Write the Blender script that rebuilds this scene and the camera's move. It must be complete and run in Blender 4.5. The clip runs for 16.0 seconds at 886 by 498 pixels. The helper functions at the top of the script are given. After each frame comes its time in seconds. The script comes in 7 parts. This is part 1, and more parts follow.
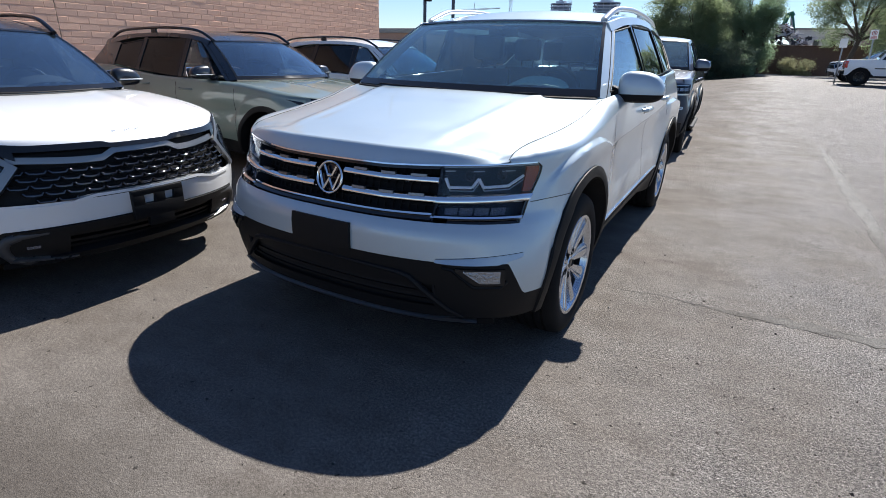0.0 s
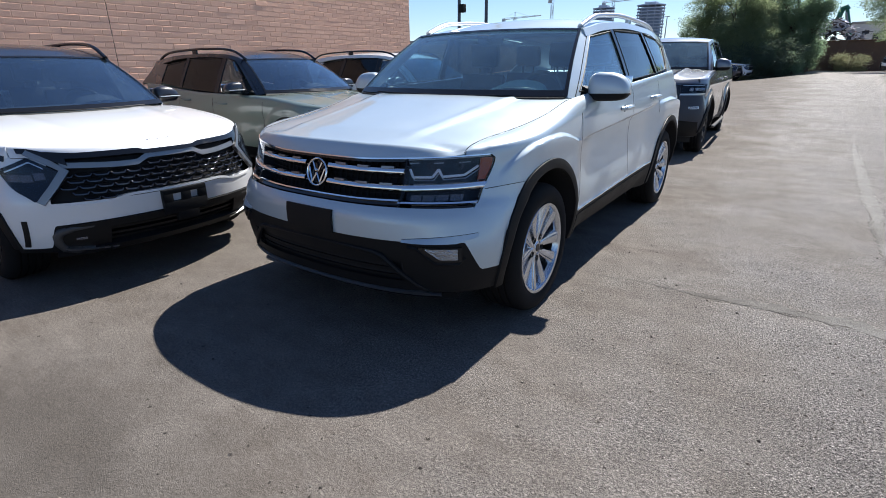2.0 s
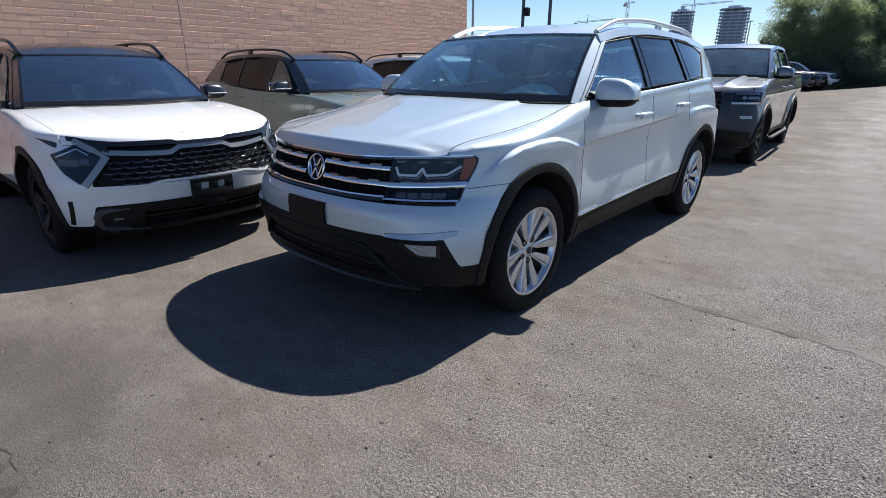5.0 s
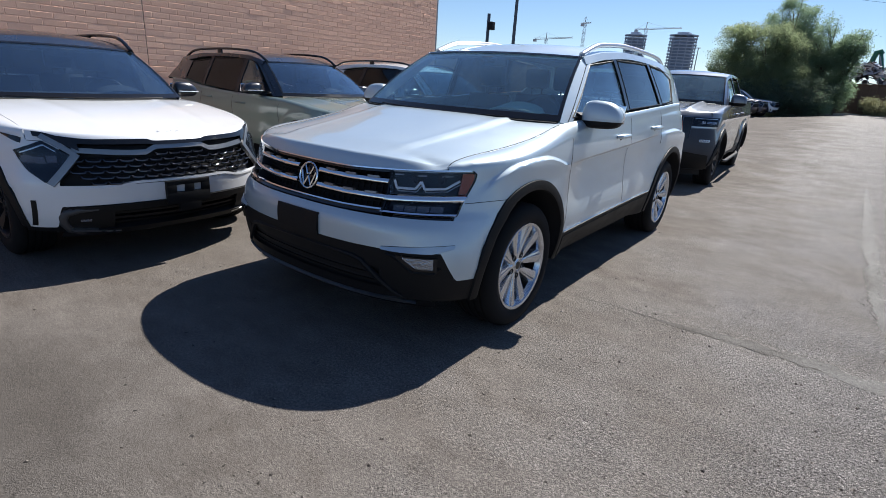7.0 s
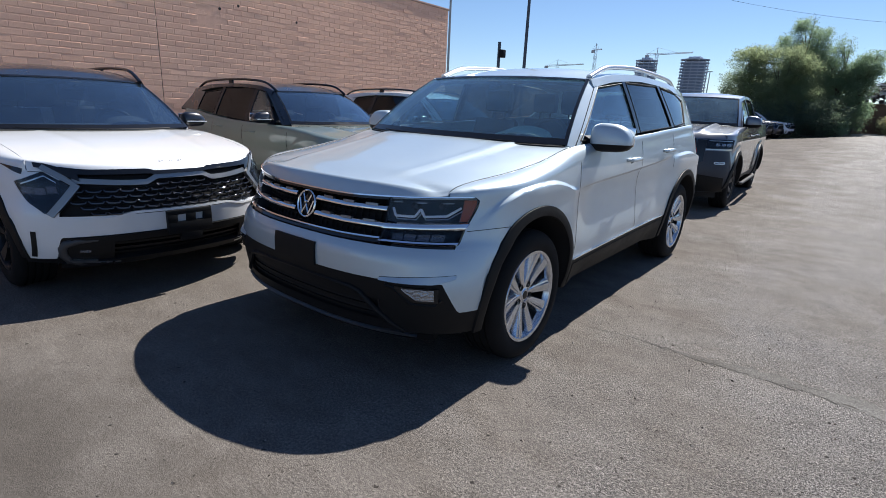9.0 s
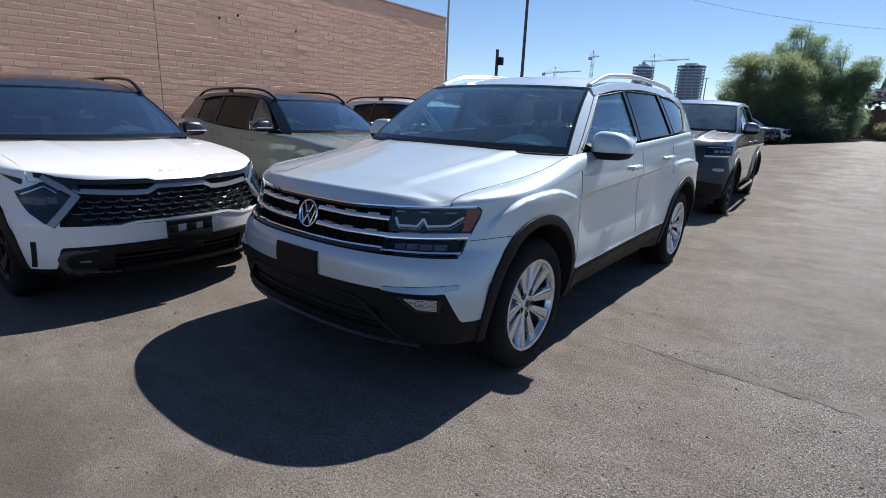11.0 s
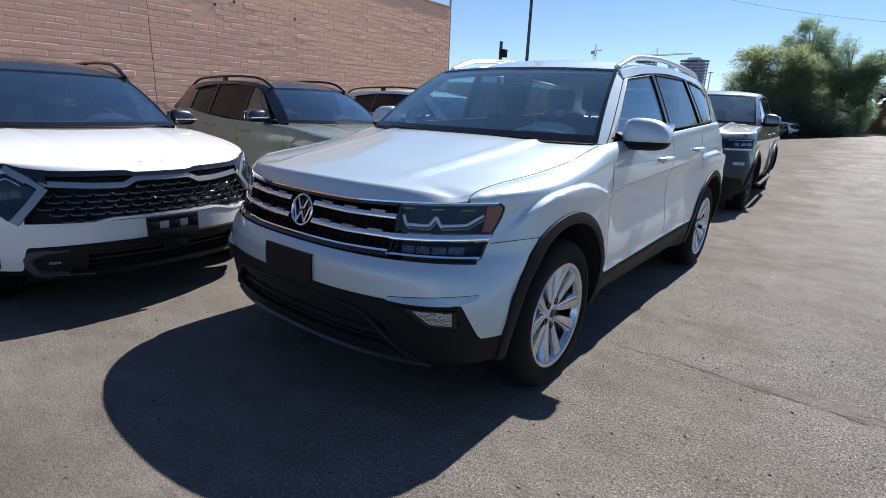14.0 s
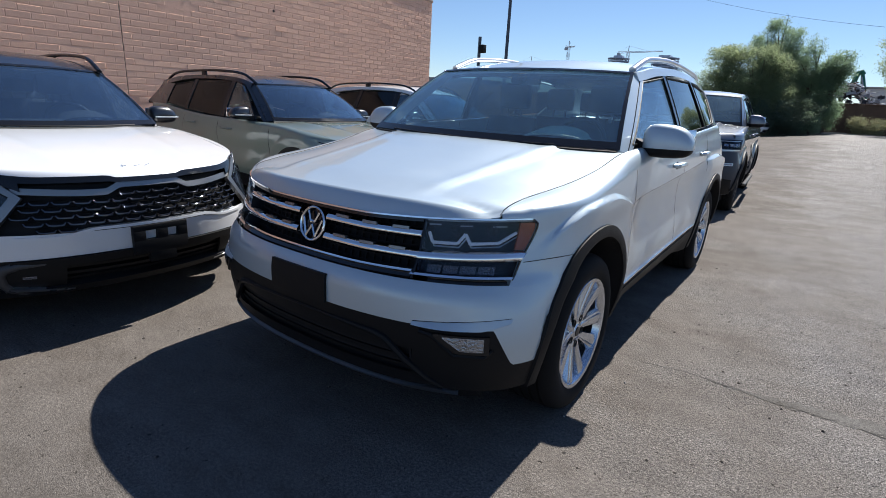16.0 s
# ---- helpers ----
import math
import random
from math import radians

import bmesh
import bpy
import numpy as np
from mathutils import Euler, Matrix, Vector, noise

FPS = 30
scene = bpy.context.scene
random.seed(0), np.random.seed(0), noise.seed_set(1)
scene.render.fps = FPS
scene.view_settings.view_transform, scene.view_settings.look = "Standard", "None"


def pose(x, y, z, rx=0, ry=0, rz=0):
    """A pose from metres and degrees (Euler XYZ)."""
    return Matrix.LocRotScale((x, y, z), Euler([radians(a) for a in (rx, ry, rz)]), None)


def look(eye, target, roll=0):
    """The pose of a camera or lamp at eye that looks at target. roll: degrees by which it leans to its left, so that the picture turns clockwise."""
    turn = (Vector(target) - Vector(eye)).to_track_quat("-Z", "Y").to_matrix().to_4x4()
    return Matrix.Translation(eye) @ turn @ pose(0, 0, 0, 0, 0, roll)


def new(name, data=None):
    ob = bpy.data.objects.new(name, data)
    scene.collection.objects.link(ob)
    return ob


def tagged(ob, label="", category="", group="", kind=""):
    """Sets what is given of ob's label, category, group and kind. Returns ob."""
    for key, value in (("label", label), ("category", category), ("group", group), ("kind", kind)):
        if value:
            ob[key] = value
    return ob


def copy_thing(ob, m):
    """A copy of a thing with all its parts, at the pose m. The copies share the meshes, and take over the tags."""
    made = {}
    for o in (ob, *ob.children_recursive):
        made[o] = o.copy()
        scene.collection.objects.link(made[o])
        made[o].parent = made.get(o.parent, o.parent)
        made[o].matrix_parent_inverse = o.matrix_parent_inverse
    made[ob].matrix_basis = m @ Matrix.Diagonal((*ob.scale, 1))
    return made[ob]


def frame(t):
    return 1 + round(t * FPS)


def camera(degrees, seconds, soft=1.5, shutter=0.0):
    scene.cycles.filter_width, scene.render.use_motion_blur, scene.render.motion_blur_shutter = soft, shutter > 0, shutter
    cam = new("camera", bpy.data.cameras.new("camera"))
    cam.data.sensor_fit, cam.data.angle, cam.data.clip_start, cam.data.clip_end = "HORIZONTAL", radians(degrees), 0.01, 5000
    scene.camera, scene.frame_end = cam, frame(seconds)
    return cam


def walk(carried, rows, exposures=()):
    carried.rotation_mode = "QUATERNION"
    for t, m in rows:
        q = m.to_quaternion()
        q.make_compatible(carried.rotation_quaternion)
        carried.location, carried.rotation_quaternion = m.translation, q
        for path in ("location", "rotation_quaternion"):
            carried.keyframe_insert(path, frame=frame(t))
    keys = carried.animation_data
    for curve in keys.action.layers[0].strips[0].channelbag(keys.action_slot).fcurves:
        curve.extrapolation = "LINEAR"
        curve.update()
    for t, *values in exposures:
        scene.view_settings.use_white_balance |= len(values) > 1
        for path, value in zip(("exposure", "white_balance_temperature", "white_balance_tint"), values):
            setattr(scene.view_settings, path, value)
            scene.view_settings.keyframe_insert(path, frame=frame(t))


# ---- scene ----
cam = camera(81.9, 16.0, 0.75)
PATH = [
    (0, (0.114, 0.362, 1.411), (-0.805, 1.99, 0.701), 1.6),
    (0.5, (0.204, 0.381, 1.424), (-0.726, 2.002, 0.713), 1.5),
    (1, (0.389, 0.442, 1.398), (-0.565, 2.059, 0.709), 1.2),
    (1.5, (0.51, 0.396, 1.39), (-0.513, 1.972, 0.705), 0.1),
    (2, (0.615, 0.253, 1.406), (-0.453, 1.802, 0.727), -0.6),
    (2.5, (0.661, 0.163, 1.428), (-0.439, 1.689, 0.751), -0.4),
    (3, (0.705, 0.144, 1.415), (-0.432, 1.646, 0.745), 0.1),
    (3.5, (0.778, 0.177, 1.405), (-0.38, 1.663, 0.734), 0.8),
    (4, (0.898, 0.321, 1.405), (-0.278, 1.791, 0.732), 0.6),
    (4.5, (0.979, 0.413, 1.398), (-0.245, 1.844, 0.727), 0.5),
    (4.7, (0.992, 0.427, 1.402), (-0.255, 1.839, 0.73), 0.3),
    (6.8, (0.808, 0.253, 1.43), (-0.347, 1.756, 0.792), 3.0),
    (7, (0.817, 0.289, 1.435), (-0.304, 1.818, 0.799), 3.6),
    (7.5, (0.883, 0.457, 1.436), (-0.209, 2.014, 0.817), 4.1),
    (8, (0.924, 0.562, 1.444), (-0.206, 2.107, 0.864), 3.6),
    (8.5, (0.863, 0.563, 1.421), (-0.301, 2.093, 0.871), 2.9),
    (9, (0.792, 0.428, 1.422), (-0.395, 1.943, 0.877), 2.6),
    (9.5, (0.779, 0.308, 1.442), (-0.402, 1.827, 0.898), 2.5),
    (11.8, (0.749, 0.468, 1.43), (-0.449, 1.99, 0.929), 2.3),
    (12, (0.732, 0.39, 1.43), (-0.468, 1.911, 0.932), 2.3),
    (12.5, (0.687, 0.273, 1.405), (-0.511, 1.789, 0.888), 2.3),
    (13, (0.679, 0.342, 1.414), (-0.52, 1.852, 0.881), 2.4),
    (13.5, (0.641, 0.549, 1.412), (-0.553, 2.061, 0.874), 2.4),
    (14, (0.497, 0.671, 1.371), (-0.69, 2.187, 0.831), 2.5),
    (14.5, (0.294, 0.686, 1.416), (-0.885, 2.201, 0.857), 2.7),
    (15, (0.241, 0.683, 1.431), (-0.897, 2.231, 0.875), 3.1),
    (15.5, (0.212, 0.686, 1.408), (-0.901, 2.252, 0.855), 3.1),
    (16, (0.214, 0.689, 1.408), (-0.892, 2.26, 0.853), 3.1),
]
walk(cam, [(t, look(eye, target, roll)) for t, eye, target, roll in PATH], [(0, 1.17), (3.5, 1.14), (4.7, 1.10), (7, 0.97), (9.5, 0.99), (12, 0.92), (14.5, 1.11), (16, 0.95)])

# ---------------------------------------------------------------- light
SUN_WAY = Vector((0.040, 0.85, 1.0)).normalized()      # towards the sun
world = bpy.data.worlds.new("world")
scene.world = world
world.use_nodes = True
wn = world.node_tree
sky = wn.nodes.new("ShaderNodeTexSky")
sky.sky_type = "NISHITA"
sky.sun_disc = False
sky.sun_elevation = math.asin(SUN_WAY.z)
sky.sun_rotation = math.atan2(SUN_WAY.x, SUN_WAY.y)
sky.altitude = 600
sky.air_density, sky.dust_density, sky.ozone_density = 1.0, 0.0, 4.0
wn.nodes["Background"].inputs["Strength"].default_value = 0.056
deep = wn.nodes.new("ShaderNodeMix")                    # a dry, deep blue sky
deep.data_type, deep.blend_type, deep.inputs[0].default_value = "RGBA", "MULTIPLY", 1.0
deep.inputs[7].default_value = (0.93, 0.97, 1.06, 1)
wn.links.new(sky.outputs[0], deep.inputs[6])
wn.links.new(deep.outputs[2], wn.nodes["Background"].inputs["Color"])

sun_data = bpy.data.lights.new("sun", "SUN")
sun_data.energy, sun_data.angle, sun_data.color = 4.2, radians(0.53), (1.0, 0.955, 0.89)
sun = new("sun", sun_data)
sun.matrix_world = Matrix.Translation((0, 0, 30)) @ SUN_WAY.to_track_quat("Z", "Y").to_matrix().to_4x4()

# ---------------------------------------------------------------- materials
def shader(name):
    m = bpy.data.materials.new(name)
    m.use_nodes = True
    nt = m.node_tree
    return m, nt, nt.nodes["Principled BSDF"], nt.links.new


def coords(nt, scale=1.0, kind="Object"):
    tc = nt.nodes.new("ShaderNodeTexCoord")
    mp = nt.nodes.new("ShaderNodeMapping")
    mp.inputs["Scale"].default_value = scale if isinstance(scale, tuple) else (scale,) * 3
    nt.links.new(tc.outputs[kind], mp.inputs[0])
    return mp.outputs[0]


def noise_tex(nt, vec, scale, detail=4.0, rough=0.55):
    n = nt.nodes.new("ShaderNodeTexNoise")
    n.inputs["Scale"].default_value, n.inputs["Detail"].default_value, n.inputs["Roughness"].default_value = scale, detail, rough
    nt.links.new(vec, n.inputs["Vector"])
    return n.outputs["Fac"]


def ramp(nt, fac, *stops):
    r = nt.nodes.new("ShaderNodeValToRGB")
    els = r.color_ramp.elements
    while len(els) < len(stops):
        els.new(0.5)
    for e, (p, c) in zip(els, stops):
        e.position, e.color = p, (*c, 1) if isinstance(c, tuple) else (c, c, c, 1)
    nt.links.new(fac, r.inputs[0])
    return r.outputs[0]


def mix(nt, fac, a, b, how="MIX"):
    n = nt.nodes.new("ShaderNodeMix")
    n.data_type, n.blend_type = "RGBA", how
    for sock, v in ((n.inputs[0], fac), (n.inputs[6], a), (n.inputs[7], b)):
        if isinstance(v, bpy.types.NodeSocket):
            nt.links.new(v, sock)
        elif isinstance(v, (int, float)):
            sock.default_value = v if sock == n.inputs[0] else (v, v, v, 1)
        else:
            sock.default_value = (*v, 1)
    return n.outputs[2]


def bump(nt, bsdf, height, strength, distance):
    b = nt.nodes.new("ShaderNodeBump")
    b.inputs["Strength"].default_value, b.inputs["Distance"].default_value = strength, distance
    nt.links.new(height, b.inputs["Height"])
    nt.links.new(b.outputs[0], bsdf.inputs["Normal"])


def paint(name, color, metal=0.0, rough=0.35, coat=1.0, dust_sheen=0.06):
    """Car paint: pigment or flake layer under a clear coat, with a thin dusty film."""
    m, nt, p, link = shader(name)
    vec = coords(nt)
    flake = noise_tex(nt, vec, 900, 1)
    film = noise_tex(nt, vec, 3.5, 6, 0.6)
    base = mix(nt, flake, tuple(c * (0.88 if metal else 0.98) for c in color), tuple(min(c * (1.1 if metal else 1.02), 1) for c in color))
    col = mix(nt, ramp(nt, film, (0.45, 0.0), (0.75, dust_sheen)), base, (0.42, 0.38, 0.33))
    link(col, p.inputs["Base Color"])
    link(ramp(nt, film, (0.3, rough), (0.8, rough + 0.1)), p.inputs["Roughness"])
    p.inputs["Metallic"].default_value = metal
    p.inputs["Coat Weight"].default_value = coat
    p.inputs["Coat Roughness"].default_value = 0.04
    return m


def plain(name, color, rough=0.5, metal=0.0, grain=300.0, depth=0.0, vary=0.15, coat=0.0):
    """A plain surface with uneven tone and, with depth, a fine relief."""
    m, nt, p, link = shader(name)
    vec = coords(nt)
    f = noise_tex(nt, vec, 6, 5)
    lo, hi = tuple(c * (1 - vary) for c in color), tuple(min(c * (1 + vary), 1) for c in color)
    link(mix(nt, f, lo, hi), p.inputs["Base Color"])
    link(ramp(nt, f, (0.2, max(rough - 0.06, 0.02)), (0.8, min(rough + 0.08, 1))), p.inputs["Roughness"])
    p.inputs["Metallic"].default_value = metal
    p.inputs["Coat Weight"].default_value = coat
    if depth:
        bump(nt, p, noise_tex(nt, vec, grain, 2), 0.5, depth)
    return m


def pane_glass(name, tint, ior=1.5, rough=0.0, dust_sheen=0.0):
    m = bpy.data.materials.new(name)
    m.use_nodes = True
    nt = m.node_tree
    nt.nodes.remove(nt.nodes["Principled BSDF"])
    lw = nt.nodes.new("ShaderNodeLayerWeight")
    lw.inputs["Blend"].default_value = 0.5
    pw = nt.nodes.new("ShaderNodeMath")
    pw.operation, pw.inputs[1].default_value = "POWER", 5.0
    fr = nt.nodes.new("ShaderNodeMapRange")
    fr.inputs["To Min"].default_value, fr.inputs["To Max"].default_value = ((ior - 1) / (ior + 1)) ** 2, 1.0
    nt.links.new(lw.outputs["Facing"], pw.inputs[0])
    nt.links.new(pw.outputs[0], fr.inputs["Value"])
    tr = nt.nodes.new("ShaderNodeBsdfTransparent")
    tr.inputs["Color"].default_value = (*tint, 1)
    gl = nt.nodes.new("ShaderNodeBsdfGlossy")
    gl.inputs["Roughness"].default_value = rough
    gl.inputs["Color"].default_value = (0.92, 0.97, 1.0, 1)
    mx = nt.nodes.new("ShaderNodeMixShader")
    nt.links.new(fr.outputs[0], mx.inputs[0])
    nt.links.new(tr.outputs[0], mx.inputs[1])
    nt.links.new(gl.outputs[0], mx.inputs[2])
    df = nt.nodes.new("ShaderNodeBsdfDiffuse")          # slight grime, and the sky's blue sheen put into a diffuse film
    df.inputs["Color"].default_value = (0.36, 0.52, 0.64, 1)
    film = ramp(nt, noise_tex(nt, coords(nt), 5, 5), (0.3, dust_sheen * 0.5), (0.8, dust_sheen * 1.5))
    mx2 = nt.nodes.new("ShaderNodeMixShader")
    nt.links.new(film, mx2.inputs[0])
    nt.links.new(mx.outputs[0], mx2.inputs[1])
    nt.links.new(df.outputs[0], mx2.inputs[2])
    nt.links.new(mx2.outputs[0], nt.nodes["Material Output"].inputs["Surface"])
    return m


SILVER = paint("silver_paint", (0.45, 0.54, 0.61), 0.42, 0.40)
WHITE = paint("white_paint", (0.71, 0.735, 0.77), 0.0, 0.35)
BLACK = paint("black_paint", (0.005, 0.007, 0.012), 0.0, 0.25, 1.0, 0.0)
SAGE = paint("sage_green_paint", (0.165, 0.215, 0.195), 0.25, 0.35)
SLATE = paint("gunmetal_paint", (0.14, 0.155, 0.185), 0.75, 0.30)
BLUE = paint("dark_blue_paint", (0.02, 0.03, 0.07), 0.3, 0.33)
CLAD = plain("black_cladding", (0.006, 0.0065, 0.008), 0.55, 0, 600, 0.0004)
GREYCLAD = plain("grey_cladding", (0.05, 0.052, 0.058), 0.5, 0.3, 500, 0.0002)
# navy plastic, with the shade of the pickup's front put into its colour
SHADEDNAVY = plain("shaded_navy_bumper", (0.028, 0.033, 0.048), 0.4, 0.2)
GLOSSBLACK = plain("gloss_black", (0.010, 0.0105, 0.013), 0.09, 0.0)
PIANO = plain("polished_black", (0.075, 0.078, 0.09), 0.07, 0.85, vary=0.05)
DARK = plain("dark_interior", (0.016, 0.016, 0.018), 0.7)
SEAT = plain("black_leather", (0.022, 0.021, 0.021), 0.5, 0, 500, 0.0004)
DASH = plain("dashboard_plastic", (0.03, 0.032, 0.034), 0.6, 0, 600, 0.0003)
CHROME = plain("chrome", (0.86, 0.87, 0.88), 0.06, 1.0, vary=0.02)
SATIN = plain("satin_metal", (0.55, 0.56, 0.57), 0.3, 1.0, vary=0.04)
TRIM = plain("black_window_trim", (0.004, 0.004, 0.004), 0.45)
FACETDARK = plain("dark_faceted_lens", (0.16, 0.17, 0.21), 0.15, 0.7, 120, 0.02, 0.3)
DULL = plain("brushed_grey_metal", (0.27, 0.275, 0.285), 0.4, 1.0, vary=0.1)
ALLOY = plain("alloy", (0.55, 0.58, 0.63), 0.20, 0.9, vary=0.05)
DARKALLOY = plain("dark_alloy", (0.02, 0.02, 0.022), 0.35, 0.6)
RUBBER = plain("tyre_rubber", (0.010, 0.010, 0.011), 0.8, 0, 90, 0.0006, 0.3)
STEEL = plain("brake_steel", (0.07, 0.068, 0.065), 0.4, 0.9)
AMBER = plain("amber_reflector", (0.27, 0.040, 0.006), 0.35)
REDLENS = plain("red_lens", (0.45, 0.015, 0.01), 0.15, coat=1.0)
LAMPBED = plain("lamp_reflector", (0.022, 0.027, 0.037), 0.22, 0.2)
GUIDE = plain("pale_light_guide", (0.70, 0.74, 0.79), 0.3)
LAMPSHELL = plain("grey_lamp_shell", (0.022, 0.025, 0.034), 0.22, 0.5)
SMOKE = plain("smoked_grey", (0.012, 0.013, 0.015), 0.25, 0.1)
# windscreen reflection put into the instrument hood's pale green colour
DASHSHEEN = plain("sheen_dash_top", (0.46, 0.53, 0.48), 0.6, 0, 600, 0.0003)
CLEAR = pane_glass("clear_lens", (0.88, 0.91, 0.94), 1.18)
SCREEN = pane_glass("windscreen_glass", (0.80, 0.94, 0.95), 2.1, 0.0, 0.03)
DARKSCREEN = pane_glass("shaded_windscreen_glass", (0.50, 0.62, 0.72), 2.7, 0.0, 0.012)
# thicker film: dashboard reflection put into the pickup's windscreen
VEILEDSCREEN = pane_glass("veiled_windscreen_glass", (0.60, 0.70, 0.72), 2.0, 0.0, 0.10)
LAMPGLASS = pane_glass("lamp_glass", (0.93, 0.95, 0.97), 1.28)
FRONTGLASS = pane_glass("front_door_glass", (0.72, 0.86, 0.90), 2.2, 0.0, 0.01)
REARGLASS = pane_glass("rear_tinted_glass", (0.36, 0.42, 0.45), 1.7)
TINT = pane_glass("tinted_glass", (0.10, 0.125, 0.15), 1.6)
WHITEPLASTIC = plain("white_plastic", (0.82, 0.83, 0.85), 0.4)
FACET = plain("faceted_reflector", (0.32, 0.34, 0.38), 0.12, 0.9, 90, 0.02, 0.3)
for surface, gloss in ((LAMPBED, 0.12), (CLAD, 0.22), (RUBBER, 0.15), (DARK, 0.15), (TRIM, 0.12), (SMOKE, 0.3)):
    surface.node_tree.nodes["Principled BSDF"].inputs["Specular IOR Level"].default_value = gloss

# ---------------------------------------------------------------- mesh helpers
def part(name, verts, faces, material, parent=None, label="", sharp=38.0, category=""):
    """One mesh object, smooth but for edges over sharp degrees, under a thing or a part."""
    me = bpy.data.meshes.new(name)
    me.from_pydata([tuple(map(float, v)) for v in verts], [], [tuple(map(int, f)) for f in faces])
    me.polygons.foreach_set("use_smooth", [True] * len(me.polygons))
    me.set_sharp_from_angle(angle=radians(sharp))
    me.materials.append(material)
    ob = new(name, me)
    ob.parent = parent
    return tagged(ob, label, category)


def thing(name, m, label, category, group=""):
    ob = new(name)
    ob.empty_display_size = 0.2
    ob.matrix_world = m
    return tagged(ob, label, category, group)


class Soup:
    """Gathers verts and faces of several forms for one mesh."""

    def __init__(self):
        self.v, self.f = [], []

    def add(self, verts, faces):
        n = len(self.v)
        self.v += [tuple(v) for v in verts]
        self.f += [tuple(i + n for i in f) for f in faces]
        return self

    def box(self, x0, x1, y0, y1, z0, z1, bevel=0.0):
        """A box with chamfered edges."""
        b = min(bevel, (x1 - x0) / 2.01, (y1 - y0) / 2.01, (z1 - z0) / 2.01)
        if b <= 0:
            v = [(x, y, z) for z in (z0, z1) for y in (y0, y1) for x in (x0, x1)]
            return self.add(v, [(0, 2, 3, 1), (4, 5, 7, 6), (0, 1, 5, 4), (2, 6, 7, 3), (0, 4, 6, 2), (1, 3, 7, 5)])
        bm = bmesh.new()
        bmesh.ops.create_cube(bm, size=1, matrix=Matrix.Translation(((x0 + x1) / 2, (y0 + y1) / 2, (z0 + z1) / 2)) @ Matrix.Diagonal((x1 - x0, y1 - y0, z1 - z0, 1)))
        bmesh.ops.bevel(bm, geom=bm.edges[:], offset=b, segments=2, profile=0.6, affect="EDGES")
        self.bm(bm)
        return self

    def bm(self, bm):
        bm.verts.index_update()
        self.add([v.co[:] for v in bm.verts], [[v.index for v in f.verts] for f in bm.faces])
        bm.free()

    def tube(self, pts, r, n=10, caps=True, squash=1.0):
        """A round bar along points; r may be one radius or one for each point."""
        pts = [Vector(p) for p in pts]
        rs = r if isinstance(r, (list, tuple)) else [r] * len(pts)
        rings, up = [], None
        for i, p in enumerate(pts):
            d = (pts[min(i + 1, len(pts) - 1)] - pts[max(i - 1, 0)]).normalized()
            if up is None:
                up = Vector((0, 0, 1)) if abs(d.z) < 0.9 else Vector((1, 0, 0))
            side = d.cross(up).normalized()
            up = side.cross(d).normalized()
            rings.append([p + rs[i] * (math.cos(a) * side + squash * math.sin(a) * up) for a in np.linspace(0, 2 * math.pi, n, endpoint=False)])
        v = [q for ring in rings for q in ring]
        f = [(i * n + j, i * n + (j + 1) % n, (i + 1) * n + (j + 1) % n, (i + 1) * n + j) for i in range(len(pts) - 1) for j in range(n)]
        if caps:
            f += [tuple(range(n))[::-1], tuple(range((len(pts) - 1) * n, len(pts) * n))]
        return self.add(v, f)

    def lathe(self, profile, n=48, axis="x", at=(0, 0, 0), closed=False):
        """Turns (along, radius) pairs round an axis."""
        k = len(profile)
        v = []
        for a in np.linspace(0, 2 * math.pi, n, endpoint=False):
            for s, r in profile:
                c, d = r * math.cos(a), r * math.sin(a)
                q = {"x": (s, c, d), "y": (c, s, d), "z": (c, d, s)}[axis]
                v.append((q[0] + at[0], q[1] + at[1], q[2] + at[2]))
        m = k if closed else k - 1
        f = [(i * k + j, i * k + (j + 1) % k, ((i + 1) % n) * k + (j + 1) % k, ((i + 1) % n) * k + j) for i in range(n) for j in range(m)]
        return self.add(v, f)

    def sheet(self, grid, keep=None):
        """A grid of points, n by m; keep(i, j) says which cells have a face."""
        g = np.asarray(grid, float)
        n, m = g.shape[:2]
        f = [(i * m + j, i * m + j + 1, (i + 1) * m + j + 1, (i + 1) * m + j) for i in range(n - 1) for j in range(m - 1) if keep is None or keep(i, j)]
        return self.add(g.reshape(-1, 3), f)

    def slab(self, grid, out, inn, way=None):
        """A grid of points given thickness: from inn to out along its normals (or along way)."""
        g = np.asarray(grid, float)
        n, m = g.shape[:2]
        if way is None:
            nor = np.cross(np.gradient(g, axis=0), np.gradient(g, axis=1))
            nor /= np.linalg.norm(nor, axis=-1, keepdims=True) + 1e-12
        else:
            nor = np.broadcast_to(np.asarray(way, float), g.shape)
        a, b = (g + nor * out).reshape(-1, 3), (g + nor * inn).reshape(-1, 3)
        k = n * m
        f = []
        for i in range(n - 1):
            for j in range(m - 1):
                q = (i * m + j, i * m + j + 1, (i + 1) * m + j + 1, (i + 1) * m + j)
                f += [q, tuple(x + k for x in q[::-1])]
        rim = [j for j in range(m)] + [i * m + m - 1 for i in range(1, n)] + [(n - 1) * m + j for j in range(m - 2, -1, -1)] + [i * m for i in range(n - 2, 0, -1)]
        f += [(rim[i], rim[i] + k, rim[(i + 1) % len(rim)] + k, rim[(i + 1) % len(rim)]) for i in range(len(rim))]
        return self.add(list(a) + list(b), f)

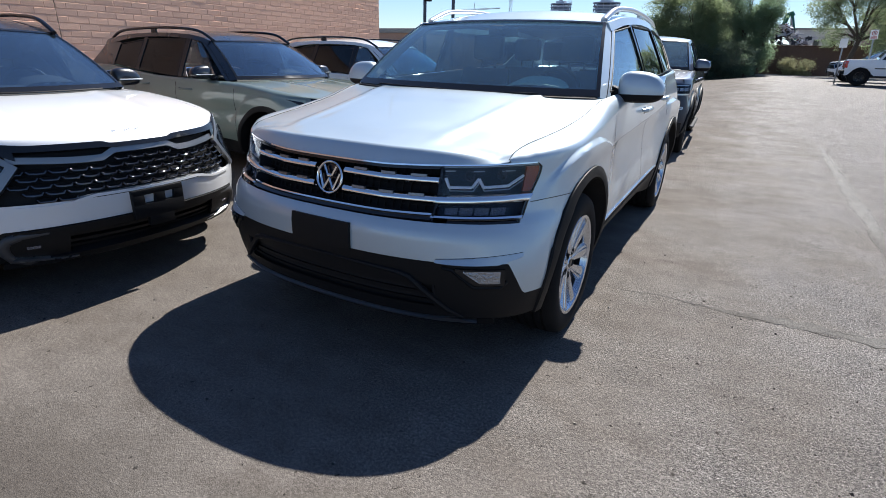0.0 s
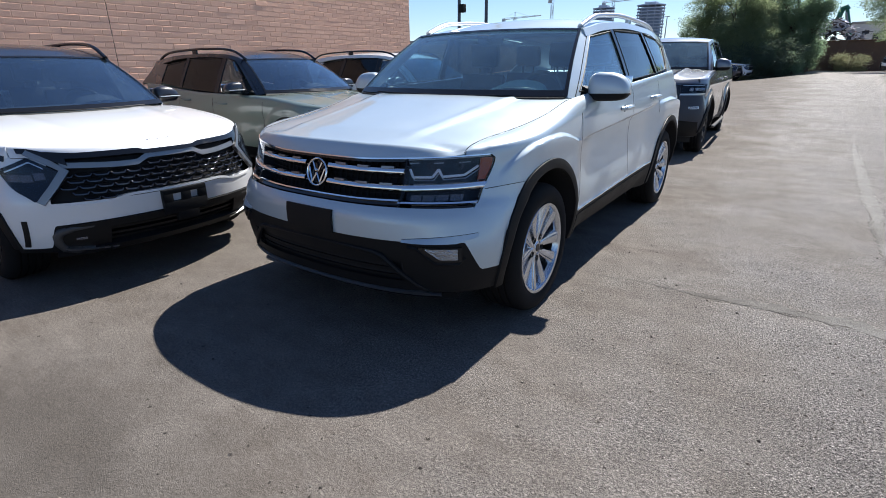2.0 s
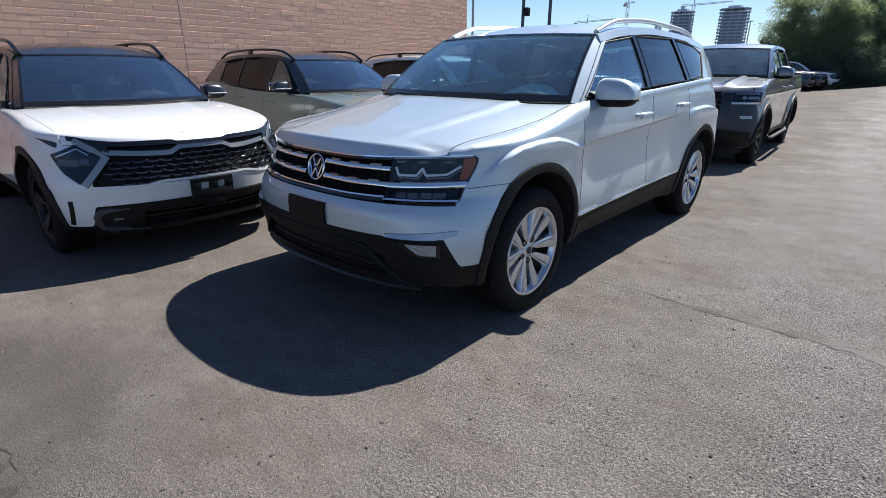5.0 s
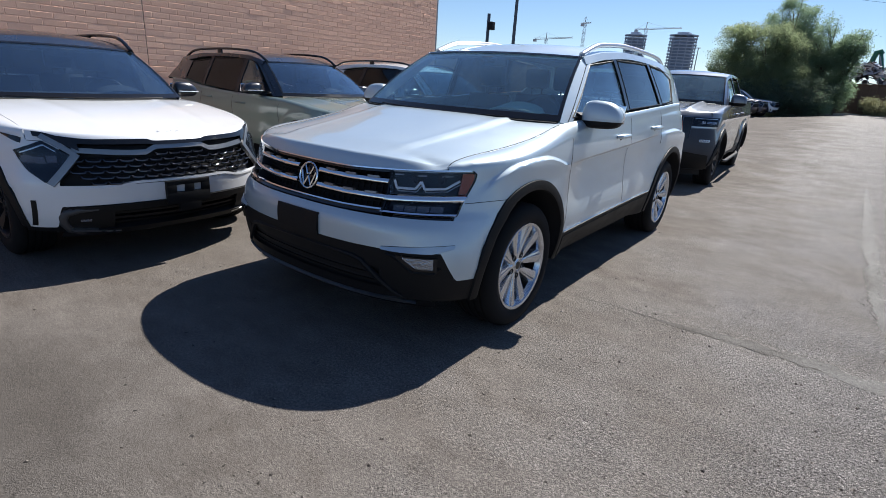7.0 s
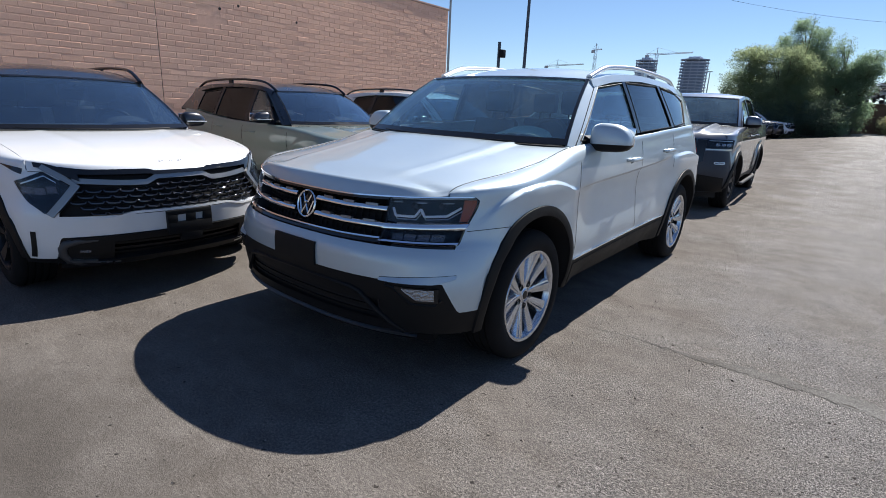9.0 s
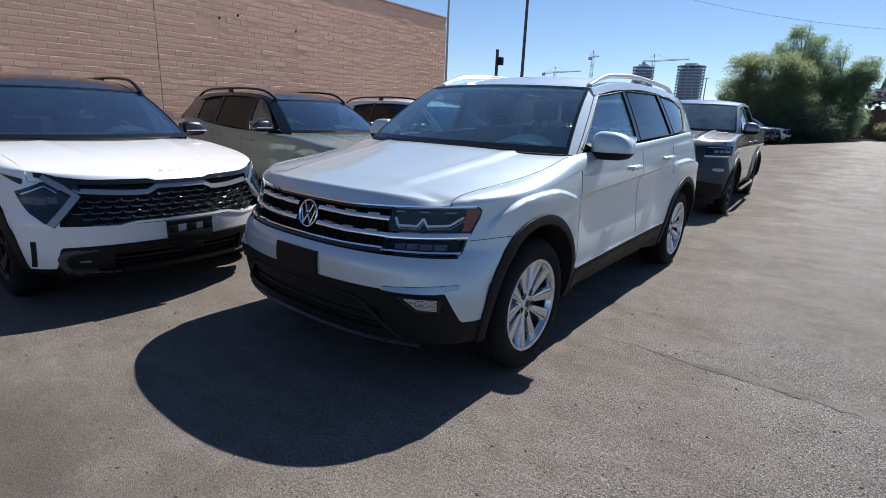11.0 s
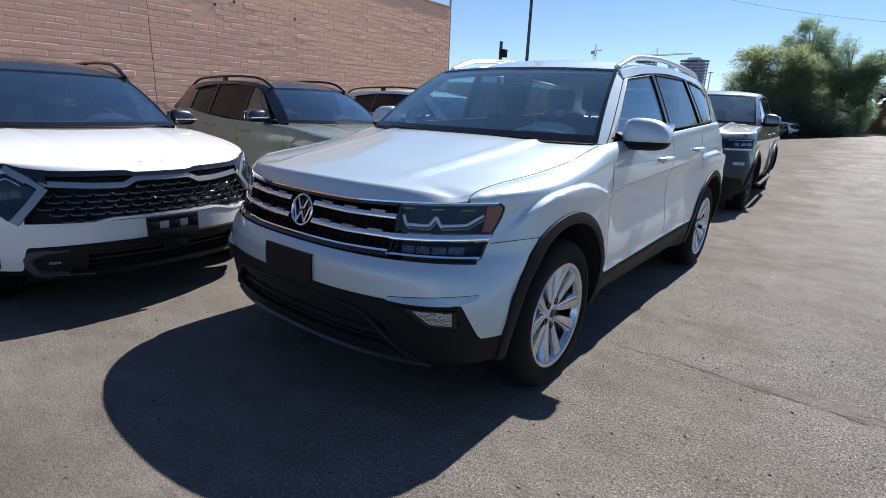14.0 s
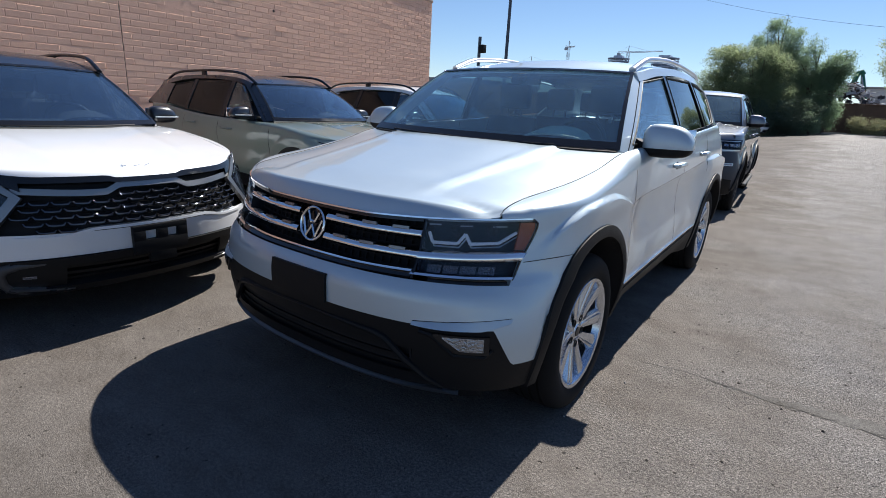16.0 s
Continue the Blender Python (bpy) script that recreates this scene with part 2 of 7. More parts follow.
    def pad(self, grid, high, inn, tilt=0.0):
        """A grid of points swelling by high along its middle line, for rounded bars."""
        g = np.array(grid, float)
        nor = np.cross(np.gradient(g, axis=0), np.gradient(g, axis=1))
        nor /= np.linalg.norm(nor, axis=-1, keepdims=True) + 1e-12
        g[..., 1] += np.linspace(0, tilt, g.shape[1])[None, :]           # upper edge laid back
        v = np.linspace(-1, 1, g.shape[1])
        return self.slab(g + nor * (high * np.sqrt(1 - v * v))[None, :, None], 0, inn)

    def put(self, name, material, parent=None, label="", sharp=38.0, category=""):
        return part(name, self.v, self.f, material, parent, label, sharp, category)


def spline(pairs):
    """A smooth curve through (x, y) pairs, flat beyond its ends (monotone cubic)."""
    xs, ys = (np.array(v, float) for v in zip(*pairs))
    h, d = np.diff(xs), np.diff(ys) / np.diff(xs)
    m = np.r_[d[0], [0 if a * b <= 0 else 2 * a * b / (a + b) for a, b in zip(d[:-1], d[1:])], d[-1]]

    def f(x):
        x = min(max(x, xs[0]), xs[-1])
        i = min(int(np.searchsorted(xs, x, "right")) - 1, len(h) - 1)
        t = (x - xs[i]) / h[i]
        return float((2 * t**3 - 3 * t**2 + 1) * ys[i] + (t**3 - 2 * t**2 + t) * h[i] * m[i] + (3 * t**2 - 2 * t**3) * ys[i + 1] + (t**3 - t**2) * h[i] * m[i + 1])

    return f


def step(a, b, x):
    t = min(max((x - a) / (b - a), 0), 1)
    return t * t * (3 - 2 * t)


def lerp(a, b, t):
    return a + (b - a) * t


# ---------------------------------------------------------------- cars: x across, front towards -y, front axle at y = 0, z up
class Car:
    """The surfaces of a car body: plan ellipse at each height, section, shoulder, hood and greenhouse curves."""

    def __init__(self, W, base, hub, arch, lip, sill, sill_front, lead, blister, blister_r, hood_half, cowl_y, cowl_bow, nose_r, nose_p, screen_low, screen_high, screen_bow, crown, roof_end, tail_low, rail_w, ridge_x, paint_front, yF, LF, yR, LR, sec, paintlow, mid, char, shoulder, hood_x, hood_z, hood_mid, belt, roof_z, roof_x, ledge=None, plan=2.0, edge_roll=False):
        self.W, self.base, self.hub, self.arch, self.lip = W, base, hub, arch, lip
        self.sill, self.sill_front, self.lead, self.blister, self.blister_r = sill, sill_front, lead, blister, blister_r
        self.nose_p, self.plan, self.edge_roll = nose_p, plan, edge_roll
        self.hood_half, self.cowl_y, self.cowl_bow, self.nose_r, self.screen_low = hood_half, cowl_y, cowl_bow, nose_r, screen_low
        self.screen_high, self.screen_bow, self.crown, self.roof_end, self.tail_low = screen_high, screen_bow, crown, roof_end, tail_low
        self.rail_w, self.ridge_x, self.paint_front = rail_w, ridge_x, paint_front
        self.yF, self.LF, self.yR, self.LR = spline(yF), spline(LF), spline(yR), spline(LR)
        self.sec, self.paintlow, self.mid, self.char = spline(sec), spline(paintlow), spline(mid), spline(char)
        self.shoulder, self.hood_x, self.hood_z, self.hood_mid = spline(shoulder), spline(hood_x), spline(hood_z), spline(hood_mid)
        self.belt, self.roof_z, self.roof_x = spline(belt), spline(roof_z), spline(roof_x)
        self.ledge = spline(ledge) if ledge else None      # how far the side stands proud below the crease
        self.axles = (0.02, self.base + 0.02)              # centres of the wheel arches
        self.seam = -self.arch - 0.02

    def w0(self, z):
        return self.W - self.sec(z)

    def w(self, y, z):
        """Half width at y and z."""
        w, e = self.w0(z), self.yF(z) + self.LF(z)
        if y < e:
            w *= max(1 - ((e - y) / self.LF(z)) ** self.plan, 0) ** (1 / self.plan)
        e = self.yR(z) - self.LR(z)
        if y > e:
            w *= math.sqrt(max(1 - ((y - e) / self.LR(z)) ** 2.2, 0))
        soft = step(self.seam, self.seam + 0.2, y) * step(self.yR(z) - 0.02, self.yR(z) - 0.3, y)
        if self.ledge:
            ch = self.char(y)
            b = self.band(y)
            w += soft * self.ledge(y) * step(ch + b, ch - b, z) * step(0.40, 0.85, z)
        w -= 0.05 * step(0.46, 0.30, z) * step(0.58, 0.75, y) * step(self.base - 0.55, self.base - 0.75, y)      # sill tucked under
        for a in self.axles:
            d = math.hypot(y - a, (z - self.hub))
            w += soft * (0.0 if self.ledge else 1.0) * (self.blister * step(self.blister_r + 0.022, self.blister_r - 0.022, d) + 0.012 * math.exp(-(((d - self.arch) / 0.07) ** 2)))
        return w

    def band(self, y):
        """Half height of the crease: sharp over the arches, a broad fold along the doors."""
        return 0.010 + 0.002 * step(0.45, 0.75, y) * step(2.65, 2.3, y)

    def front(self, x, z):
        """The y of the nose at x and z."""
        q = min(abs(x) / self.w0(z), 0.9995)
        return self.yF(z) + self.LF(z) * (1 - (1 - q**self.plan) ** (1 / self.plan))

    def nose(self, x0, x1, z0, z1, nx=12, nz=6):
        """Grid of points on the nose; z0 and z1 are heights or functions of x."""
        f0, f1 = (z if callable(z) else (lambda x, z=z: z) for z in (z0, z1))
        return np.array([[(x, self.front(x, z), z) for z in np.linspace(f0(x), f1(x), nz)] for x in np.linspace(x0, x1, nx)])

    def flank(self, s, y0, y1, z0, z1, ny=12, nz=6):
        f0, f1 = (z if callable(z) else (lambda y, z=z: z) for z in (z0, z1))
        g = np.array([[(s * self.w(y, z), y, z) for z in np.linspace(f0(y), f1(y), nz)] for y in np.linspace(y0, y1, ny)])
        return g if s > 0 else g[::-1]

    def bottom(self, y):
        """Lower edge of the side: sill or wheel arch."""
        z = self.sill
        for a in self.axles:
            d = self.arch**2 - (y - a) ** 2
            if d > 0:
                z = max(z, self.hub + math.sqrt(d))
        return z

    def clad_top(self, y):
        z = self.paintlow(y) if y > self.seam else self.paintlow(y)
        for a in self.axles:
            d = (self.arch + self.lip) ** 2 - (y - a) ** 2
            if d > 0:
                z = max(z, self.hub + math.sqrt(d))
        return max(z, self.bottom(y) + 0.004)

    def side_ys(self):
        ys = [self.seam]
        r = self.arch
        for a in self.axles:
            ys += [a - r * math.cos(t) for t in np.linspace(0, math.pi, 29)] + [a - (r + self.lip) * 1.0, a + (r + self.lip)]
        end = min(self.yR(z) for z in (self.sill, 0.6, 0.9)) - 0.12
        ys += list(np.arange(r + 0.1, self.base - r, 0.1)) + list(np.arange(self.base + r + 0.08, end, 0.08)) + [end]
        return sorted(set(round(y, 4) for y in ys if self.seam <= y <= end))

    def column(self, kind, q):
        """Points up one column of the side or nose, and the segment numbers of its rows."""
        segs = (5, 6, 8, 3, 6)
        if kind == "side":
            y = q
            zs = [self.bottom(y), self.clad_top(y)]
            top = self.shoulder(y)
            ch = max(self.char(y), zs[1] + 0.02)
            ch = min(ch, top - 0.02)
            zs += [min(max(self.mid(y), zs[1] + 0.3 * (ch - zs[1])), ch - 0.04), ch - self.band(y) - 0.001, min(ch + self.band(y) + 0.001, top - 0.004), top]
            rows = []
            for n, (a, b) in enumerate(zip(zs, zs[1:])):
                rows += [(self.w(y, z), y, z) for z in np.linspace(a, b, segs[n], endpoint=False)]
            w, hx, hz = self.w(y, top), self.top_x(y), self.top_z(y)
            for t in np.linspace(0, 1, 8):
                a = t * math.pi / 2
                rows.append((hx + (w - hx) * math.cos(a) ** 0.9, y, top + (hz - top) * math.sin(a) ** 0.9))
            return rows
        s = q
        zs = [self.sill_front, None, self.mid(self.seam), self.lead - 0.03, self.lead - 0.004, self.lead]
        rows = []
        xs = s * self.w(self.seam, 0.7)
        zs[1] = self.paint_front(xs)
        for n, (a, b) in enumerate(zip(zs, zs[1:])):
            for z in np.linspace(a, b, segs[n], endpoint=False):
                x = s * self.w(self.seam, z)
                rows.append((x, self.front(x, z), z))
        x = s * self.w(self.seam, self.lead)
        y0, f = self.front(x, self.lead), step(self.hood_half / self.w(self.seam, self.lead) - 0.004, self.hood_half / self.w(self.seam, self.lead) + 0.018, s)
        for t in np.linspace(0, 1, 8):
            a = t * math.pi / 2
            at_y = y0 if self.edge_roll else self.seam
            hx, hz = lerp(x, self.top_x(at_y), f), lerp(self.lead, self.top_z(at_y), f)
            rows.append((hx + (x - hx) * math.cos(a), y0 + 0.02 * t * (1 - f), self.lead + (hz - self.lead) * math.sin(a)))
        return rows

    def top_x(self, y):
        return self.hood_x(y)

    def top_z(self, y):
        return self.hood_z(y)

    def shell(self, root, paint_mat, clad_mat, cut=None, label=""):
        """Painted body and dark cladding, both sides; cut(x, z) leaves the nose open there."""
        cols = [("front", s) for s in np.r_[np.linspace(0, 0.78, 19), np.linspace(0.80, 1, 22)]] + [("side", y) for y in self.side_ys()[1:]]
        grid = [self.column(*c) for c in cols]
        # close the tail with its own plan ellipse
        tail = []
        last = grid[-1]
        for t in np.linspace(0, 1, 13)[1:]:
            a = t * math.pi / 2
            tail.append([(x * math.cos(a), y + (self.yR(z) - y) * math.sin(a), z) for x, y, z in last])
        grid = np.array(grid + tail)
        body, clad = Soup(), Soup()
        for s in (1, -1):
            g = grid * (s, 1, 1)
            if s < 0:
                g = g[:, ::-1]
            m = g.shape[1]

            def low(j):
                return j < 5 if s > 0 else j > m - 2 - 5

            def open_at(i, j):
                if cut is None or i > 48:
                    return False
                c = g[i : i + 2, j : j + 2].reshape(-1, 3).mean(0)
                return cut(abs(c[0]) / self.w(self.seam, c[2]), c[2], c[1])

            body.sheet(g, lambda i, j: not low(j) and not open_at(i, j))
            clad.sheet(g, lambda i, j: low(j) and not open_at(i, j))
        for s in (1, -1):                                 # flange under the hood's edge
            g = np.array([[(s * (self.top_x(y) + 0.001), y, self.top_z(y) - 0.002), (s * (self.top_x(y) - 0.035), y, self.top_z(y) - 0.010)] for y in np.linspace(self.seam, self.cowl_y + 0.1, 20)])
            body.sheet(g if s > 0 else g[::-1])
        body.put("body", paint_mat, root, label, 30)
        clad.put("cladding", clad_mat, root, "", 30)

    def hood(self, root, mat, rows=26, ridge=0.0, name="hood"):
        """The hood between its edge lines, with a rounded front lip."""
        def at(s, q):
            y1 = self.cowl_y - self.cowl_bow * (1 - s * s)
            xf = s * self.hood_half
            y0 = self.front(xf, self.lead) + 0.003
            y = lerp(y0, y1, q)
            edge = self.hood_x(max(y, self.seam)) - 0.004
            x = s * lerp(self.hood_half, edge, step(0, 0.35, q))
            zs, zm = self.hood_z(max(y, -9)), self.hood_mid(y)
            far = min((y - y0) / self.nose_r, 1)
            lipz = self.lead + 0.004
            ze = lerp(zm, zs, abs(s) ** 2.6)
            ze += ridge * math.exp(-(((abs(x) - self.ridge_x(y)) / 0.055) ** 2)) * step(0.0, 0.2, q)
            roll = 1 - (1 - far) ** self.nose_p
            if self.edge_roll:                            # the side edges follow the fender line down to the lip
                fold = ridge * (0.7 * step(self.ridge_x(y) + 0.045, self.ridge_x(y) - 0.01, abs(x)) + 0.5 * math.exp(-(((abs(x) - self.ridge_x(y)) / 0.03) ** 2)))
                return (x, y, lerp(lerp(lipz, zm + fold * step(0.02, 0.25, q), roll), max(zs, lipz), abs(s) ** 2.8))
            return (x, y, lerp(lipz, ze, roll))

        qs = [0.0] + list(np.linspace(0.006, 0.1, 14)) + list(np.linspace(0.13, 1, rows))
        g = [[at(s, q) for s in np.linspace(-1, 1, 49)] for q in qs]
        return Soup().slab(np.array(g)[:, ::-1], 0, -0.012).put(name, mat, root, "", 40)

    def gx(self, y, z):
        """Half width of the greenhouse at y and z."""
        b, r = self.belt(y), self.roof_z(y)
        t = (z - b) / (r - b)
        xb = self.glass_x(y)
        return lerp(xb, self.roof_x(y), t) + 0.03 * t * (1 - t)

    def glass_x(self, y):
        return self.top_x(y) - 0.012

    def house(self, s, corners, n=10, m=6):
        """Grid on the greenhouse side from four (y, z) corners: low front, low back, high back, high front; more points make a bent top."""
        (a, b, c, d) = corners
        g = []
        for u in np.linspace(0, 1, n):
            row = []
            for v in np.linspace(0, 1, m):
                lo, hi = (lerp(np.array(p), np.array(q), u) for p, q in ((a, b), (d, c)))
                y, z = lerp(lo, hi, v)
                row.append((s * self.gx(y, z), y, z))
            g.append(row)
        g = np.array(g)
        return g if s > 0 else g[::-1]

    def screen_at(self, s, v):
        """The windscreen: s across, v from its foot to the roof."""
        bx, tx = self.screen_low[0], self.screen_high[0]
        x = s * lerp(bx, tx, v)
        y = lerp(self.screen_low[1] - self.screen_bow * (1 - s * s), self.screen_high[1] - 0.10 * (1 - s * s), v)
        z = lerp(self.screen_low[2], self.screen_high[2] + 0.014 * (1 - s * s), v)
        k = 4 * v * (1 - v) * 0.022
        return (x, y - k * 0.6, z + k)

    def screen_grid(self, s0, s1, v0, v1, n=20, m=10):
        return np.array([[self.screen_at(s, v) for v in np.linspace(v0, v1, m)] for s in np.linspace(s0, s1, n)])

    def roof_at(self, s, q):
        y0 = self.screen_high[1] - 0.10 * (1 - s * s)
        y = lerp(y0, self.roof_end, q)
        x = s * (self.roof_x(y))
        return (x, y, self.roof_z(y) + lerp(0.016, self.crown, step(0, 0.22, q)) * (1 - abs(s) ** 2.2))

    def roof(self, root, mat, **k):
        g = np.array([[self.roof_at(s, q) for q in np.linspace(0, 1, 26)] for s in np.linspace(-1, 1, 31)])
        return Soup().slab(g, 0, -0.03).put("roof", mat, root, "", 40)


def wheel(root, x, y, hub, r, rim_r, width, spokes, mat, twin=True, rubber=RUBBER, cap=None, lean=0.0, turn=0.3):
    """A wheel: rim with tyre, spokes, hub cap and brake disc as its parts. Its face looks along x's sign."""
    s = 1 if x > 0 else -1
    w = width
    base = Soup().lathe([(s * (-0.02), rim_r - 0.012), (s * (-0.004), rim_r + 0.004), (s * 0.004, rim_r), (s * 0.0, rim_r - 0.016), (s * (-0.03), rim_r - 0.03), (s * (-w + 0.02), rim_r - 0.035)], 64)
    wh = base.put("wheel", mat, root)
    Soup().lathe([(s * -0.034, rim_r - 0.0325), (s * (-w + 0.03), rim_r - 0.042), (s * (-w + 0.028), 0.06)], 48).put("barrel", DARKALLOY, wh)
    wh.location = (x, y, hub)
    sw = r - rim_r
    prof = [(-0.012, rim_r - 0.004), (0.004, rim_r + 0.01), (0.012, rim_r + 0.35 * sw), (0.010, rim_r + 0.6 * sw), (0.0, rim_r + 0.82 * sw), (-0.018, r - 0.006), (-0.035, r)]
    for k in range(4):                                   # grooves of the tread
        a = -0.055 - k * (w - 0.11) / 3
        prof += [(a + 0.007, r + 0.002), (a + 0.004, r - 0.009), (a - 0.004, r - 0.009), (a - 0.007, r + 0.002)]
    prof += [(-w + 0.02, r), (-w, r - 0.012), (-w - 0.01, rim_r + 0.5 * sw), (-w, rim_r)]
    t = Soup().lathe([(s * a, b) for a, b in prof], 72)
    t.put("tyre", rubber, wh)
    for k in range(spokes):
        for side in ((-1, 1) if twin else (0,)):
            a0 = 2 * math.pi * k / spokes + turn
            so = Soup()
            g = []
            for u in np.linspace(0, 1, 7):
                rad = lerp(0.05, rim_r - 0.006, u)
                off = side * (lerp(0.022, 0.074, u) / rad if twin else 0.0) + lean * u
                half = (lerp(0.019, 0.050, u) if twin else lerp(0.013, 0.055, u**0.8)) / rad
                deep = -0.034 + 0.030 * u**1.5
                if twin:                                  # flat face, narrow bevel to the slot, broad hollow flank to the next pair
                    rows = sorted((side * v, d) for v, d in ((-1.0, -0.034), (-0.80, -0.005), (-0.2, 0.0), (0.30, -0.001), (0.38, -0.018 * u), (0.46, -0.004), (0.72, -0.007), (0.98, -0.030), (1.12, -0.052)))
                else:
                    rows = [(v, -0.02 if abs(v) == 1 else 0.0) for v in (-1, -0.86, 0, 0.86, 1)]
                g.append([(s * (deep + d), rad * math.cos(a0 + off + half * v), rad * math.sin(a0 + off + half * v)) for v, d in rows])
            so.slab(np.array(g) if s > 0 else np.array(g)[:, ::-1], 0, -0.03, (s, 0, 0))
            so.put("spoke", mat, wh)
    Soup().lathe([(s * -0.06, 0.088), (s * -0.042, 0.080), (s * -0.036, 0.040), (s * -0.034, 0.036), (s * -0.030, 0.032), (s * -0.029, 0.001)], 32).put("hub_cap", cap or mat, wh)
    Soup().lathe([(s * -0.09, 0.17), (s * -0.085, 0.172), (s * -0.085, 0.08), (s * -0.06, 0.07), (s * -0.06, 0.001)], 40).put("brake_disc", STEEL, wh)
    Soup().lathe([(s * -0.035, 0.025), (s * -0.0275, 0.024), (s * -0.027, 0.001)], 24).put("cap_face", DARKALLOY, wh)
    for k in range(5):
        a = 2 * math.pi * (k + (0.0 if twin else 0.5)) / 5 + turn
        Soup().lathe([(s * -0.06, 0.019), (s * -0.0315, 0.018), (s * -0.037, 0.013), (s * -0.042, 0.0005)], 14, "x", (0, 0.068 * math.cos(a), 0.068 * math.sin(a))).put("wheel_bolt", CLAD, wh)
    return wh


def wells(car, root):
    """Dark liners of the wheel arches and the floor pan."""
    s = Soup()
    for a in car.axles:
        for sx in (1, -1):
            g = []
            for t in np.linspace(-0.15, math.pi + 0.15, 25):
                y, z = a - (car.arch - 0.004) * math.cos(t), car.hub + (car.arch - 0.004) * math.sin(t)
                wx = car.w(max(y, car.seam), max(z, car.hub)) - 0.006
                g.append([(sx * q, y, z) for q in (wx, wx - 0.12, 0.48)])
            s.sheet(np.array(g))
    s.box(-0.62, 0.62, car.front(0, 0.4) + 0.18, car.yR(0.5) - 0.25, car.sill + 0.02, car.sill + 0.2)
    s.box(-car.W + 0.10, car.W - 0.10, car.arch + 0.03, car.base - car.arch - 0.03, car.sill + 0.01, car.sill + 0.3)
    s.put("floor_pan", DARK, root)


def seats(root, rows, width=0.48, z=0.62, mat=None):
    for y in rows:
        for x in (-0.38, 0.38):
            st = Soup()
            st.box(x - width / 2, x + width / 2, y - 0.30, y + 0.22, z - 0.12, z + 0.06, 0.05)
            st.put("seat", mat or SEAT, root)
            bk = Soup()
            g = [[(x + u * (width / 2 - 0.03 * v), y + 0.16 + 0.20 * v - 0.03 * (1 - u * u), z + 0.04 + 0.60 * v) for v in np.linspace(0, 1, 8)] for u in np.linspace(-1, 1, 9)]
            bk.slab(np.array(g), 0.0, -0.11)
            bk.put("backrest", mat or SEAT, root)
            hd = Soup().box(x - 0.13, x + 0.13, y + 0.36, y + 0.46, z + 0.70, z + 0.90, 0.04)
            hd.tube([(x - 0.06, y + 0.41, z + 0.6), (x - 0.06, y + 0.41, z + 0.72)], 0.008, 6).tube([(x + 0.06, y + 0.41, z + 0.6), (x + 0.06, y + 0.41, z + 0.72)], 0.008, 6)
            hd.put("headrest", mat or SEAT, root)


def cockpit(car, root, wheel_x, top=None):
    y, z = car.screen_low[1], car.screen_low[2]
    g = [[(x, y + d - 0.06 * (1 - (x / 0.8) ** 2), z + h) for d, h in ((-0.02, -0.03), (0.12, 0.0), (0.34, 0.03), (0.44, 0.0), (0.46, -0.18), (0.40, -0.4))] for x in np.linspace(-car.screen_low[0] + 0.02, car.screen_low[0] - 0.02, 21)]
    Soup().slab(np.array(g), 0.0, -0.02).put("dashboard", DASH, root)
    Soup().lathe([(0.02 * math.cos(a), 0.185 + 0.016 * math.sin(a)) for a in np.linspace(0, 2 * math.pi, 9)[:-1]], 40, "y", closed=True).tube([(0.18, 0, 0), (-0.18, 0, 0)], 0.02, 8).tube([(0, 0, 0), (0, 0, -0.18)], 0.018, 8).box(-0.07, 0.07, -0.03, 0.03, -0.06, 0.05, 0.02).put("steering_wheel", DASH, root).matrix_basis = pose(wheel_x, y + 0.62, z - 0.03, -24)
    bn = [[(wheel_x + 0.20 * u, y + 0.20 + 0.16 * v, z + 0.02 + 0.075 * math.sqrt(max(1 - u * u, 0)) * (0.4 + 0.6 * v)) for v in np.linspace(0, 1, 5)] for u in np.linspace(-1, 1, 13)]
    Soup().slab(np.array(bn), 0.0, -0.01).put("instrument_hood", top or DASH, root)
    x, yy, zz = car.screen_at(0.0, 0.86)
    Soup().box(-0.11, 0.11, yy + 0.14, yy + 0.17, zz - 0.05, zz + 0.01, 0.02).tube([(0, yy + 0.02, zz - 0.0), (0, yy + 0.13, zz - 0.02)], 0.012, 6).put("rear_view_mirror", DASH, root)
    Soup().box(-0.05, 0.05, yy + 0.03, yy + 0.12, zz + 0.0, zz + 0.02, 0.01).put("sensor_housing", DASH, root)


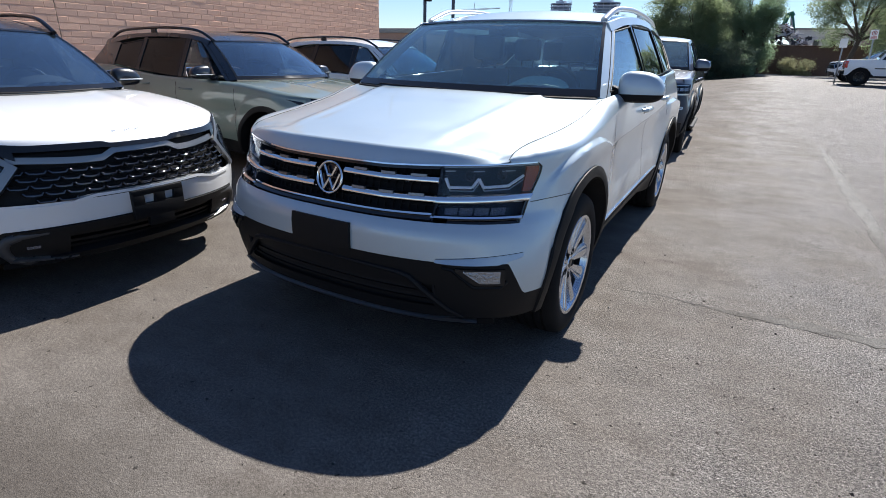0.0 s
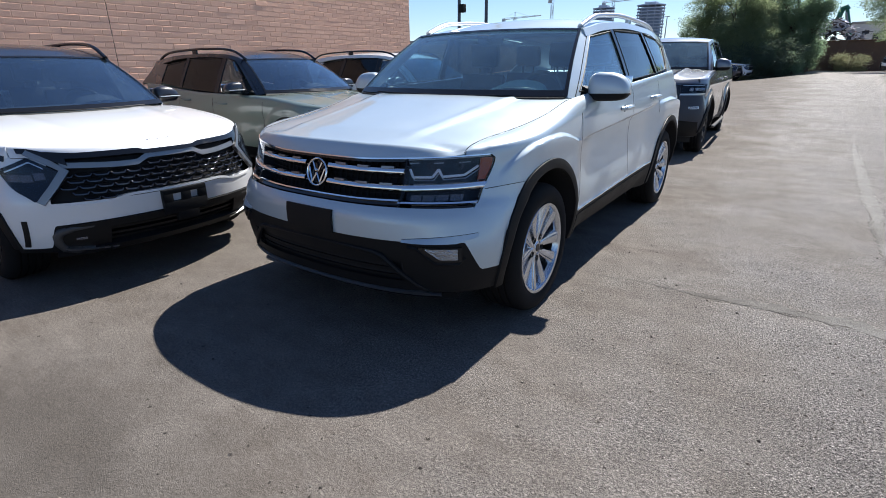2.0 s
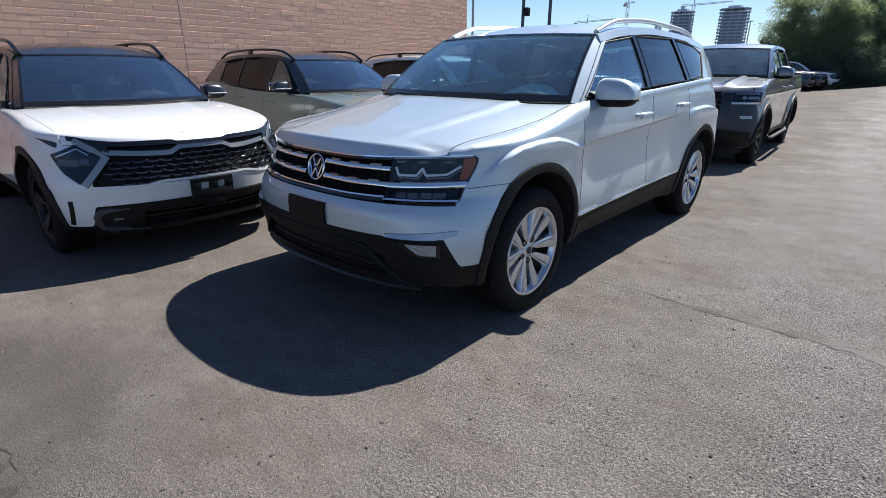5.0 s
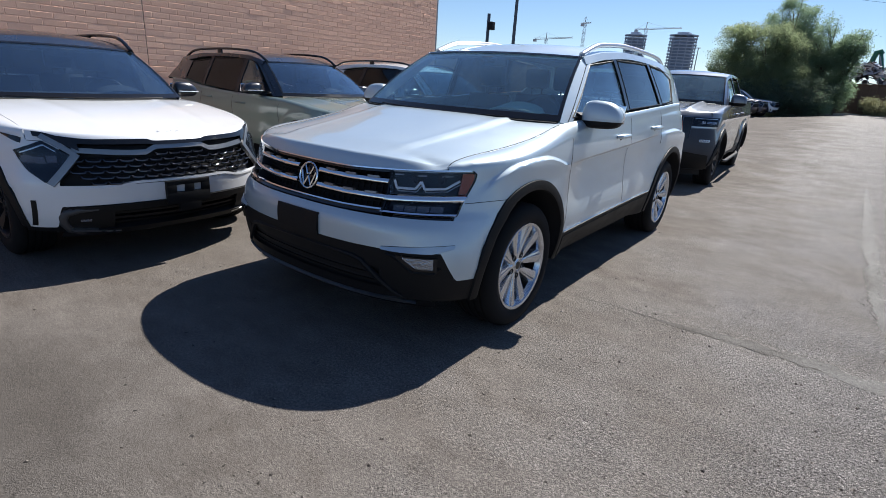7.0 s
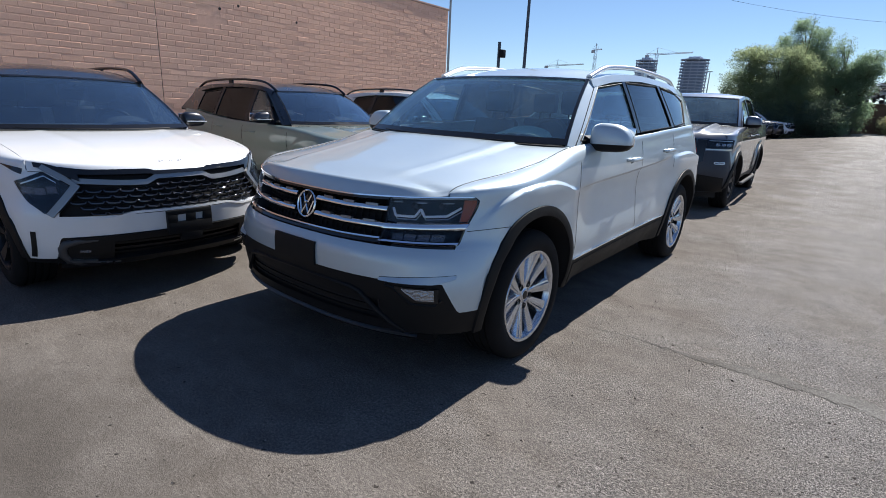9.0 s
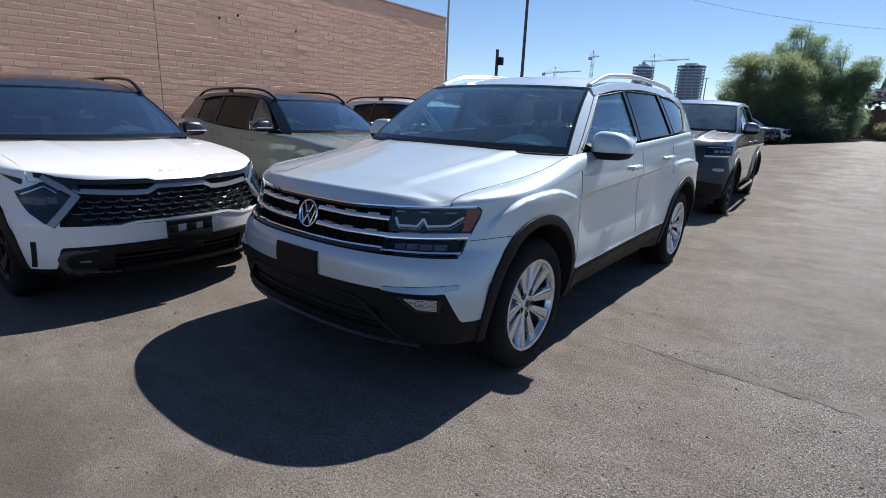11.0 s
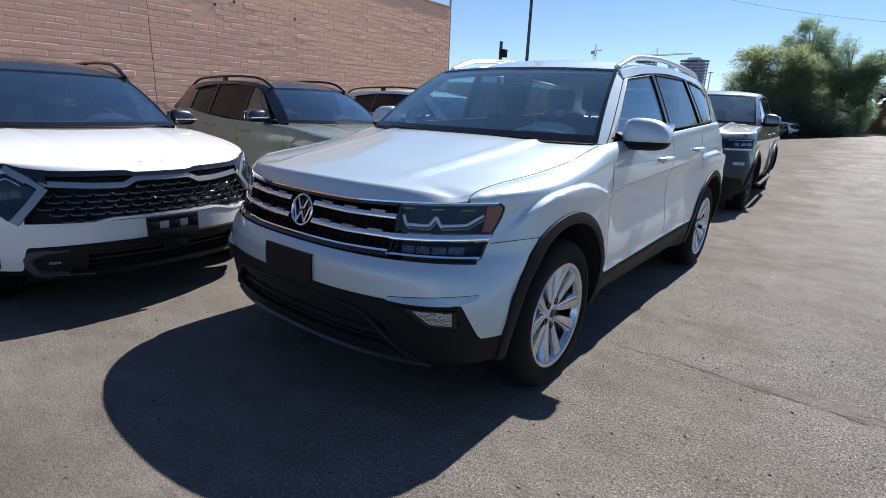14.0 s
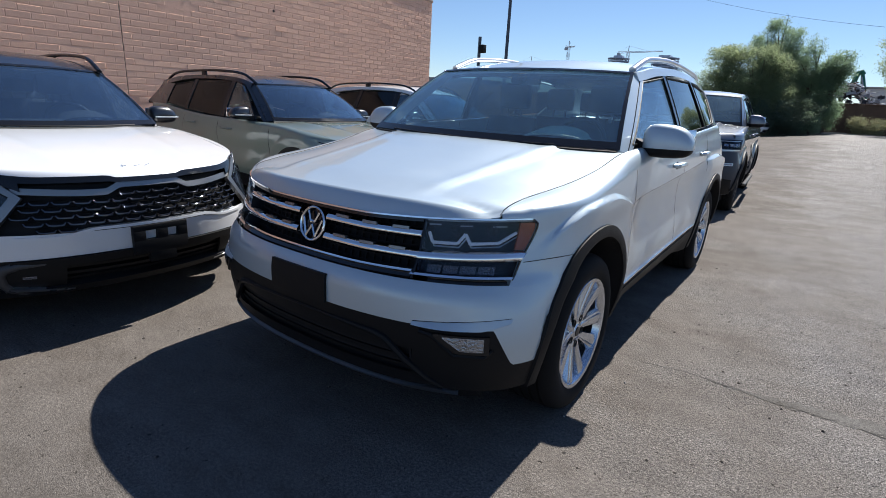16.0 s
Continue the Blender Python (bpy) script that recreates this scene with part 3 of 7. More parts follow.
def mirrors(car, root, y, z, out, shell_mat, base_mat, size=(0.25, 0.14, 0.17), lit=None):
    for s in (1, -1):
        x0 = s * out
        w, d, h = size
        bm = bmesh.new()
        bmesh.ops.create_uvsphere(bm, u_segments=24, v_segments=14, radius=1)
        for f in bm.faces:                                # lower faces make the foot
            f.material_index = 1 if f.calc_center_median().z < -0.16 else 0
        under = [f.material_index for f in bm.faces]
        for v in bm.verts:                                # a rounded box, fuller at its outer back edge
            c = v.co
            for i in range(3):
                c[i] = math.copysign(abs(c[i]) ** (0.68 if c.z > 0.05 else 0.56), c[i])
            c.x, c.y, c.z = c.x * w / 2 * (1 - 0.10 * max(c.z, 0)) - s * 0.02 * max(c.z, 0), c.y * d / 2 * (1 - 0.15 * max(c.z, 0)), c.z * h / 2 * (1.0 - 0.06 * c.x * s)
            c.y += 0.05 * (c.x * s + w / 2)
        so = Soup()
        so.bm(bm)
        low = [f for f, u in zip(so.f, under) if u]
        high = [f for f, u in zip(so.f, under) if not u]
        top = part("mirror_cap", [(x0 + s * 0 + v[0], y + v[1], z + v[2]) for v in so.v], high, shell_mat, root)
        part("mirror_foot", [(v[0] * 0.985 + x0, y + v[1] * 0.985, z + v[2] * 0.985) for v in so.v], low, base_mat, top)
        inner = s * (car.gx(y + 0.02, car.belt(y) + 0.03) - 0.02)
        g = [[(lerp(inner, x0 - s * w * 0.35, t), y + 0.01 + dy, lerp(car.belt(y) + 0.02, z - h * 0.33, t) + dz) for dy, dz in ((-0.05, -0.025), (0.04, -0.025), (0.04, 0.03), (-0.05, 0.03), (-0.05, -0.025))] for t in np.linspace(0, 1, 5)]
        Soup().sheet(np.array(g)).put("mirror_arm", base_mat, top)
        Soup().box(x0 - w * 0.42, x0 + w * 0.42, y + d * 0.5 + 0.03, y + d * 0.5 + 0.045, z - h * 0.3, z + h * 0.36, 0.006).put("mirror_glass", CHROME, top)
        if lit:
            Soup().box(x0 - w * 0.4, x0 + w * 0.46, y - d * 0.49 - 0.004, y - d * 0.3, z - h * 0.16, z - h * 0.1, 0.003).put("turn_signal", lit, top)


def rails(car, root, mat, y0, y1, inset=0.05, high=0.055, r=0.018):
    for s in (1, -1):
        pts = []
        for t in np.linspace(0, 1, 25):
            y = lerp(y0, y1, t)
            up = high * min(1, (math.sin(math.pi * min(t * 3.2, 0.5)) if t < 0.5 else math.sin(math.pi * min((1 - t) * 4, 0.5))))
            pts.append((s * (car.roof_x(y) - inset), y, car.roof_z(y) + 0.012 + up))
        so = Soup().tube(pts, r, 10, True, 0.8)
        ym = lerp(y0, y1, 0.52)
        so.box(s * (car.roof_x(ym) - inset) - 0.014, s * (car.roof_x(ym) - inset) + 0.014, ym - 0.05, ym + 0.05, car.roof_z(ym) - 0.01, car.roof_z(ym) + high, 0.008)
        so.put("roof_rail", mat, root)


def wipers(car, root):
    for x0, x1, lift in ((0.55, -0.10, 0.0), (-0.05, -0.62, 0.012)):
        pts = []
        for t in np.linspace(0, 1, 9):
            x, y, z = car.screen_at(lerp(x0, x1, t) / car.screen_low[0], 0.012 + lift * t)
            pts.append((x, y - 0.012, z + 0.002))
        Soup().tube(pts, [0.007] * 3 + [0.005] * 6, 6).put("wiper", CLAD, root)

# ---------------------------------------------------------------- ground and walls
def rise(y, x=3.0):
    """The lot climbs gently away to the far wall, more on its east side."""
    return step(11, 34, y) * lerp(0.27, 0.67, step(-3.5, 1.5, x))


def asphalt_mat(name, low, high, pits, relief, coarse=1.0):
    """Worn asphalt: trodden smooth and stained in the bays, open and stony in the lane."""
    m, nt, p, link = shader(name)
    vec = coords(nt)
    long = coords(nt, (0.75, 1.15, 1.0))                 # stains drawn out along the row of bays
    fine = noise_tex(nt, vec, 230, 3, 0.65)
    grain = noise_tex(nt, vec, 75, 3, 0.6)
    pit = noise_tex(nt, vec, 30, 3, 0.6)
    patch = noise_tex(nt, long, 0.7, 6, 0.6)
    stain = noise_tex(nt, long, 1.9, 6, 0.68)
    blot = noise_tex(nt, long, 6.5, 5, 0.65)
    worn = noise_tex(nt, vec, 1.3, 3, 0.5)
    hole = noise_tex(nt, vec, 84, 4, 0.70)
    cell = nt.nodes.new("ShaderNodeTexVoronoi")
    cell.inputs["Scale"].default_value = 150
    cell.inputs["Randomness"].default_value = 1.0
    link(vec, cell.inputs["Vector"])
    one = nt.nodes.new("ShaderNodeSeparateColor")
    link(cell.outputs["Color"], one.inputs[0])
    axes = nt.nodes.new("ShaderNodeSeparateXYZ")
    link(vec, axes.inputs[0])
    calm = nt.nodes.new("ShaderNodeMath")
    calm.operation, calm.inputs[1].default_value, calm.inputs[2].default_value = "MULTIPLY_ADD", 0.55, 0.225
    link(worn, calm.inputs[0])
    drift = nt.nodes.new("ShaderNodeMath")              # more worn down where cars stand, coarser in the lane
    drift.operation, drift.inputs[1].default_value, drift.use_clamp = "MULTIPLY_ADD", 0.11, True
    link(axes.outputs[0], drift.inputs[0])
    link(calm.outputs[0], drift.inputs[2])
    spot_distance = nt.nodes.new("ShaderNodeVectorMath")         # ground darker round one spot, fading with distance
    spot_distance.operation, spot_distance.inputs[1].default_value = "DISTANCE", (-1.7, -0.1, 0)
    link(vec, spot_distance.inputs[0])
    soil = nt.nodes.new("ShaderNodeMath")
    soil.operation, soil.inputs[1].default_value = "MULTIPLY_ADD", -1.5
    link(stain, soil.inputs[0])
    link(spot_distance.outputs["Value"], soil.inputs[2])
    stony = ramp(nt, drift.outputs[0], (0.33, 0.0), (0.72, coarse))
    col = mix(nt, ramp(nt, patch, (0.32, 0.0), (0.68, 1.0)), low, high)
    col = mix(nt, ramp(nt, stain, (0.46, 0.0), (0.66, 0.42)), col, (low[0] * 0.66, low[1] * 0.60, low[2] * 0.54))
    col = mix(nt, ramp(nt, blot, (0.37, 0.28), (0.54, 0.0)), col, tuple(c * 0.66 for c in low))
    col = mix(nt, ramp(nt, blot, (0.54, 0.0), (0.70, 0.26)), col, tuple(min(c * 1.25, 1) for c in high))
    col = mix(nt, 1.0, col, ramp(nt, drift.outputs[0], (0.20, (0.86, 0.83, 0.80)), (0.45, (0.98, 0.96, 0.94)), (0.62, (1 + 0.20 * coarse,) * 3), (0.8, (1 + 0.42 * coarse, 1 + 0.42 * coarse, 1 + 0.44 * coarse))), "MULTIPLY")
    col = mix(nt, 1.0, col, ramp(nt, grain, (0.40, 0.80), (0.60, 1.20)), "MULTIPLY")
    col = mix(nt, 1.0, col, ramp(nt, fine, (0.40, 0.55), (0.60, 1.45)), "MULTIPLY")
    stones = mix(nt, 1.0, ramp(nt, one.outputs[0], (0.0, 0.62), (0.5, 0.95), (0.8, 1.2), (1.0, 1.6)), ramp(nt, cell.outputs["Distance"], (0.28, 1.06), (0.62, 0.74)), "MULTIPLY")
    col = mix(nt, stony, col, mix(nt, 1.0, col, stones, "MULTIPLY"))
    crust = ramp(nt, hole, (0.40, 0.16), (0.435, 0.50), (0.465, 0.98), (0.53, 1.10), (0.575, 1.42), (0.62, 1.9))      # dark specks, pale stone; sun glints and gap shade put into the tone
    col = mix(nt, stony, col, mix(nt, 1.0, col, crust, "MULTIPLY"))
    col = mix(nt, ramp(nt, pit, (0.305, 0.9 * pits), (0.325, 0.0)), col, (0.02, 0.018, 0.016))
    # the darker round spot, its edge broken by noise
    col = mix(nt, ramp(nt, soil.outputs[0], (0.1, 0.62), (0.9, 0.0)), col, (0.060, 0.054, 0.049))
    link(col, p.inputs["Base Color"])
    link(ramp(nt, drift.outputs[0], (0.42, 0.85), (0.62, 0.55)), p.inputs["Roughness"])
    link(ramp(nt, drift.outputs[0], (0.42, 0.08), (0.62, 0.20)), p.inputs["Specular IOR Level"])
    tops = nt.nodes.new("ShaderNodeMath")                # rounded stones standing out of the binder
    tops.operation = "MULTIPLY"
    link(ramp(nt, cell.outputs["Distance"], (0.0, 1.0), (0.3, 0.85), (0.7, 0.35)), tops.inputs[0])
    link(stony, tops.inputs[1])
    add = nt.nodes.new("ShaderNodeMath")
    add.operation, add.inputs[1].default_value = "MULTIPLY_ADD", 0.35
    link(fine, add.inputs[0])
    link(tops.outputs[0], add.inputs[2])
    knob = nt.nodes.new("ShaderNodeMath")
    knob.operation = "MULTIPLY"
    link(hole, knob.inputs[0])
    link(stony, knob.inputs[1])
    add3 = nt.nodes.new("ShaderNodeMath")
    add3.operation, add3.inputs[1].default_value = "MULTIPLY_ADD", 1.3
    link(knob.outputs[0], add3.inputs[0])
    add2 = nt.nodes.new("ShaderNodeMath")
    add2.operation, add2.inputs[1].default_value = "MULTIPLY_ADD", 0.3
    link(grain, add2.inputs[0])
    link(add.outputs[0], add3.inputs[2])
    link(add3.outputs[0], add2.inputs[2])
    bump(nt, p, add2.outputs[0], 1.0, relief)
    return m


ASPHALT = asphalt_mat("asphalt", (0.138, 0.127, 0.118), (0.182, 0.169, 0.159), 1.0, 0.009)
xs = sorted(set(np.r_[np.linspace(-12, 12, 25), -1500, -600, -200, -80, -40, -20, 20, 40, 80, 200, 600, 1500]))
ys = sorted(set(np.r_[np.arange(-10, 52, 2.0), -1500, -500, -100, -30, 70, 120, 300, 800, 1500]))
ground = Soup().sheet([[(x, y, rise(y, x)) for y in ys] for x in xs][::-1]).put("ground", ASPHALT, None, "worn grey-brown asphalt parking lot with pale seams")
ground["kind"] = "structure"

SEAM = asphalt_mat("seam_filler", (0.078, 0.074, 0.069), (0.105, 0.100, 0.094), 1.0, 0.005, 0.3)
TAR = plain("crack_shadow", (0.042, 0.037, 0.033), 0.9, 0, 100, 0.002, 0.3)


def seam(name, pts, half, lift, mat, label, seed, jag=0.45, step_m=0.04, zig=0.0):
    """A ragged ribbon on the ground along points."""
    rng = random.Random(seed)
    fine = []
    for (x0, y0), (x1, y1) in zip(pts, pts[1:]):
        n = max(int(math.hypot(x1 - x0, y1 - y0) / step_m), 1)
        fine += [(lerp(x0, x1, i / n), lerp(y0, y1, i / n)) for i in range(n)]
    fine.append(pts[-1])
    g = []
    for i, (x, y) in enumerate(fine):
        a, b = fine[max(i - 1, 0)], fine[min(i + 1, len(fine) - 1)]
        d = Vector((b[0] - a[0], b[1] - a[1])).normalized()
        wob = 0.016 * noise.noise(Vector((x * 3.1, y * 3.1, 3))) + 0.012 * noise.noise(Vector((x * 11, y * 11, 3)))
        wob += zig * rng.uniform(-1, 1)
        end = min(1, 4 * i / len(fine), 4 * (len(fine) - 1 - i) / len(fine)) ** 0.5
        end *= 0.65 + 0.7 * abs(noise.noise(Vector((x * 2.3, y * 2.3, seed + 5))))
        wide = half(x, y) if callable(half) else half
        if name == "pavement_crack":                     # cracks open and close along their way
            wide *= min(max(0.45 + 2.6 * noise.noise(Vector((x * 4.3, y * 4.3, seed))), 0.0), 1.6)
        h0, h1 = (max(wide * end * (1 + jag * rng.uniform(-1, 1)), 0.0002) for _ in range(2))
        g.append([(x + d.y * (wob + h0), y - d.x * (wob + h0), rise(y, x) + lift), (x + d.y * (wob - h1), y - d.x * (wob - h1), rise(y, x) + lift)])
    ob = Soup().sheet(np.array(g)[:, ::-1]).put(name, mat, None, label)
    ob["kind"] = "structure"
    return ob


near = [(-0.42, 3.60), (-0.18, 3.643), (0.10, 3.64), (0.37, 3.63), (0.49, 3.665), (0.71, 3.668), (0.94, 3.66), (1.16, 3.648), (1.45, 3.60), (2.2, 3.5), (3.4, 3.52), (5.0, 3.4)]
away = [(1.40, 3.55), (1.42, 3.95), (1.43, 4.3), (1.40, 4.6), (1.36, 5.1), (1.37, 5.7), (1.37, 6.5), (1.36, 7.3), (1.41, 9.5), (1.45, 12.0), (1.42, 14.0), (1.36, 16.5), (1.2, 19.5), (1.0, 22.5), (0.8, 26.0), (0.65, 33.0)]
seam("pavement_seam", near, lambda x, y: 0.010 + 0.075 * step(-0.1, 0.85, x), 0.0015, SEAM, "pale filled seam across the asphalt", 3)
seam("pavement_seam", away[:10], 0.080, 0.0020, SEAM, "pale filled seam running along the asphalt", 5)
seam("pavement_crack", [(x, y - 0.055 * step(0.0, 0.7, x)) for x, y in near], 0.0045, 0.0025, TAR, "thin dark crack beside the seam", 7, 0.9, 0.03, 0.012)
seam("pavement_crack", [(x + 0.03, y) for x, y in away], 0.0050, 0.0028, TAR, "dark crack along the seam", 9, 0.95, 0.045, 0.022)
seam("pavement_crack", [(x - 0.06, y) for x, y in away[:8]], 0.0030, 0.0026, TAR, "second dark crack along the seam", 15, 0.95, 0.05, 0.02)
seam("pavement_crack", [(0.50, 3.70), (0.72, 3.685), (0.95, 3.70), (1.15, 3.66), (1.35, 3.655), (1.6, 3.60)], 0.0035, 0.0026, TAR, "thin crack on the far edge of the seam", 17, 0.9, 0.03, 0.012)
seam("pavement_crack", [(-1.75, 0.42), (-1.45, 0.47), (-1.30, 0.515), (-1.16, 0.508), (-1.04, 0.52), (-0.88, 0.61), (-0.6, 0.55)], 0.0045, 0.002, TAR, "dark broken edge in the asphalt", 11, 0.9, 0.02)
HOLLOW = asphalt_mat("broken_asphalt", (0.075, 0.066, 0.060), (0.125, 0.112, 0.102), 1.0, 0.012, 0.4)
seam("pavement_hollow", [(-1.9, 0.30), (-1.45, 0.36), (-1.16, 0.40), (-1.0, 0.42), (-0.86, 0.47)], lambda x, y: 0.10, 0.0012, HOLLOW, "dark broken hollow in the asphalt", 19, 0.5, 0.03, 0.015)
seam("pavement_crack", [(0.5, 6.5), (1.1, 6.45), (1.8, 6.6), (2.6, 6.5)], 0.006, 0.002, SEAM, "thin pale crack in the asphalt", 13, 0.9, 0.05)

rng = random.Random(4)
grit = Soup()                                            # loose chips of stone and tar
for _ in range(9500):
    x, y, r = rng.uniform(-3.2, 4.5), 0.2 + 7.3 * rng.random() ** 1.5, rng.choice((0.002, 0.003, 0.003, 0.004, 0.005, 0.006, 0.009))
    if noise.noise(Vector((x * 0.9, y * 0.9, 7))) < rng.uniform(-0.5, 0.25) or rng.random() > step(-1.6, 0.6, x) + 0.12:
        continue
    n = rng.choice((5, 6))
    a0 = rng.uniform(0, 6)
    ring = [(x + r * rng.uniform(0.7, 1.3) * math.cos(a0 + 2 * math.pi * k / n), y + r * rng.uniform(0.7, 1.3) * math.sin(a0 + 2 * math.pi * k / n), 0.0005) for k in range(n)]
    grit.add(ring + [(x, y, r * rng.uniform(0.2, 1.0))], [(k, (k + 1) % n, n) for k in range(n)])


def chip_mat():
    m, nt, p, link = shader("stone_chips")
    geo = nt.nodes.new("ShaderNodeNewGeometry")
    link(ramp(nt, geo.outputs["Random Per Island"], (0.0, (0.012, 0.011, 0.01)), (0.7, (0.05, 0.04, 0.033)), (0.85, (0.25, 0.22, 0.19)), (1.0, (0.30, 0.28, 0.25))), p.inputs["Base Color"])
    p.inputs["Roughness"].default_value = 0.85
    return m


gravel = grit.put("gravel", chip_mat(), None, "loose stone chips scattered over the asphalt", 10)
gravel["kind"] = "stuff"

# ---------------------------------------------------------------- the brick wall
WALL_X, WALL_END, WALL_TOP = -9.6, 13.43, 4.12
COURSE, LENGTH = 0.1016, 0.305


def brick_mat():
    m, nt, p, link = shader("brick")
    geo = nt.nodes.new("ShaderNodeNewGeometry")
    info = nt.nodes.new("ShaderNodeObjectInfo")
    pos = nt.nodes.new("ShaderNodeMapping")
    link(geo.outputs["Position"], pos.inputs[0])
    vec = pos.outputs[0]
    one = nt.nodes.new("ShaderNodeMath")
    one.operation = "ADD"
    link(geo.outputs["Random Per Island"], one.inputs[0])
    link(info.outputs["Random"], one.inputs[1])
    fr = nt.nodes.new("ShaderNodeMath")
    fr.operation = "FRACT"
    link(one.outputs[0], fr.inputs[0])
    tone = ramp(nt, fr.outputs[0], (0.0, (0.81, 0.49, 0.35)), (0.5, (0.84, 0.515, 0.37)), (0.85, (0.86, 0.535, 0.385)), (1.0, (0.80, 0.48, 0.34)))
    grime = noise_tex(nt, vec, 1.1, 6, 0.65)
    col = mix(nt, ramp(nt, grime, (0.45, 0.0), (0.75, 0.35)), tone, (0.69, 0.41, 0.295))
    speck = noise_tex(nt, vec, 55, 4, 0.7)
    col = mix(nt, ramp(nt, speck, (0.3, 0.4), (0.5, 0.0)), col, (0.62, 0.36, 0.26))
    link(col, p.inputs["Base Color"])
    p.inputs["Roughness"].default_value = 0.9
    bump(nt, p, speck, 0.8, 0.004)
    return m


BRICK = brick_mat()
MORTAR = plain("mortar", (0.82, 0.50, 0.36), 0.95, 0, 60, 0.004, 0.2)
wall = Soup().box(WALL_X - 0.4, WALL_X - 0.0032, -16, WALL_END, 0, WALL_TOP).put("wall_west", MORTAR, None, "pink-tan painted brick wall of a plain building")
wall["kind"] = "structure"
coping = Soup().box(WALL_X - 0.42, WALL_X + 0.022, -16, WALL_END + 0.02, WALL_TOP - 0.004, WALL_TOP + 0.05, 0.006).put("coping", plain("coping_metal", (0.34, 0.22, 0.17), 0.5, 0.2), wall)


def brick(l, h, out, rng):
    """A brick face with worn, chamfered edges, its back in the mortar; origin at the middle of its back."""
    c = 0.006
    o = [out + rng.uniform(-0.0006, 0.0006) for _ in range(4)]
    y, z = l / 2, h / 2
    tip = rng.gauss(0, 0.0007)                   # faces tip up or down a little
    o = [o[0] - tip, o[1] - tip, o[2] + tip, o[3] + tip]
    v = [(-0.02, -y, -z), (-0.02, y, -z), (-0.02, y, z), (-0.02, -y, z)]
    v += [(out - c, -y, -z), (out - c, y, -z), (out - c, y, z), (out - c, -y, z)]
    v += [(o[0], -y + c, -z + c), (o[1], y - c, -z + c), (o[2], y - c, z - c), (o[3], -y + c, z - c)]
    f = [(8, 9, 10, 11)]
    for a, b in ((0, 4), (4, 8)):
        f += [(a + k, a + (k + 1) % 4, b + (k + 1) % 4, b + k) for k in range(4)]
    return v, f


rng = random.Random(8)
JOINT_Y = 4.87                                           # upright movement joint
kinds = []
for k in range(6):
    v, f = brick(LENGTH - 0.0035, COURSE - 0.011, 0.0005 * k, rng)
    kinds.append(part("brick", v, f, BRICK, wall, "", 20))
proto = [o.data for o in kinds]
for o in kinds:
    bpy.data.objects.remove(o)
rest, picked = Soup(), 0
for row in range(int(WALL_TOP / COURSE)):
    z = (row + 0.5) * COURSE
    for k in range(-26, 32):
        y0 = JOINT_Y + k * LENGTH + (LENGTH / 2 if row % 2 else 0.0)
        y1 = y0 + LENGTH
        if y0 < JOINT_Y < y1 - 0.001 and y1 - JOINT_Y < LENGTH - 0.001:
            spans = [(y0, JOINT_Y - 0.006), (JOINT_Y + 0.006, y1)]
        else:
            spans = [(y0, min(y1, WALL_END))]
        for a, b in spans:
            if b - a < 0.05 or b > WALL_END + 0.01:
                continue
            patch = 5.6 < (a + b) / 2 < 6.2 and 2.62 < z < 3.06            # a closed-up opening, laid a little back
            whole = abs(b - a - LENGTH) < 0.002
            if whole and 2.6 < a < 6.6 and 1.9 < z < 3.6 and picked < 300 and (row + k) % 1 == 0 and not patch:
                ob = new("brick", proto[rng.randrange(6)])
                ob.parent = wall
                ob.location = (WALL_X, (a + b) / 2 + rng.uniform(-0.002, 0.002), z + rng.uniform(-0.0015, 0.0015))
                ob.rotation_euler = (rng.uniform(-0.004, 0.004), 0, rng.uniform(-0.004, 0.004))
                picked += 1
                continue
            v, f = brick(b - a - 0.0035, COURSE - 0.011, (rng.uniform(0.0, 0.0022) if rng.random() > 0.05 else rng.uniform(0.003, 0.006)) - (0.004 if patch else 0), rng)
            dz, dy = rng.uniform(-0.0015, 0.0015), rng.uniform(-0.002, 0.002)
            rest.add([(WALL_X + p[0], (a + b) / 2 + p[1] + dy, z + p[2] + dz) for p in v], f)
bulk = rest.put("brickwork", BRICK, wall, "", 20)
bulk["kind"] = "stuff"
Soup().box(WALL_X - 0.012, WALL_X - 0.003, JOINT_Y - 0.005, JOINT_Y + 0.005, 0, WALL_TOP - 0.01).put("movement_joint", TAR, wall)
for y, z in ((6.1, 3.02), (6.5, 3.13), (7.9, 3.02)):
    Soup().lathe([(0.0, 0.001), (0.006, 0.018), (0.002, 0.026), (-0.01, 0.028)], 12, "x", (WALL_X + 0.004, y, z)).put("wall_plug", TAR, wall)

wall.matrix_world = Matrix.Translation((WALL_X, WALL_END, 0)) @ pose(0, 0, 0, 0, 0, 1.3) @ Matrix.Translation((-WALL_X, -WALL_END, 0))

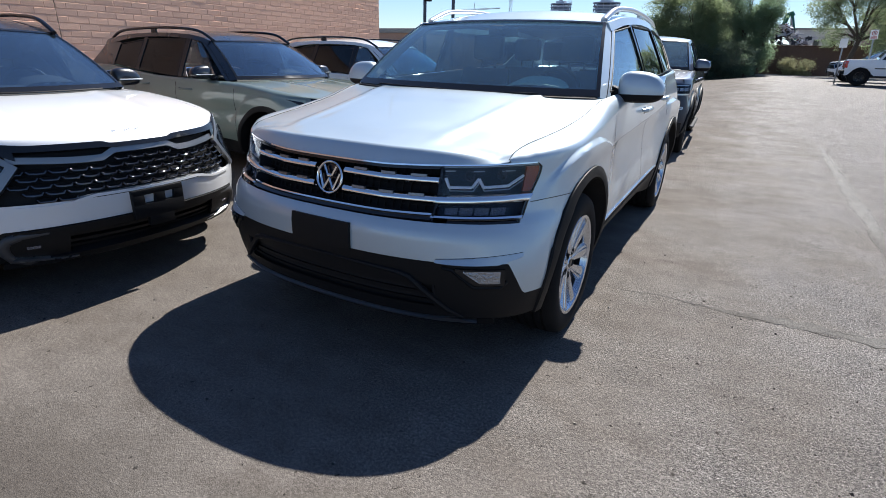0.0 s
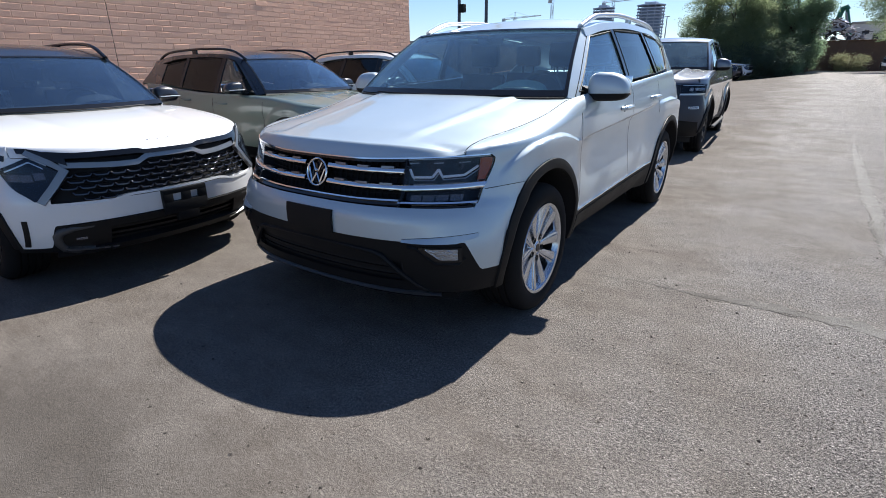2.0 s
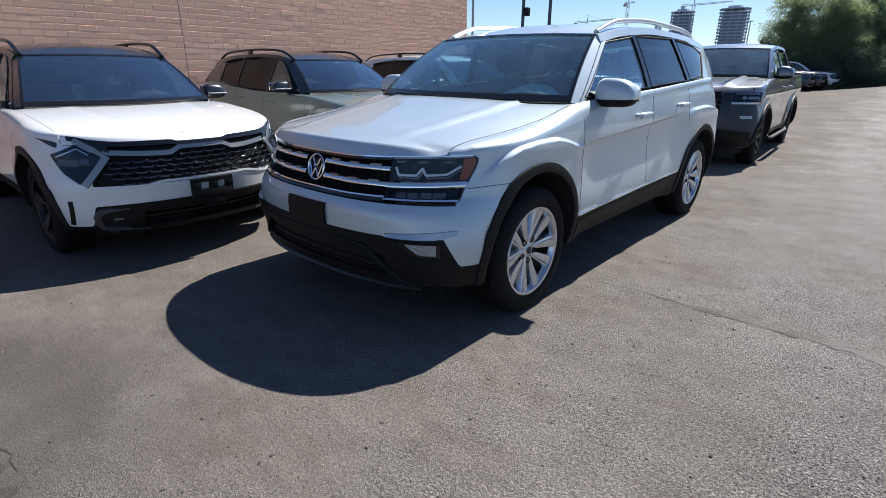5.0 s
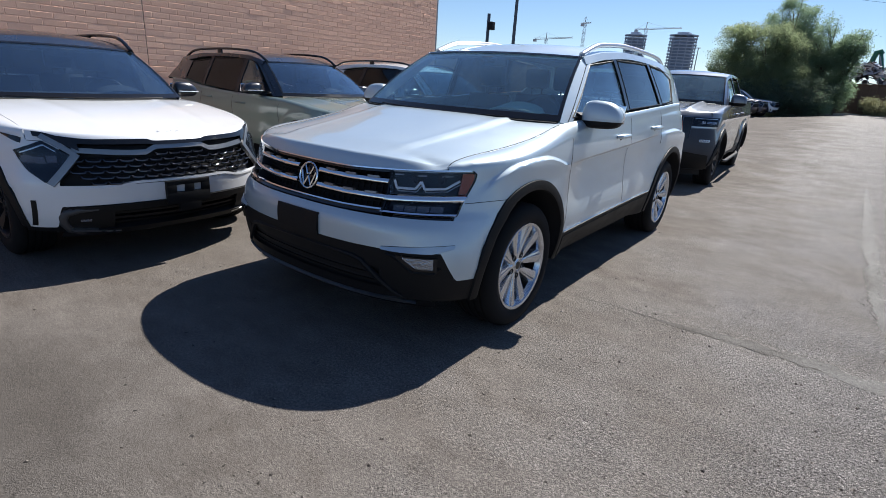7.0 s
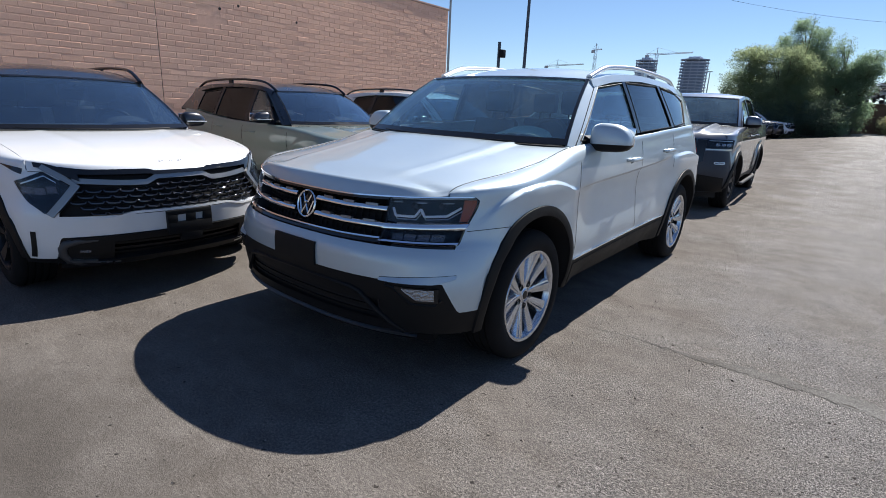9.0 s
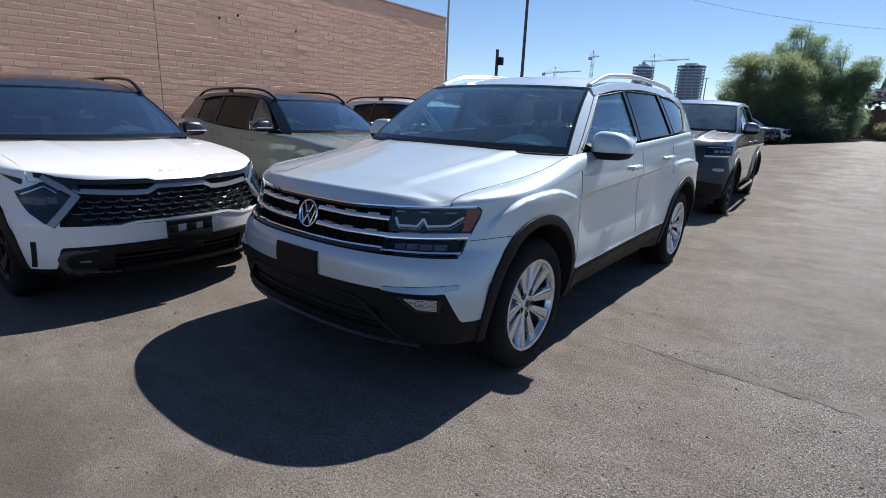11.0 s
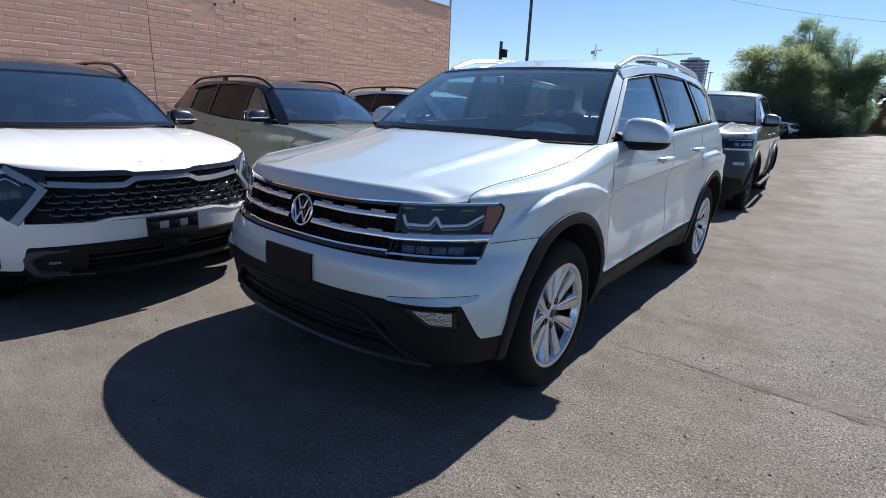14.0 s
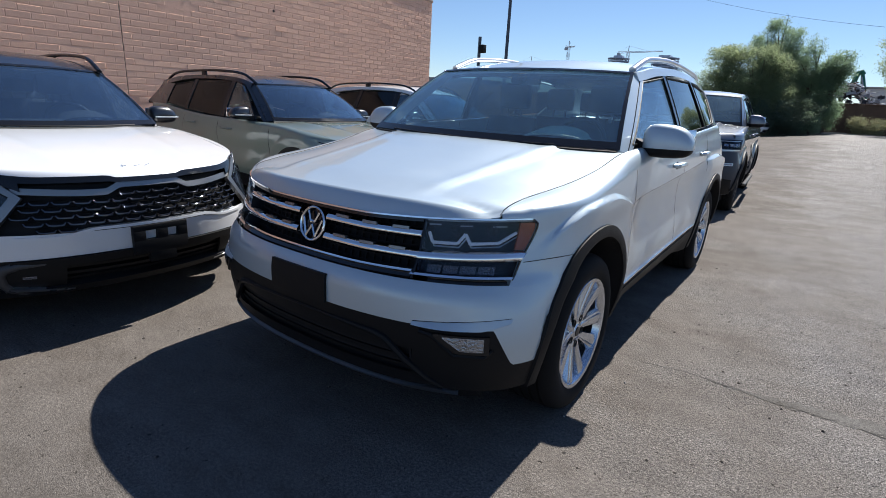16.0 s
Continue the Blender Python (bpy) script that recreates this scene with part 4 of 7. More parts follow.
# ---------------------------------------------------------------- the silver SUV
def greenhouse(car, root, frame_mat, wins, pillar, trim, screen=SCREEN, glass=TINT, tail=None):
    """Side windows, pillars, cant rail, windscreen and rear of the cabin. wins: corner sets in (y, z)."""
    for s in (1, -1):
        y0, z0 = car.screen_low[1] + 0.02, car.screen_low[2] - 0.02
        y1, z1 = car.screen_high[1] + 0.03, car.roof_z(car.screen_high[1]) - 0.0
        a = np.array([[lerp(np.array(car.screen_at(s * 1.0, v)), np.array((s * car.gx(lerp(y0, y1, v) + 0.085 - 0.02 * v, lerp(z0, z1 - 0.02, v)), lerp(y0, y1, v) + 0.085 - 0.02 * v, lerp(z0, z1 - 0.02, v))), u) for u in np.linspace(0, 1, 5)] for v in np.linspace(0, 1, 12)])
        so = Soup().slab(a if s < 0 else a[:, ::-1], 0.003, -0.03)
        so.put("pillar", frame_mat, root)
        Soup().tube([tuple(lerp(r[2], r[3], 0.6) + np.array((s * 0.0025, -0.001, 0.001))) for r in a[:-1]], 0.0035, 5).put("pillar_seam", TRIM, root)
        top = [[(s * car.gx(y, z), y, z) for z in np.linspace(car.roof_z(y) - car.rail_w(y), car.roof_z(y), 4)] for y in np.linspace(y1 - 0.04, car.roof_end, 24)]
        g = np.array(top)
        g[:, -1, 0] = [s * car.roof_x(y) for y in g[:, -1, 1]]
        Soup().slab(g if s > 0 else g[::-1], 0.002, -0.02).put("cant_rail", frame_mat, root)
        for k, w in enumerate(wins):
            Soup().slab(car.house(s, w, 10, 6), -0.006, -0.012).put("side_window", glass if k else FRONTGLASS, root).visible_shadow = False
            loop = [w[0], w[1], w[2], w[3], w[0]]
            pts = []
            for p, q in zip(loop, loop[1:]):
                for t in np.linspace(0, 1, 7)[:-1]:
                    y, z = lerp(np.array(p), np.array(q), t)
                    pts.append((s * (car.gx(y, z) - 0.002), y, z))
            Soup().tube(pts + [pts[0]], 0.0065, 6).put("window_trim", trim, root)
        for w, mat in pillar:
            Soup().slab(car.house(s, w, 6, 6), 0.001, -0.015).put("pillar", mat, root)
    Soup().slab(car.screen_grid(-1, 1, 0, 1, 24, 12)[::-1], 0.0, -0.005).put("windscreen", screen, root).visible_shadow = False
    for s0, s1, v0, v1 in ((-1, -0.975, 0, 1), (0.975, 1, 0, 1), (-0.975, 0.975, 0, 0.07), (-0.975, 0.975, 0.965, 1)):   # dark edge bands of the windscreen
        Soup().slab(car.screen_grid(s0, s1, v0, v1, 20, 12)[::-1], -0.008, -0.010).put("windscreen_band", GLOSSBLACK, root)
    hd = Soup()                                           # headliner inside
    g = np.array([[np.array(car.roof_at(s, q)) - (0, 0, 0.045) for q in np.linspace(0.02, 0.98, 10)] for s in np.linspace(-0.95, 0.95, 9)])
    hd.slab(g, 0, -0.01).put("headliner", DASH, root)
    ye = car.roof_end
    zt, zl = car.roof_z(ye), car.belt(ye)
    yl = car.tail_low if tail is None else tail
    g = np.array([[(u * lerp(car.glass_x(yl - 0.05), car.roof_x(ye), v), lerp(yl, ye, v) - 0.04 * u * u, lerp(zl - 0.02, zt + car.crown * (1 - u * u), v)) for v in np.linspace(0, 1, 8)] for u in np.linspace(-1, 1, 15)])
    Soup().slab(g, 0, -0.006).put("rear_window", glass, root).visible_shadow = False


def silver_suv(m):
    c = Car(
        W=0.995, base=2.98, hub=0.402, arch=0.458, lip=0.050, sill=0.295, sill_front=0.315, lead=0.965, blister=0.028, blister_r=0.655,
        ledge=[(-0.5, 0.020), (0.02, 0.024), (0.42, 0.018), (0.56, 0.0), (0.8, -0.026), (2.2, -0.026), (2.5, 0.0), (2.75, 0.026), (3.3, 0.028), (4.0, 0.0)],
        yF=[(0.25, -0.80), (0.32, -0.845), (0.45, -0.868), (0.62, -0.886), (0.685, -0.886), (0.72, -0.873), (0.748, -0.850), (0.768, -0.822), (0.90, -0.785), (0.97, -0.768), (1.1, -0.735)],
        LF=[(0.3, 0.50), (0.52, 0.53), (0.7, 0.66), (0.97, 0.75), (1.2, 0.8)],
        yR=[(0.25, 4.02), (0.5, 4.12), (0.8, 4.13), (1.2, 4.08), (1.4, 4.05)], LR=[(0.2, 0.6), (1.0, 0.82), (1.4, 0.97)],
        sec=[(0.2, 0.075), (0.3, 0.055), (0.45, 0.022), (0.6, 0.008), (0.72, 0.014), (0.90, 0.022), (0.985, 0.016), (1.06, 0.022), (1.2, 0.045), (1.35, 0.10)],
        paintlow=[(-0.6, 0.43), (-0.45, 0.44), (0.5, 0.485), (2.5, 0.515), (3.5, 0.50), (4.2, 0.5)],
        mid=[(-0.6, 0.752), (0.5, 0.72), (4.2, 0.76)],
        char=[(-0.47, 0.80), (-0.42, 0.856), (-0.3, 0.945), (-0.15, 1.005), (0.0, 1.028), (0.15, 1.028), (0.3, 1.005), (0.42, 0.972), (0.54, 0.955), (0.8, 0.965), (2.3, 1.035), (2.6, 1.06), (3.0, 1.075), (3.35, 1.04), (3.7, 0.95), (4.2, 0.80)],
        shoulder=[(-0.6, 0.965), (-0.45, 0.980), (-0.1, 1.028), (0.5, 1.10), (1.5, 1.20), (2.5, 1.245), (3.4, 1.28), (4.2, 1.28)],
        hood_x=[(-0.6, 0.775), (-0.45, 0.782), (-0.25, 0.81), (0.0, 0.845), (0.25, 0.868), (0.5, 0.885), (0.8, 0.91), (1.5, 0.925), (2.8, 0.912), (3.4, 0.87), (4.1, 0.72)],
        hood_z=[(-0.8, 0.969), (-0.555, 0.970), (-0.53, 0.990), (-0.49, 1.008), (-0.40, 1.027), (-0.2, 1.064), (0.2, 1.128), (0.5, 1.195), (0.8, 1.222), (1.8, 1.262), (2.6, 1.30), (3.4, 1.33), (4.2, 1.33)],
        hood_mid=[(-0.8, 1.03), (-0.6, 1.055), (-0.2, 1.115), (0.1, 1.165), (0.33, 1.204), (0.6, 1.208)],
        belt=[(0.3, 1.19), (0.8, 1.218), (1.8, 1.265), (2.6, 1.303), (3.4, 1.333), (4.2, 1.335)],
        roof_z=[(0.3, 1.60), (1.1, 1.635), (1.5, 1.69), (2.1, 1.722), (2.9, 1.71), (3.6, 1.665), (4.1, 1.61)],
        roof_x=[(0.3, 0.70), (1.1, 0.715), (2.0, 0.72), (3.2, 0.68), (4.1, 0.60)],
        hood_half=0.781, cowl_y=0.53, cowl_bow=0.20, nose_r=0.040, nose_p=1.6, plan=2.45, edge_roll=True,
        screen_low=(0.862, 0.53, 1.205), screen_high=(0.70, 1.12, 1.63), screen_bow=0.20, crown=0.055, roof_end=3.78, tail_low=4.02,
        rail_w=lambda y: 0.05 + 0.10 * step(2.9, 3.7, y),
        ridge_x=lambda y: 0.50 + 0.12 * y,
        paint_front=lambda x: 0.590 - 0.150 * min(max((x - 0.835) / 0.058, 0), 1),
    )
    root = thing("suv", m, "silver seven-seat SUV with black cladding, parked on asphalt", "car")
    c.shell(root, SILVER, CLAD, cut=lambda q, z, y: (0.752 < z < 0.962 and y < -0.40) or (q < 0.60 and 0.36 < z < 0.50))
    c.hood(root, SILVER, ridge=0.016)
    c.roof(root, SILVER)
    wins = [
        [(0.68, 1.232), (1.655, 1.272), (1.62, 1.635), (1.17, 1.582)],
        [(1.74, 1.276), (2.60, 1.312), (2.50, 1.655), (1.70, 1.645)],
        [(2.70, 1.318), (3.12, 1.345), (3.46, 1.605), (2.60, 1.655)],
    ]
    piles = [([(1.655, 1.27), (1.74, 1.274), (1.70, 1.66), (1.62, 1.65)], GLOSSBLACK), ([(2.60, 1.31), (2.70, 1.315), (2.60, 1.67), (2.50, 1.67)], GLOSSBLACK),
             ([(3.12, 1.325), (4.02, 1.335), (3.74, 1.61), (3.46, 1.61)], SILVER)]
    greenhouse(c, root, SILVER, wins, piles, TRIM, SCREEN, REARGLASS)
    for s in (1, -1):                                     # gap between hood and fender
        Soup().tube([(s * c.hood_x(y), y, c.hood_z(y) + 0.0005) for y in np.linspace(-0.54, 0.5, 40)], 0.0024, 5).put("hood_gap", TRIM, root)
    so = Soup()                                           # scuttle between hood and glass
    so.slab(np.array([[np.array(c.screen_at(s, 0.02)) + (0, dy, dz) for dy, dz in ((-0.035, -0.012), (0.0, -0.004))] for s in np.linspace(-0.99, 0.99, 30)]), 0, -0.02)
    so.put("scuttle", CLAD, root)
    # nose: dark bed behind grille and lamps
    Soup().slab(c.nose(-0.89, 0.89, 0.74, 0.975, 40, 8), -0.075, -0.085).put("grille_bed", DARK, root)
    so = Soup()
    for z0, z1 in ((0.950, 0.962), (0.752, 0.764)):
        so.slab(c.nose(-0.535, 0.535, z0, z1, 30, 3), 0.004, -0.05)
    so.put("grille_frame", GLOSSBLACK, root)
    Soup().slab(c.nose(-0.53, 0.53, 0.766, 0.774, 30, 3), 0.010, -0.02).put("grille_moulding", CHROME, root)
    Soup().slab(c.nose(-0.868, 0.868, 0.963, 0.969, 40, 3), 0.006, -0.02).put("hood_moulding", CHROME, root)
    mesh = Soup()
    for k in range(7):
        z = 0.782 + k * 0.024
        mesh.slab(c.nose(-0.53, 0.53, z, z + 0.006, 30, 2), -0.055, -0.07)
    for k in range(-13, 14):
        mesh.slab(c.nose(k * 0.04 - 0.003, k * 0.04 + 0.003, 0.776, 0.95, 2, 4), -0.058, -0.07)
    mesh.put("grille_mesh", DARK, root)
    for z0, th in ((0.891, 0.030), (0.811, 0.030)):
        for s in (1, -1):
            x0, x1 = (0.085, 0.535) if s > 0 else (-0.535, -0.085)
            f = lambda x, z0=z0: z0 + 0.012 * (1 - (abs(x) / 0.53) ** 2)
            Soup().pad(c.nose(x0, x1, f, lambda x: f(x) + th, 24, 9), 0.014, -0.035, 0.014).put("grille_bar", CHROME, root)
            for xa in (0.17, 0.31, 0.45):
                Soup().slab(c.nose(s * xa - 0.034, s * xa + 0.034, lambda x: f(x) + 0.025, lambda x: f(x) + 0.035, 4, 3), 0.005, -0.02).put("grille_tooth", DULL, root)
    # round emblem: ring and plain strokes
    yb = c.front(0, 0.87)
    face = pose(0, yb + 0.006, 0.872, -14)
    Soup().lathe([(0.012, 0.0005), (0.012, 0.070), (0.004, 0.074)], 40, "y").put("emblem_plate", GLOSSBLACK, root).matrix_basis = face
    Soup().lathe([(0.009 * math.cos(a) - 0.002, 0.072 + 0.007 * math.sin(a)) for a in np.linspace(0, 2 * math.pi, 11)[:-1]], 48, "y", closed=True).put("emblem_ring", CHROME, root).matrix_basis = face
    for a, b in (((-0.034, 0.052), (-0.012, 0.008)), ((0.034, 0.052), (0.012, 0.008)), ((-0.012, 0.008), (0.0, 0.010)), ((0.012, 0.008), (0.0, 0.010)), ((-0.058, 0.022), (-0.028, -0.054)), ((0.058, 0.022), (0.028, -0.054)), ((-0.028, -0.054), (0.0, -0.004)), ((0.028, -0.054), (0.0, -0.004))):
        Soup().tube([(a[0], -0.004, a[1]), (b[0], -0.004, b[1])], 0.0072, 6).put("emblem_stroke", CHROME, root).matrix_basis = face
    for s in (1, -1):
        def nose(x0, x1, z0, z1, nx=14, nz=5):
            g = c.nose(x0, x1, z0, z1, nx, nz) * (s, 1, 1)
            return g if s > 0 else g[::-1]
        edge = lambda z: 0.858 + 0.026 * step(0.755, 0.955, z) - 0.012 * step(0.945, 0.964, z)   # slanting outer end of the lamps

        def face(x0, z0, z1, nx=18, nz=6, x1=None, inset=0.0):
            g = np.array([[(s * x, c.front(x, z), z) for z in np.linspace(z0, z1, nz) for x in (lerp(x0, edge(z) - inset if x1 is None else x1, u),)] for u in np.linspace(0, 1, nx)])
            return g if s > 0 else g[::-1]
        bed = Soup().slab(face(0.54, 0.752, 0.964), -0.055, -0.07)
        bed.slab(nose(0.538, 0.545, 0.752, 0.964, 2, 4), 0.0, -0.07)
        lamp = bed.put("headlight", LAMPBED, root, "clear headlight with bright light line and amber corner")
        rim = [(edge(z), z) for z in np.linspace(0.757, 0.962, 16)]
        Soup().tube([(s * x, c.front(x, z) + 0.002, z) for x, z in rim + [(lerp(edge(0.962), 0.54, t), 0.9635) for t in np.linspace(0.05, 1, 10)]], 0.0045, 6).put("lamp_rim", GLOSSBLACK, lamp)
        Soup().slab(face(0.545, 0.841, 0.962), 0.004, 0.0).put("lens", LAMPGLASS, lamp).visible_shadow = False
        Soup().slab(face(0.535, 0.764, 0.811, 16, 4), 0.003, 0.0).put("lens", CLEAR, lamp).visible_shadow = False
        Soup().slab(face(0.55, 0.9565, 0.961, 18, 3, None, 0.004), 0.002, -0.012).put("lamp_brow", DULL, lamp)
        Soup().pad(face(0.525, 0.809, 0.843, 22, 9), 0.014, -0.03, 0.018).put("chrome_strip", CHROME, lamp)
        Soup().slab(face(0.53, 0.757, 0.763, 16, 2), 0.008, -0.03).put("chrome_strip", CHROME, lamp)
        pts = ((0.558, 0.913), (0.577, 0.875), (0.664, 0.873), (0.684, 0.909), (0.705, 0.873), (0.789, 0.876), (0.832, 0.914))
        for name, r, deep, drop, mat in (("light_line", 0.0065, 0.008, 0.0, GUIDE), ("light_line_edge", 0.003, 0.018, -0.017, SATIN)):
            so = Soup()
            for (xa, za), (xb, zb) in zip(pts, pts[1:]):
                so.tube([(s * x, c.front(x, z) + deep, z + drop) for x, z in ((xa, za), (xb, zb))], r, 6)
            so.put(name, mat, lamp)
        for x, z in ((0.575, 0.944), (0.685, 0.941), (0.79, 0.938)):
            Soup().slab(nose(x - 0.020, x + 0.020, z - 0.003, z + 0.002, 4, 3), -0.012, -0.03).put("lamp_step", DULL, lamp)
        for x in (0.64, 0.755):
            q = Soup().lathe([(0.03, 0.001), (0.028, 0.014), (0.0, 0.022), (-0.006, 0.024), (-0.006, 0.020)], 24, "y").put("projector", FACETDARK, lamp)
            q.location = (s * x, c.front(x, 0.92) + 0.036, 0.918)
        Soup().slab(face(0.842, 0.850, 0.951, 6, 6, None, 0.003), -0.004, -0.016).put("amber_marker", AMBER, lamp)
        for x in (0.60, 0.66, 0.72, 0.78):
            Soup().slab(nose(x - 0.026, x + 0.026, 0.776, 0.800, 4, 3), -0.03, -0.04).put("lamp_cell", FACETDARK, lamp)
        # painted corner beside the lamps, with the seam over the arch
        g = []
        for z in np.linspace(0.742, 0.976, 19):
            ya = c.front(edge(max(z, 0.757)), z)
            g.append([(s * (c.w(y, z) + 0.0004), y, z) for y in np.linspace(min(ya, -0.40), -0.366, 9)])
        g = np.array(g)
        Soup().slab(g[:, ::-1] if s > 0 else g, 0.0, -0.02).put("lamp_corner", SILVER, root)
        Soup().slab(nose(0.60, 0.85, 0.744, 0.7555, 16, 3), -0.004, -0.02).put("lamp_sill", GLOSSBLACK, root)
        g = np.array([[(s * (c.w(y, lerp(0.806, 0.822, t) + dz) + 0.0015), y, lerp(0.806, 0.822, t) + dz) for dz in (-0.0013, 0.0013)] for t in np.linspace(0, 1, 12) for y in (lerp(-0.50, -0.205, t),)])
        Soup().sheet(g if s < 0 else g[::-1]).put("shut_line", GLOSSBLACK, root)
        # lower corner: fog lamp in its dark pocket, bright crease above
        fog = Soup().slab(nose(0.668, 0.848, lambda x: 0.496 + 0.062 * min(max((0.745 - x) / 0.077, 0), 1), lambda x: 0.569, 18, 4), 0.012, -0.004).put("fog_lamp", SMOKE, root, "wedge-shaped fog lamp with faceted reflector")
        Soup().slab(nose(0.700, 0.832, lambda x: 0.509 + 0.048 * min(max((0.760 - x) / 0.060, 0), 1), 0.563, 18, 4), 0.0145, 0.010).put("lens", FACET, fog)
        # pocket round the fog lamp and the ridge beside the intake
        Soup().tube([(s * x, c.front(x, z) - 0.002, z) for x, z in ((0.615, 0.567), (0.655, 0.560), (0.738, 0.482), (0.835, 0.480), (0.860, 0.512))], 0.009, 6).put("pocket_edge", CLAD, root)
        Soup().tube([(s * x, c.front(x, z) - 0.001, z) for x, z in ((0.0, 0.535), (0.25, 0.530), (0.42, 0.520), (0.47, 0.505), (0.55, 0.43), (0.63, 0.36), (0.69, 0.322))], [0.008, 0.010, 0.014, 0.016, 0.016, 0.014, 0.008], 8).put("intake_ridge", CLAD, root)
        # raised fin over the fog lamp: flat top edge catching the sky
        g = []
        for x in np.linspace(0.585, 0.900, 18):
            t = (x - 0.585) / 0.315
            zt = 0.600 + 0.030 * t
            zb = min(0.588, zt - 0.004)
            if x > 0.83:
                zb = lerp(0.588, 0.615, (x - 0.83) / 0.070)
            g.append([(x, c.front(x, z) - o, z) for z, o in ((zt + 0.002, -0.002), (zt, 0.002), (lerp(zt, zb, 0.5), 0.010 * math.sin(math.pi * min(t + 0.12, 0.88))), (zb, 0.018 * math.sin(math.pi * min(t + 0.12, 0.88))), (zb - 0.003, -0.004))])
        g = np.array(g) * (s, 1, 1)
        g = g[:, ::-1]
        Soup().sheet(g if s > 0 else g[::-1]).put("bumper_fin", SILVER, root, "", 20)
        Soup().tube([(s * x, c.front(x, 0.603 + 0.030 * (x - 0.585) / 0.315) + 0.0005, 0.603 + 0.030 * (x - 0.585) / 0.315) for x in np.linspace(0.585, 0.895, 12)], 0.0014, 5).put("fin_groove", GLOSSBLACK, root)
        # doors: shut lines, handles, sill strip
        for y, z0, z1 in ((0.535, 0.50, 1.13), (1.69, 0.53, 1.24), (2.55, 0.96, 1.27)):
            g = [[(s * (c.w(yy, z) + 0.0012), yy, z) for yy in (y - 0.003, y + 0.003)] for z in np.linspace(z0, z1, 14)]
            Soup().sheet(np.array(g)).put("shut_line", GLOSSBLACK, root)
        for y, z in ((1.47, 1.085), (2.36, 1.118)):
            x = s * (c.w(y, z))
            h = Soup().tube([(x + s * 0.004, y - 0.125, z), (x + s * 0.030, y - 0.10, z + 0.002), (x + s * 0.036, y, z + 0.004), (x + s * 0.030, y + 0.09, z + 0.002), (x + s * 0.004, y + 0.115, z)], [0.012, 0.017, 0.018, 0.017, 0.012], 8)
            hd = h.put("door_handle", SILVER, root)
            Soup().lathe([(s * 0.004, 0.001), (s * 0.003, 0.030), (s * 0.0005, 0.034)], 20, "x", (x, y - 0.02, z - 0.012)).put("handle_recess", FACETDARK, hd)
            Soup().tube([(x + s * 0.037, y - 0.10, z - 0.006), (x + s * 0.044, y, z - 0.004), (x + s * 0.037, y + 0.09, z - 0.006)], 0.005, 6).put("chrome_strip", CHROME, hd)
        Soup().slab(c.flank(s, 0.55, 2.44, lambda y: c.clad_top(y) + 0.002, lambda y: c.clad_top(y) + 0.011, 24, 3), 0.008, -0.004).put("sill_strip", CHROME, root)
        Soup().slab(c.flank(s, 0.56, 2.42, lambda y: 0.305, lambda y: c.clad_top(y) - 0.03, 20, 4), 0.004, -0.004).put("sill_cladding", CLAD, root)
        # flared lip of the arches
        for a in c.axles:
            g = []
            for t in np.linspace(-0.20, math.pi + 0.20, 45):
                row = []
                for r, o in ((c.arch - 0.004, -0.03), (c.arch - 0.004, 0.010), (c.arch + 0.012, 0.016), (c.arch + c.lip, 0.010), (c.arch + c.lip + 0.002, -0.004)):
                    y, z = a - r * math.cos(t), max(c.hub + r * math.sin(t), 0.28)
                    row.append((s * (c.w(max(y, c.seam), max(z, 0.28)) + o), y, z))
                g.append(row)
            g = np.array(g)
            Soup().sheet(g if s < 0 else g[::-1]).put("arch_moulding", CLAD, root)
    # lower nose: intake slats, lip, plate holder
    sl = Soup().slab(c.nose(-0.80, 0.80, 0.32, 0.56, 30, 6), -0.028, -0.09)
    for s in (1, -1):                                     # ends of the intake
        g = np.array([[(s * 0.575, c.front(0.575, z) + d, z) for z in np.linspace(0.33, 0.54, 5)] for d in (0.002, 0.12)])
        sl.slab(g, 0.006, -0.006)
    sl.put("intake_bed", DARK, root)
    for z in (0.375, 0.415, 0.455):
        Soup().slab(c.nose(-0.6, 0.6, z, z + 0.014, 24, 3), -0.02, -0.06).put("intake_slat", CLAD, root)
    Soup().slab(c.nose(-0.74, 0.74, lambda x: 0.300, lambda x: 0.309 + 0.012 * step(0.5, 0.66, abs(x)) - 0.02 * step(0.66, 0.74, abs(x)), 44, 3), 0.013, -0.05).put("skid_lip", DULL, root)
    Soup().slab(c.nose(-0.80, 0.80, 0.255, 0.298, 36, 3), -0.01, -0.10).put("air_dam", CLAD, root)
    so = Soup().slab(c.nose(-0.155, 0.185, 0.586, 0.708, 14, 4), 0.014, -0.02)
    so.put("plate_holder", CLAD, root, "empty black number plate holder")
    wells(c, root)
    for s in (1, -1):
        for a in c.axles:
            wheel(root, s * 0.972, a, 0.378, 0.382, 0.270, 0.25, 5, ALLOY, True, cap=ALLOY, turn=-0.26 if s > 0 else 0.26)
    mirrors(c, root, 0.80, 1.262, 1.037, SILVER, CLAD, (0.262, 0.15, 0.18))
    for s in (1, -1):
        Soup().slab(c.flank(s, 3.52, 3.86, 1.05, 1.20, 10, 4), 0.006, -0.004).put("tail_light", REDLENS, root)
    rails(c, root, SATIN, 1.18, 3.42, 0.045, 0.042, 0.023)
    seats(root, (1.25, 2.15, 3.0), z=0.68)
    cockpit(c, root, 0.38, DASHSHEEN)
    wipers(c, root)
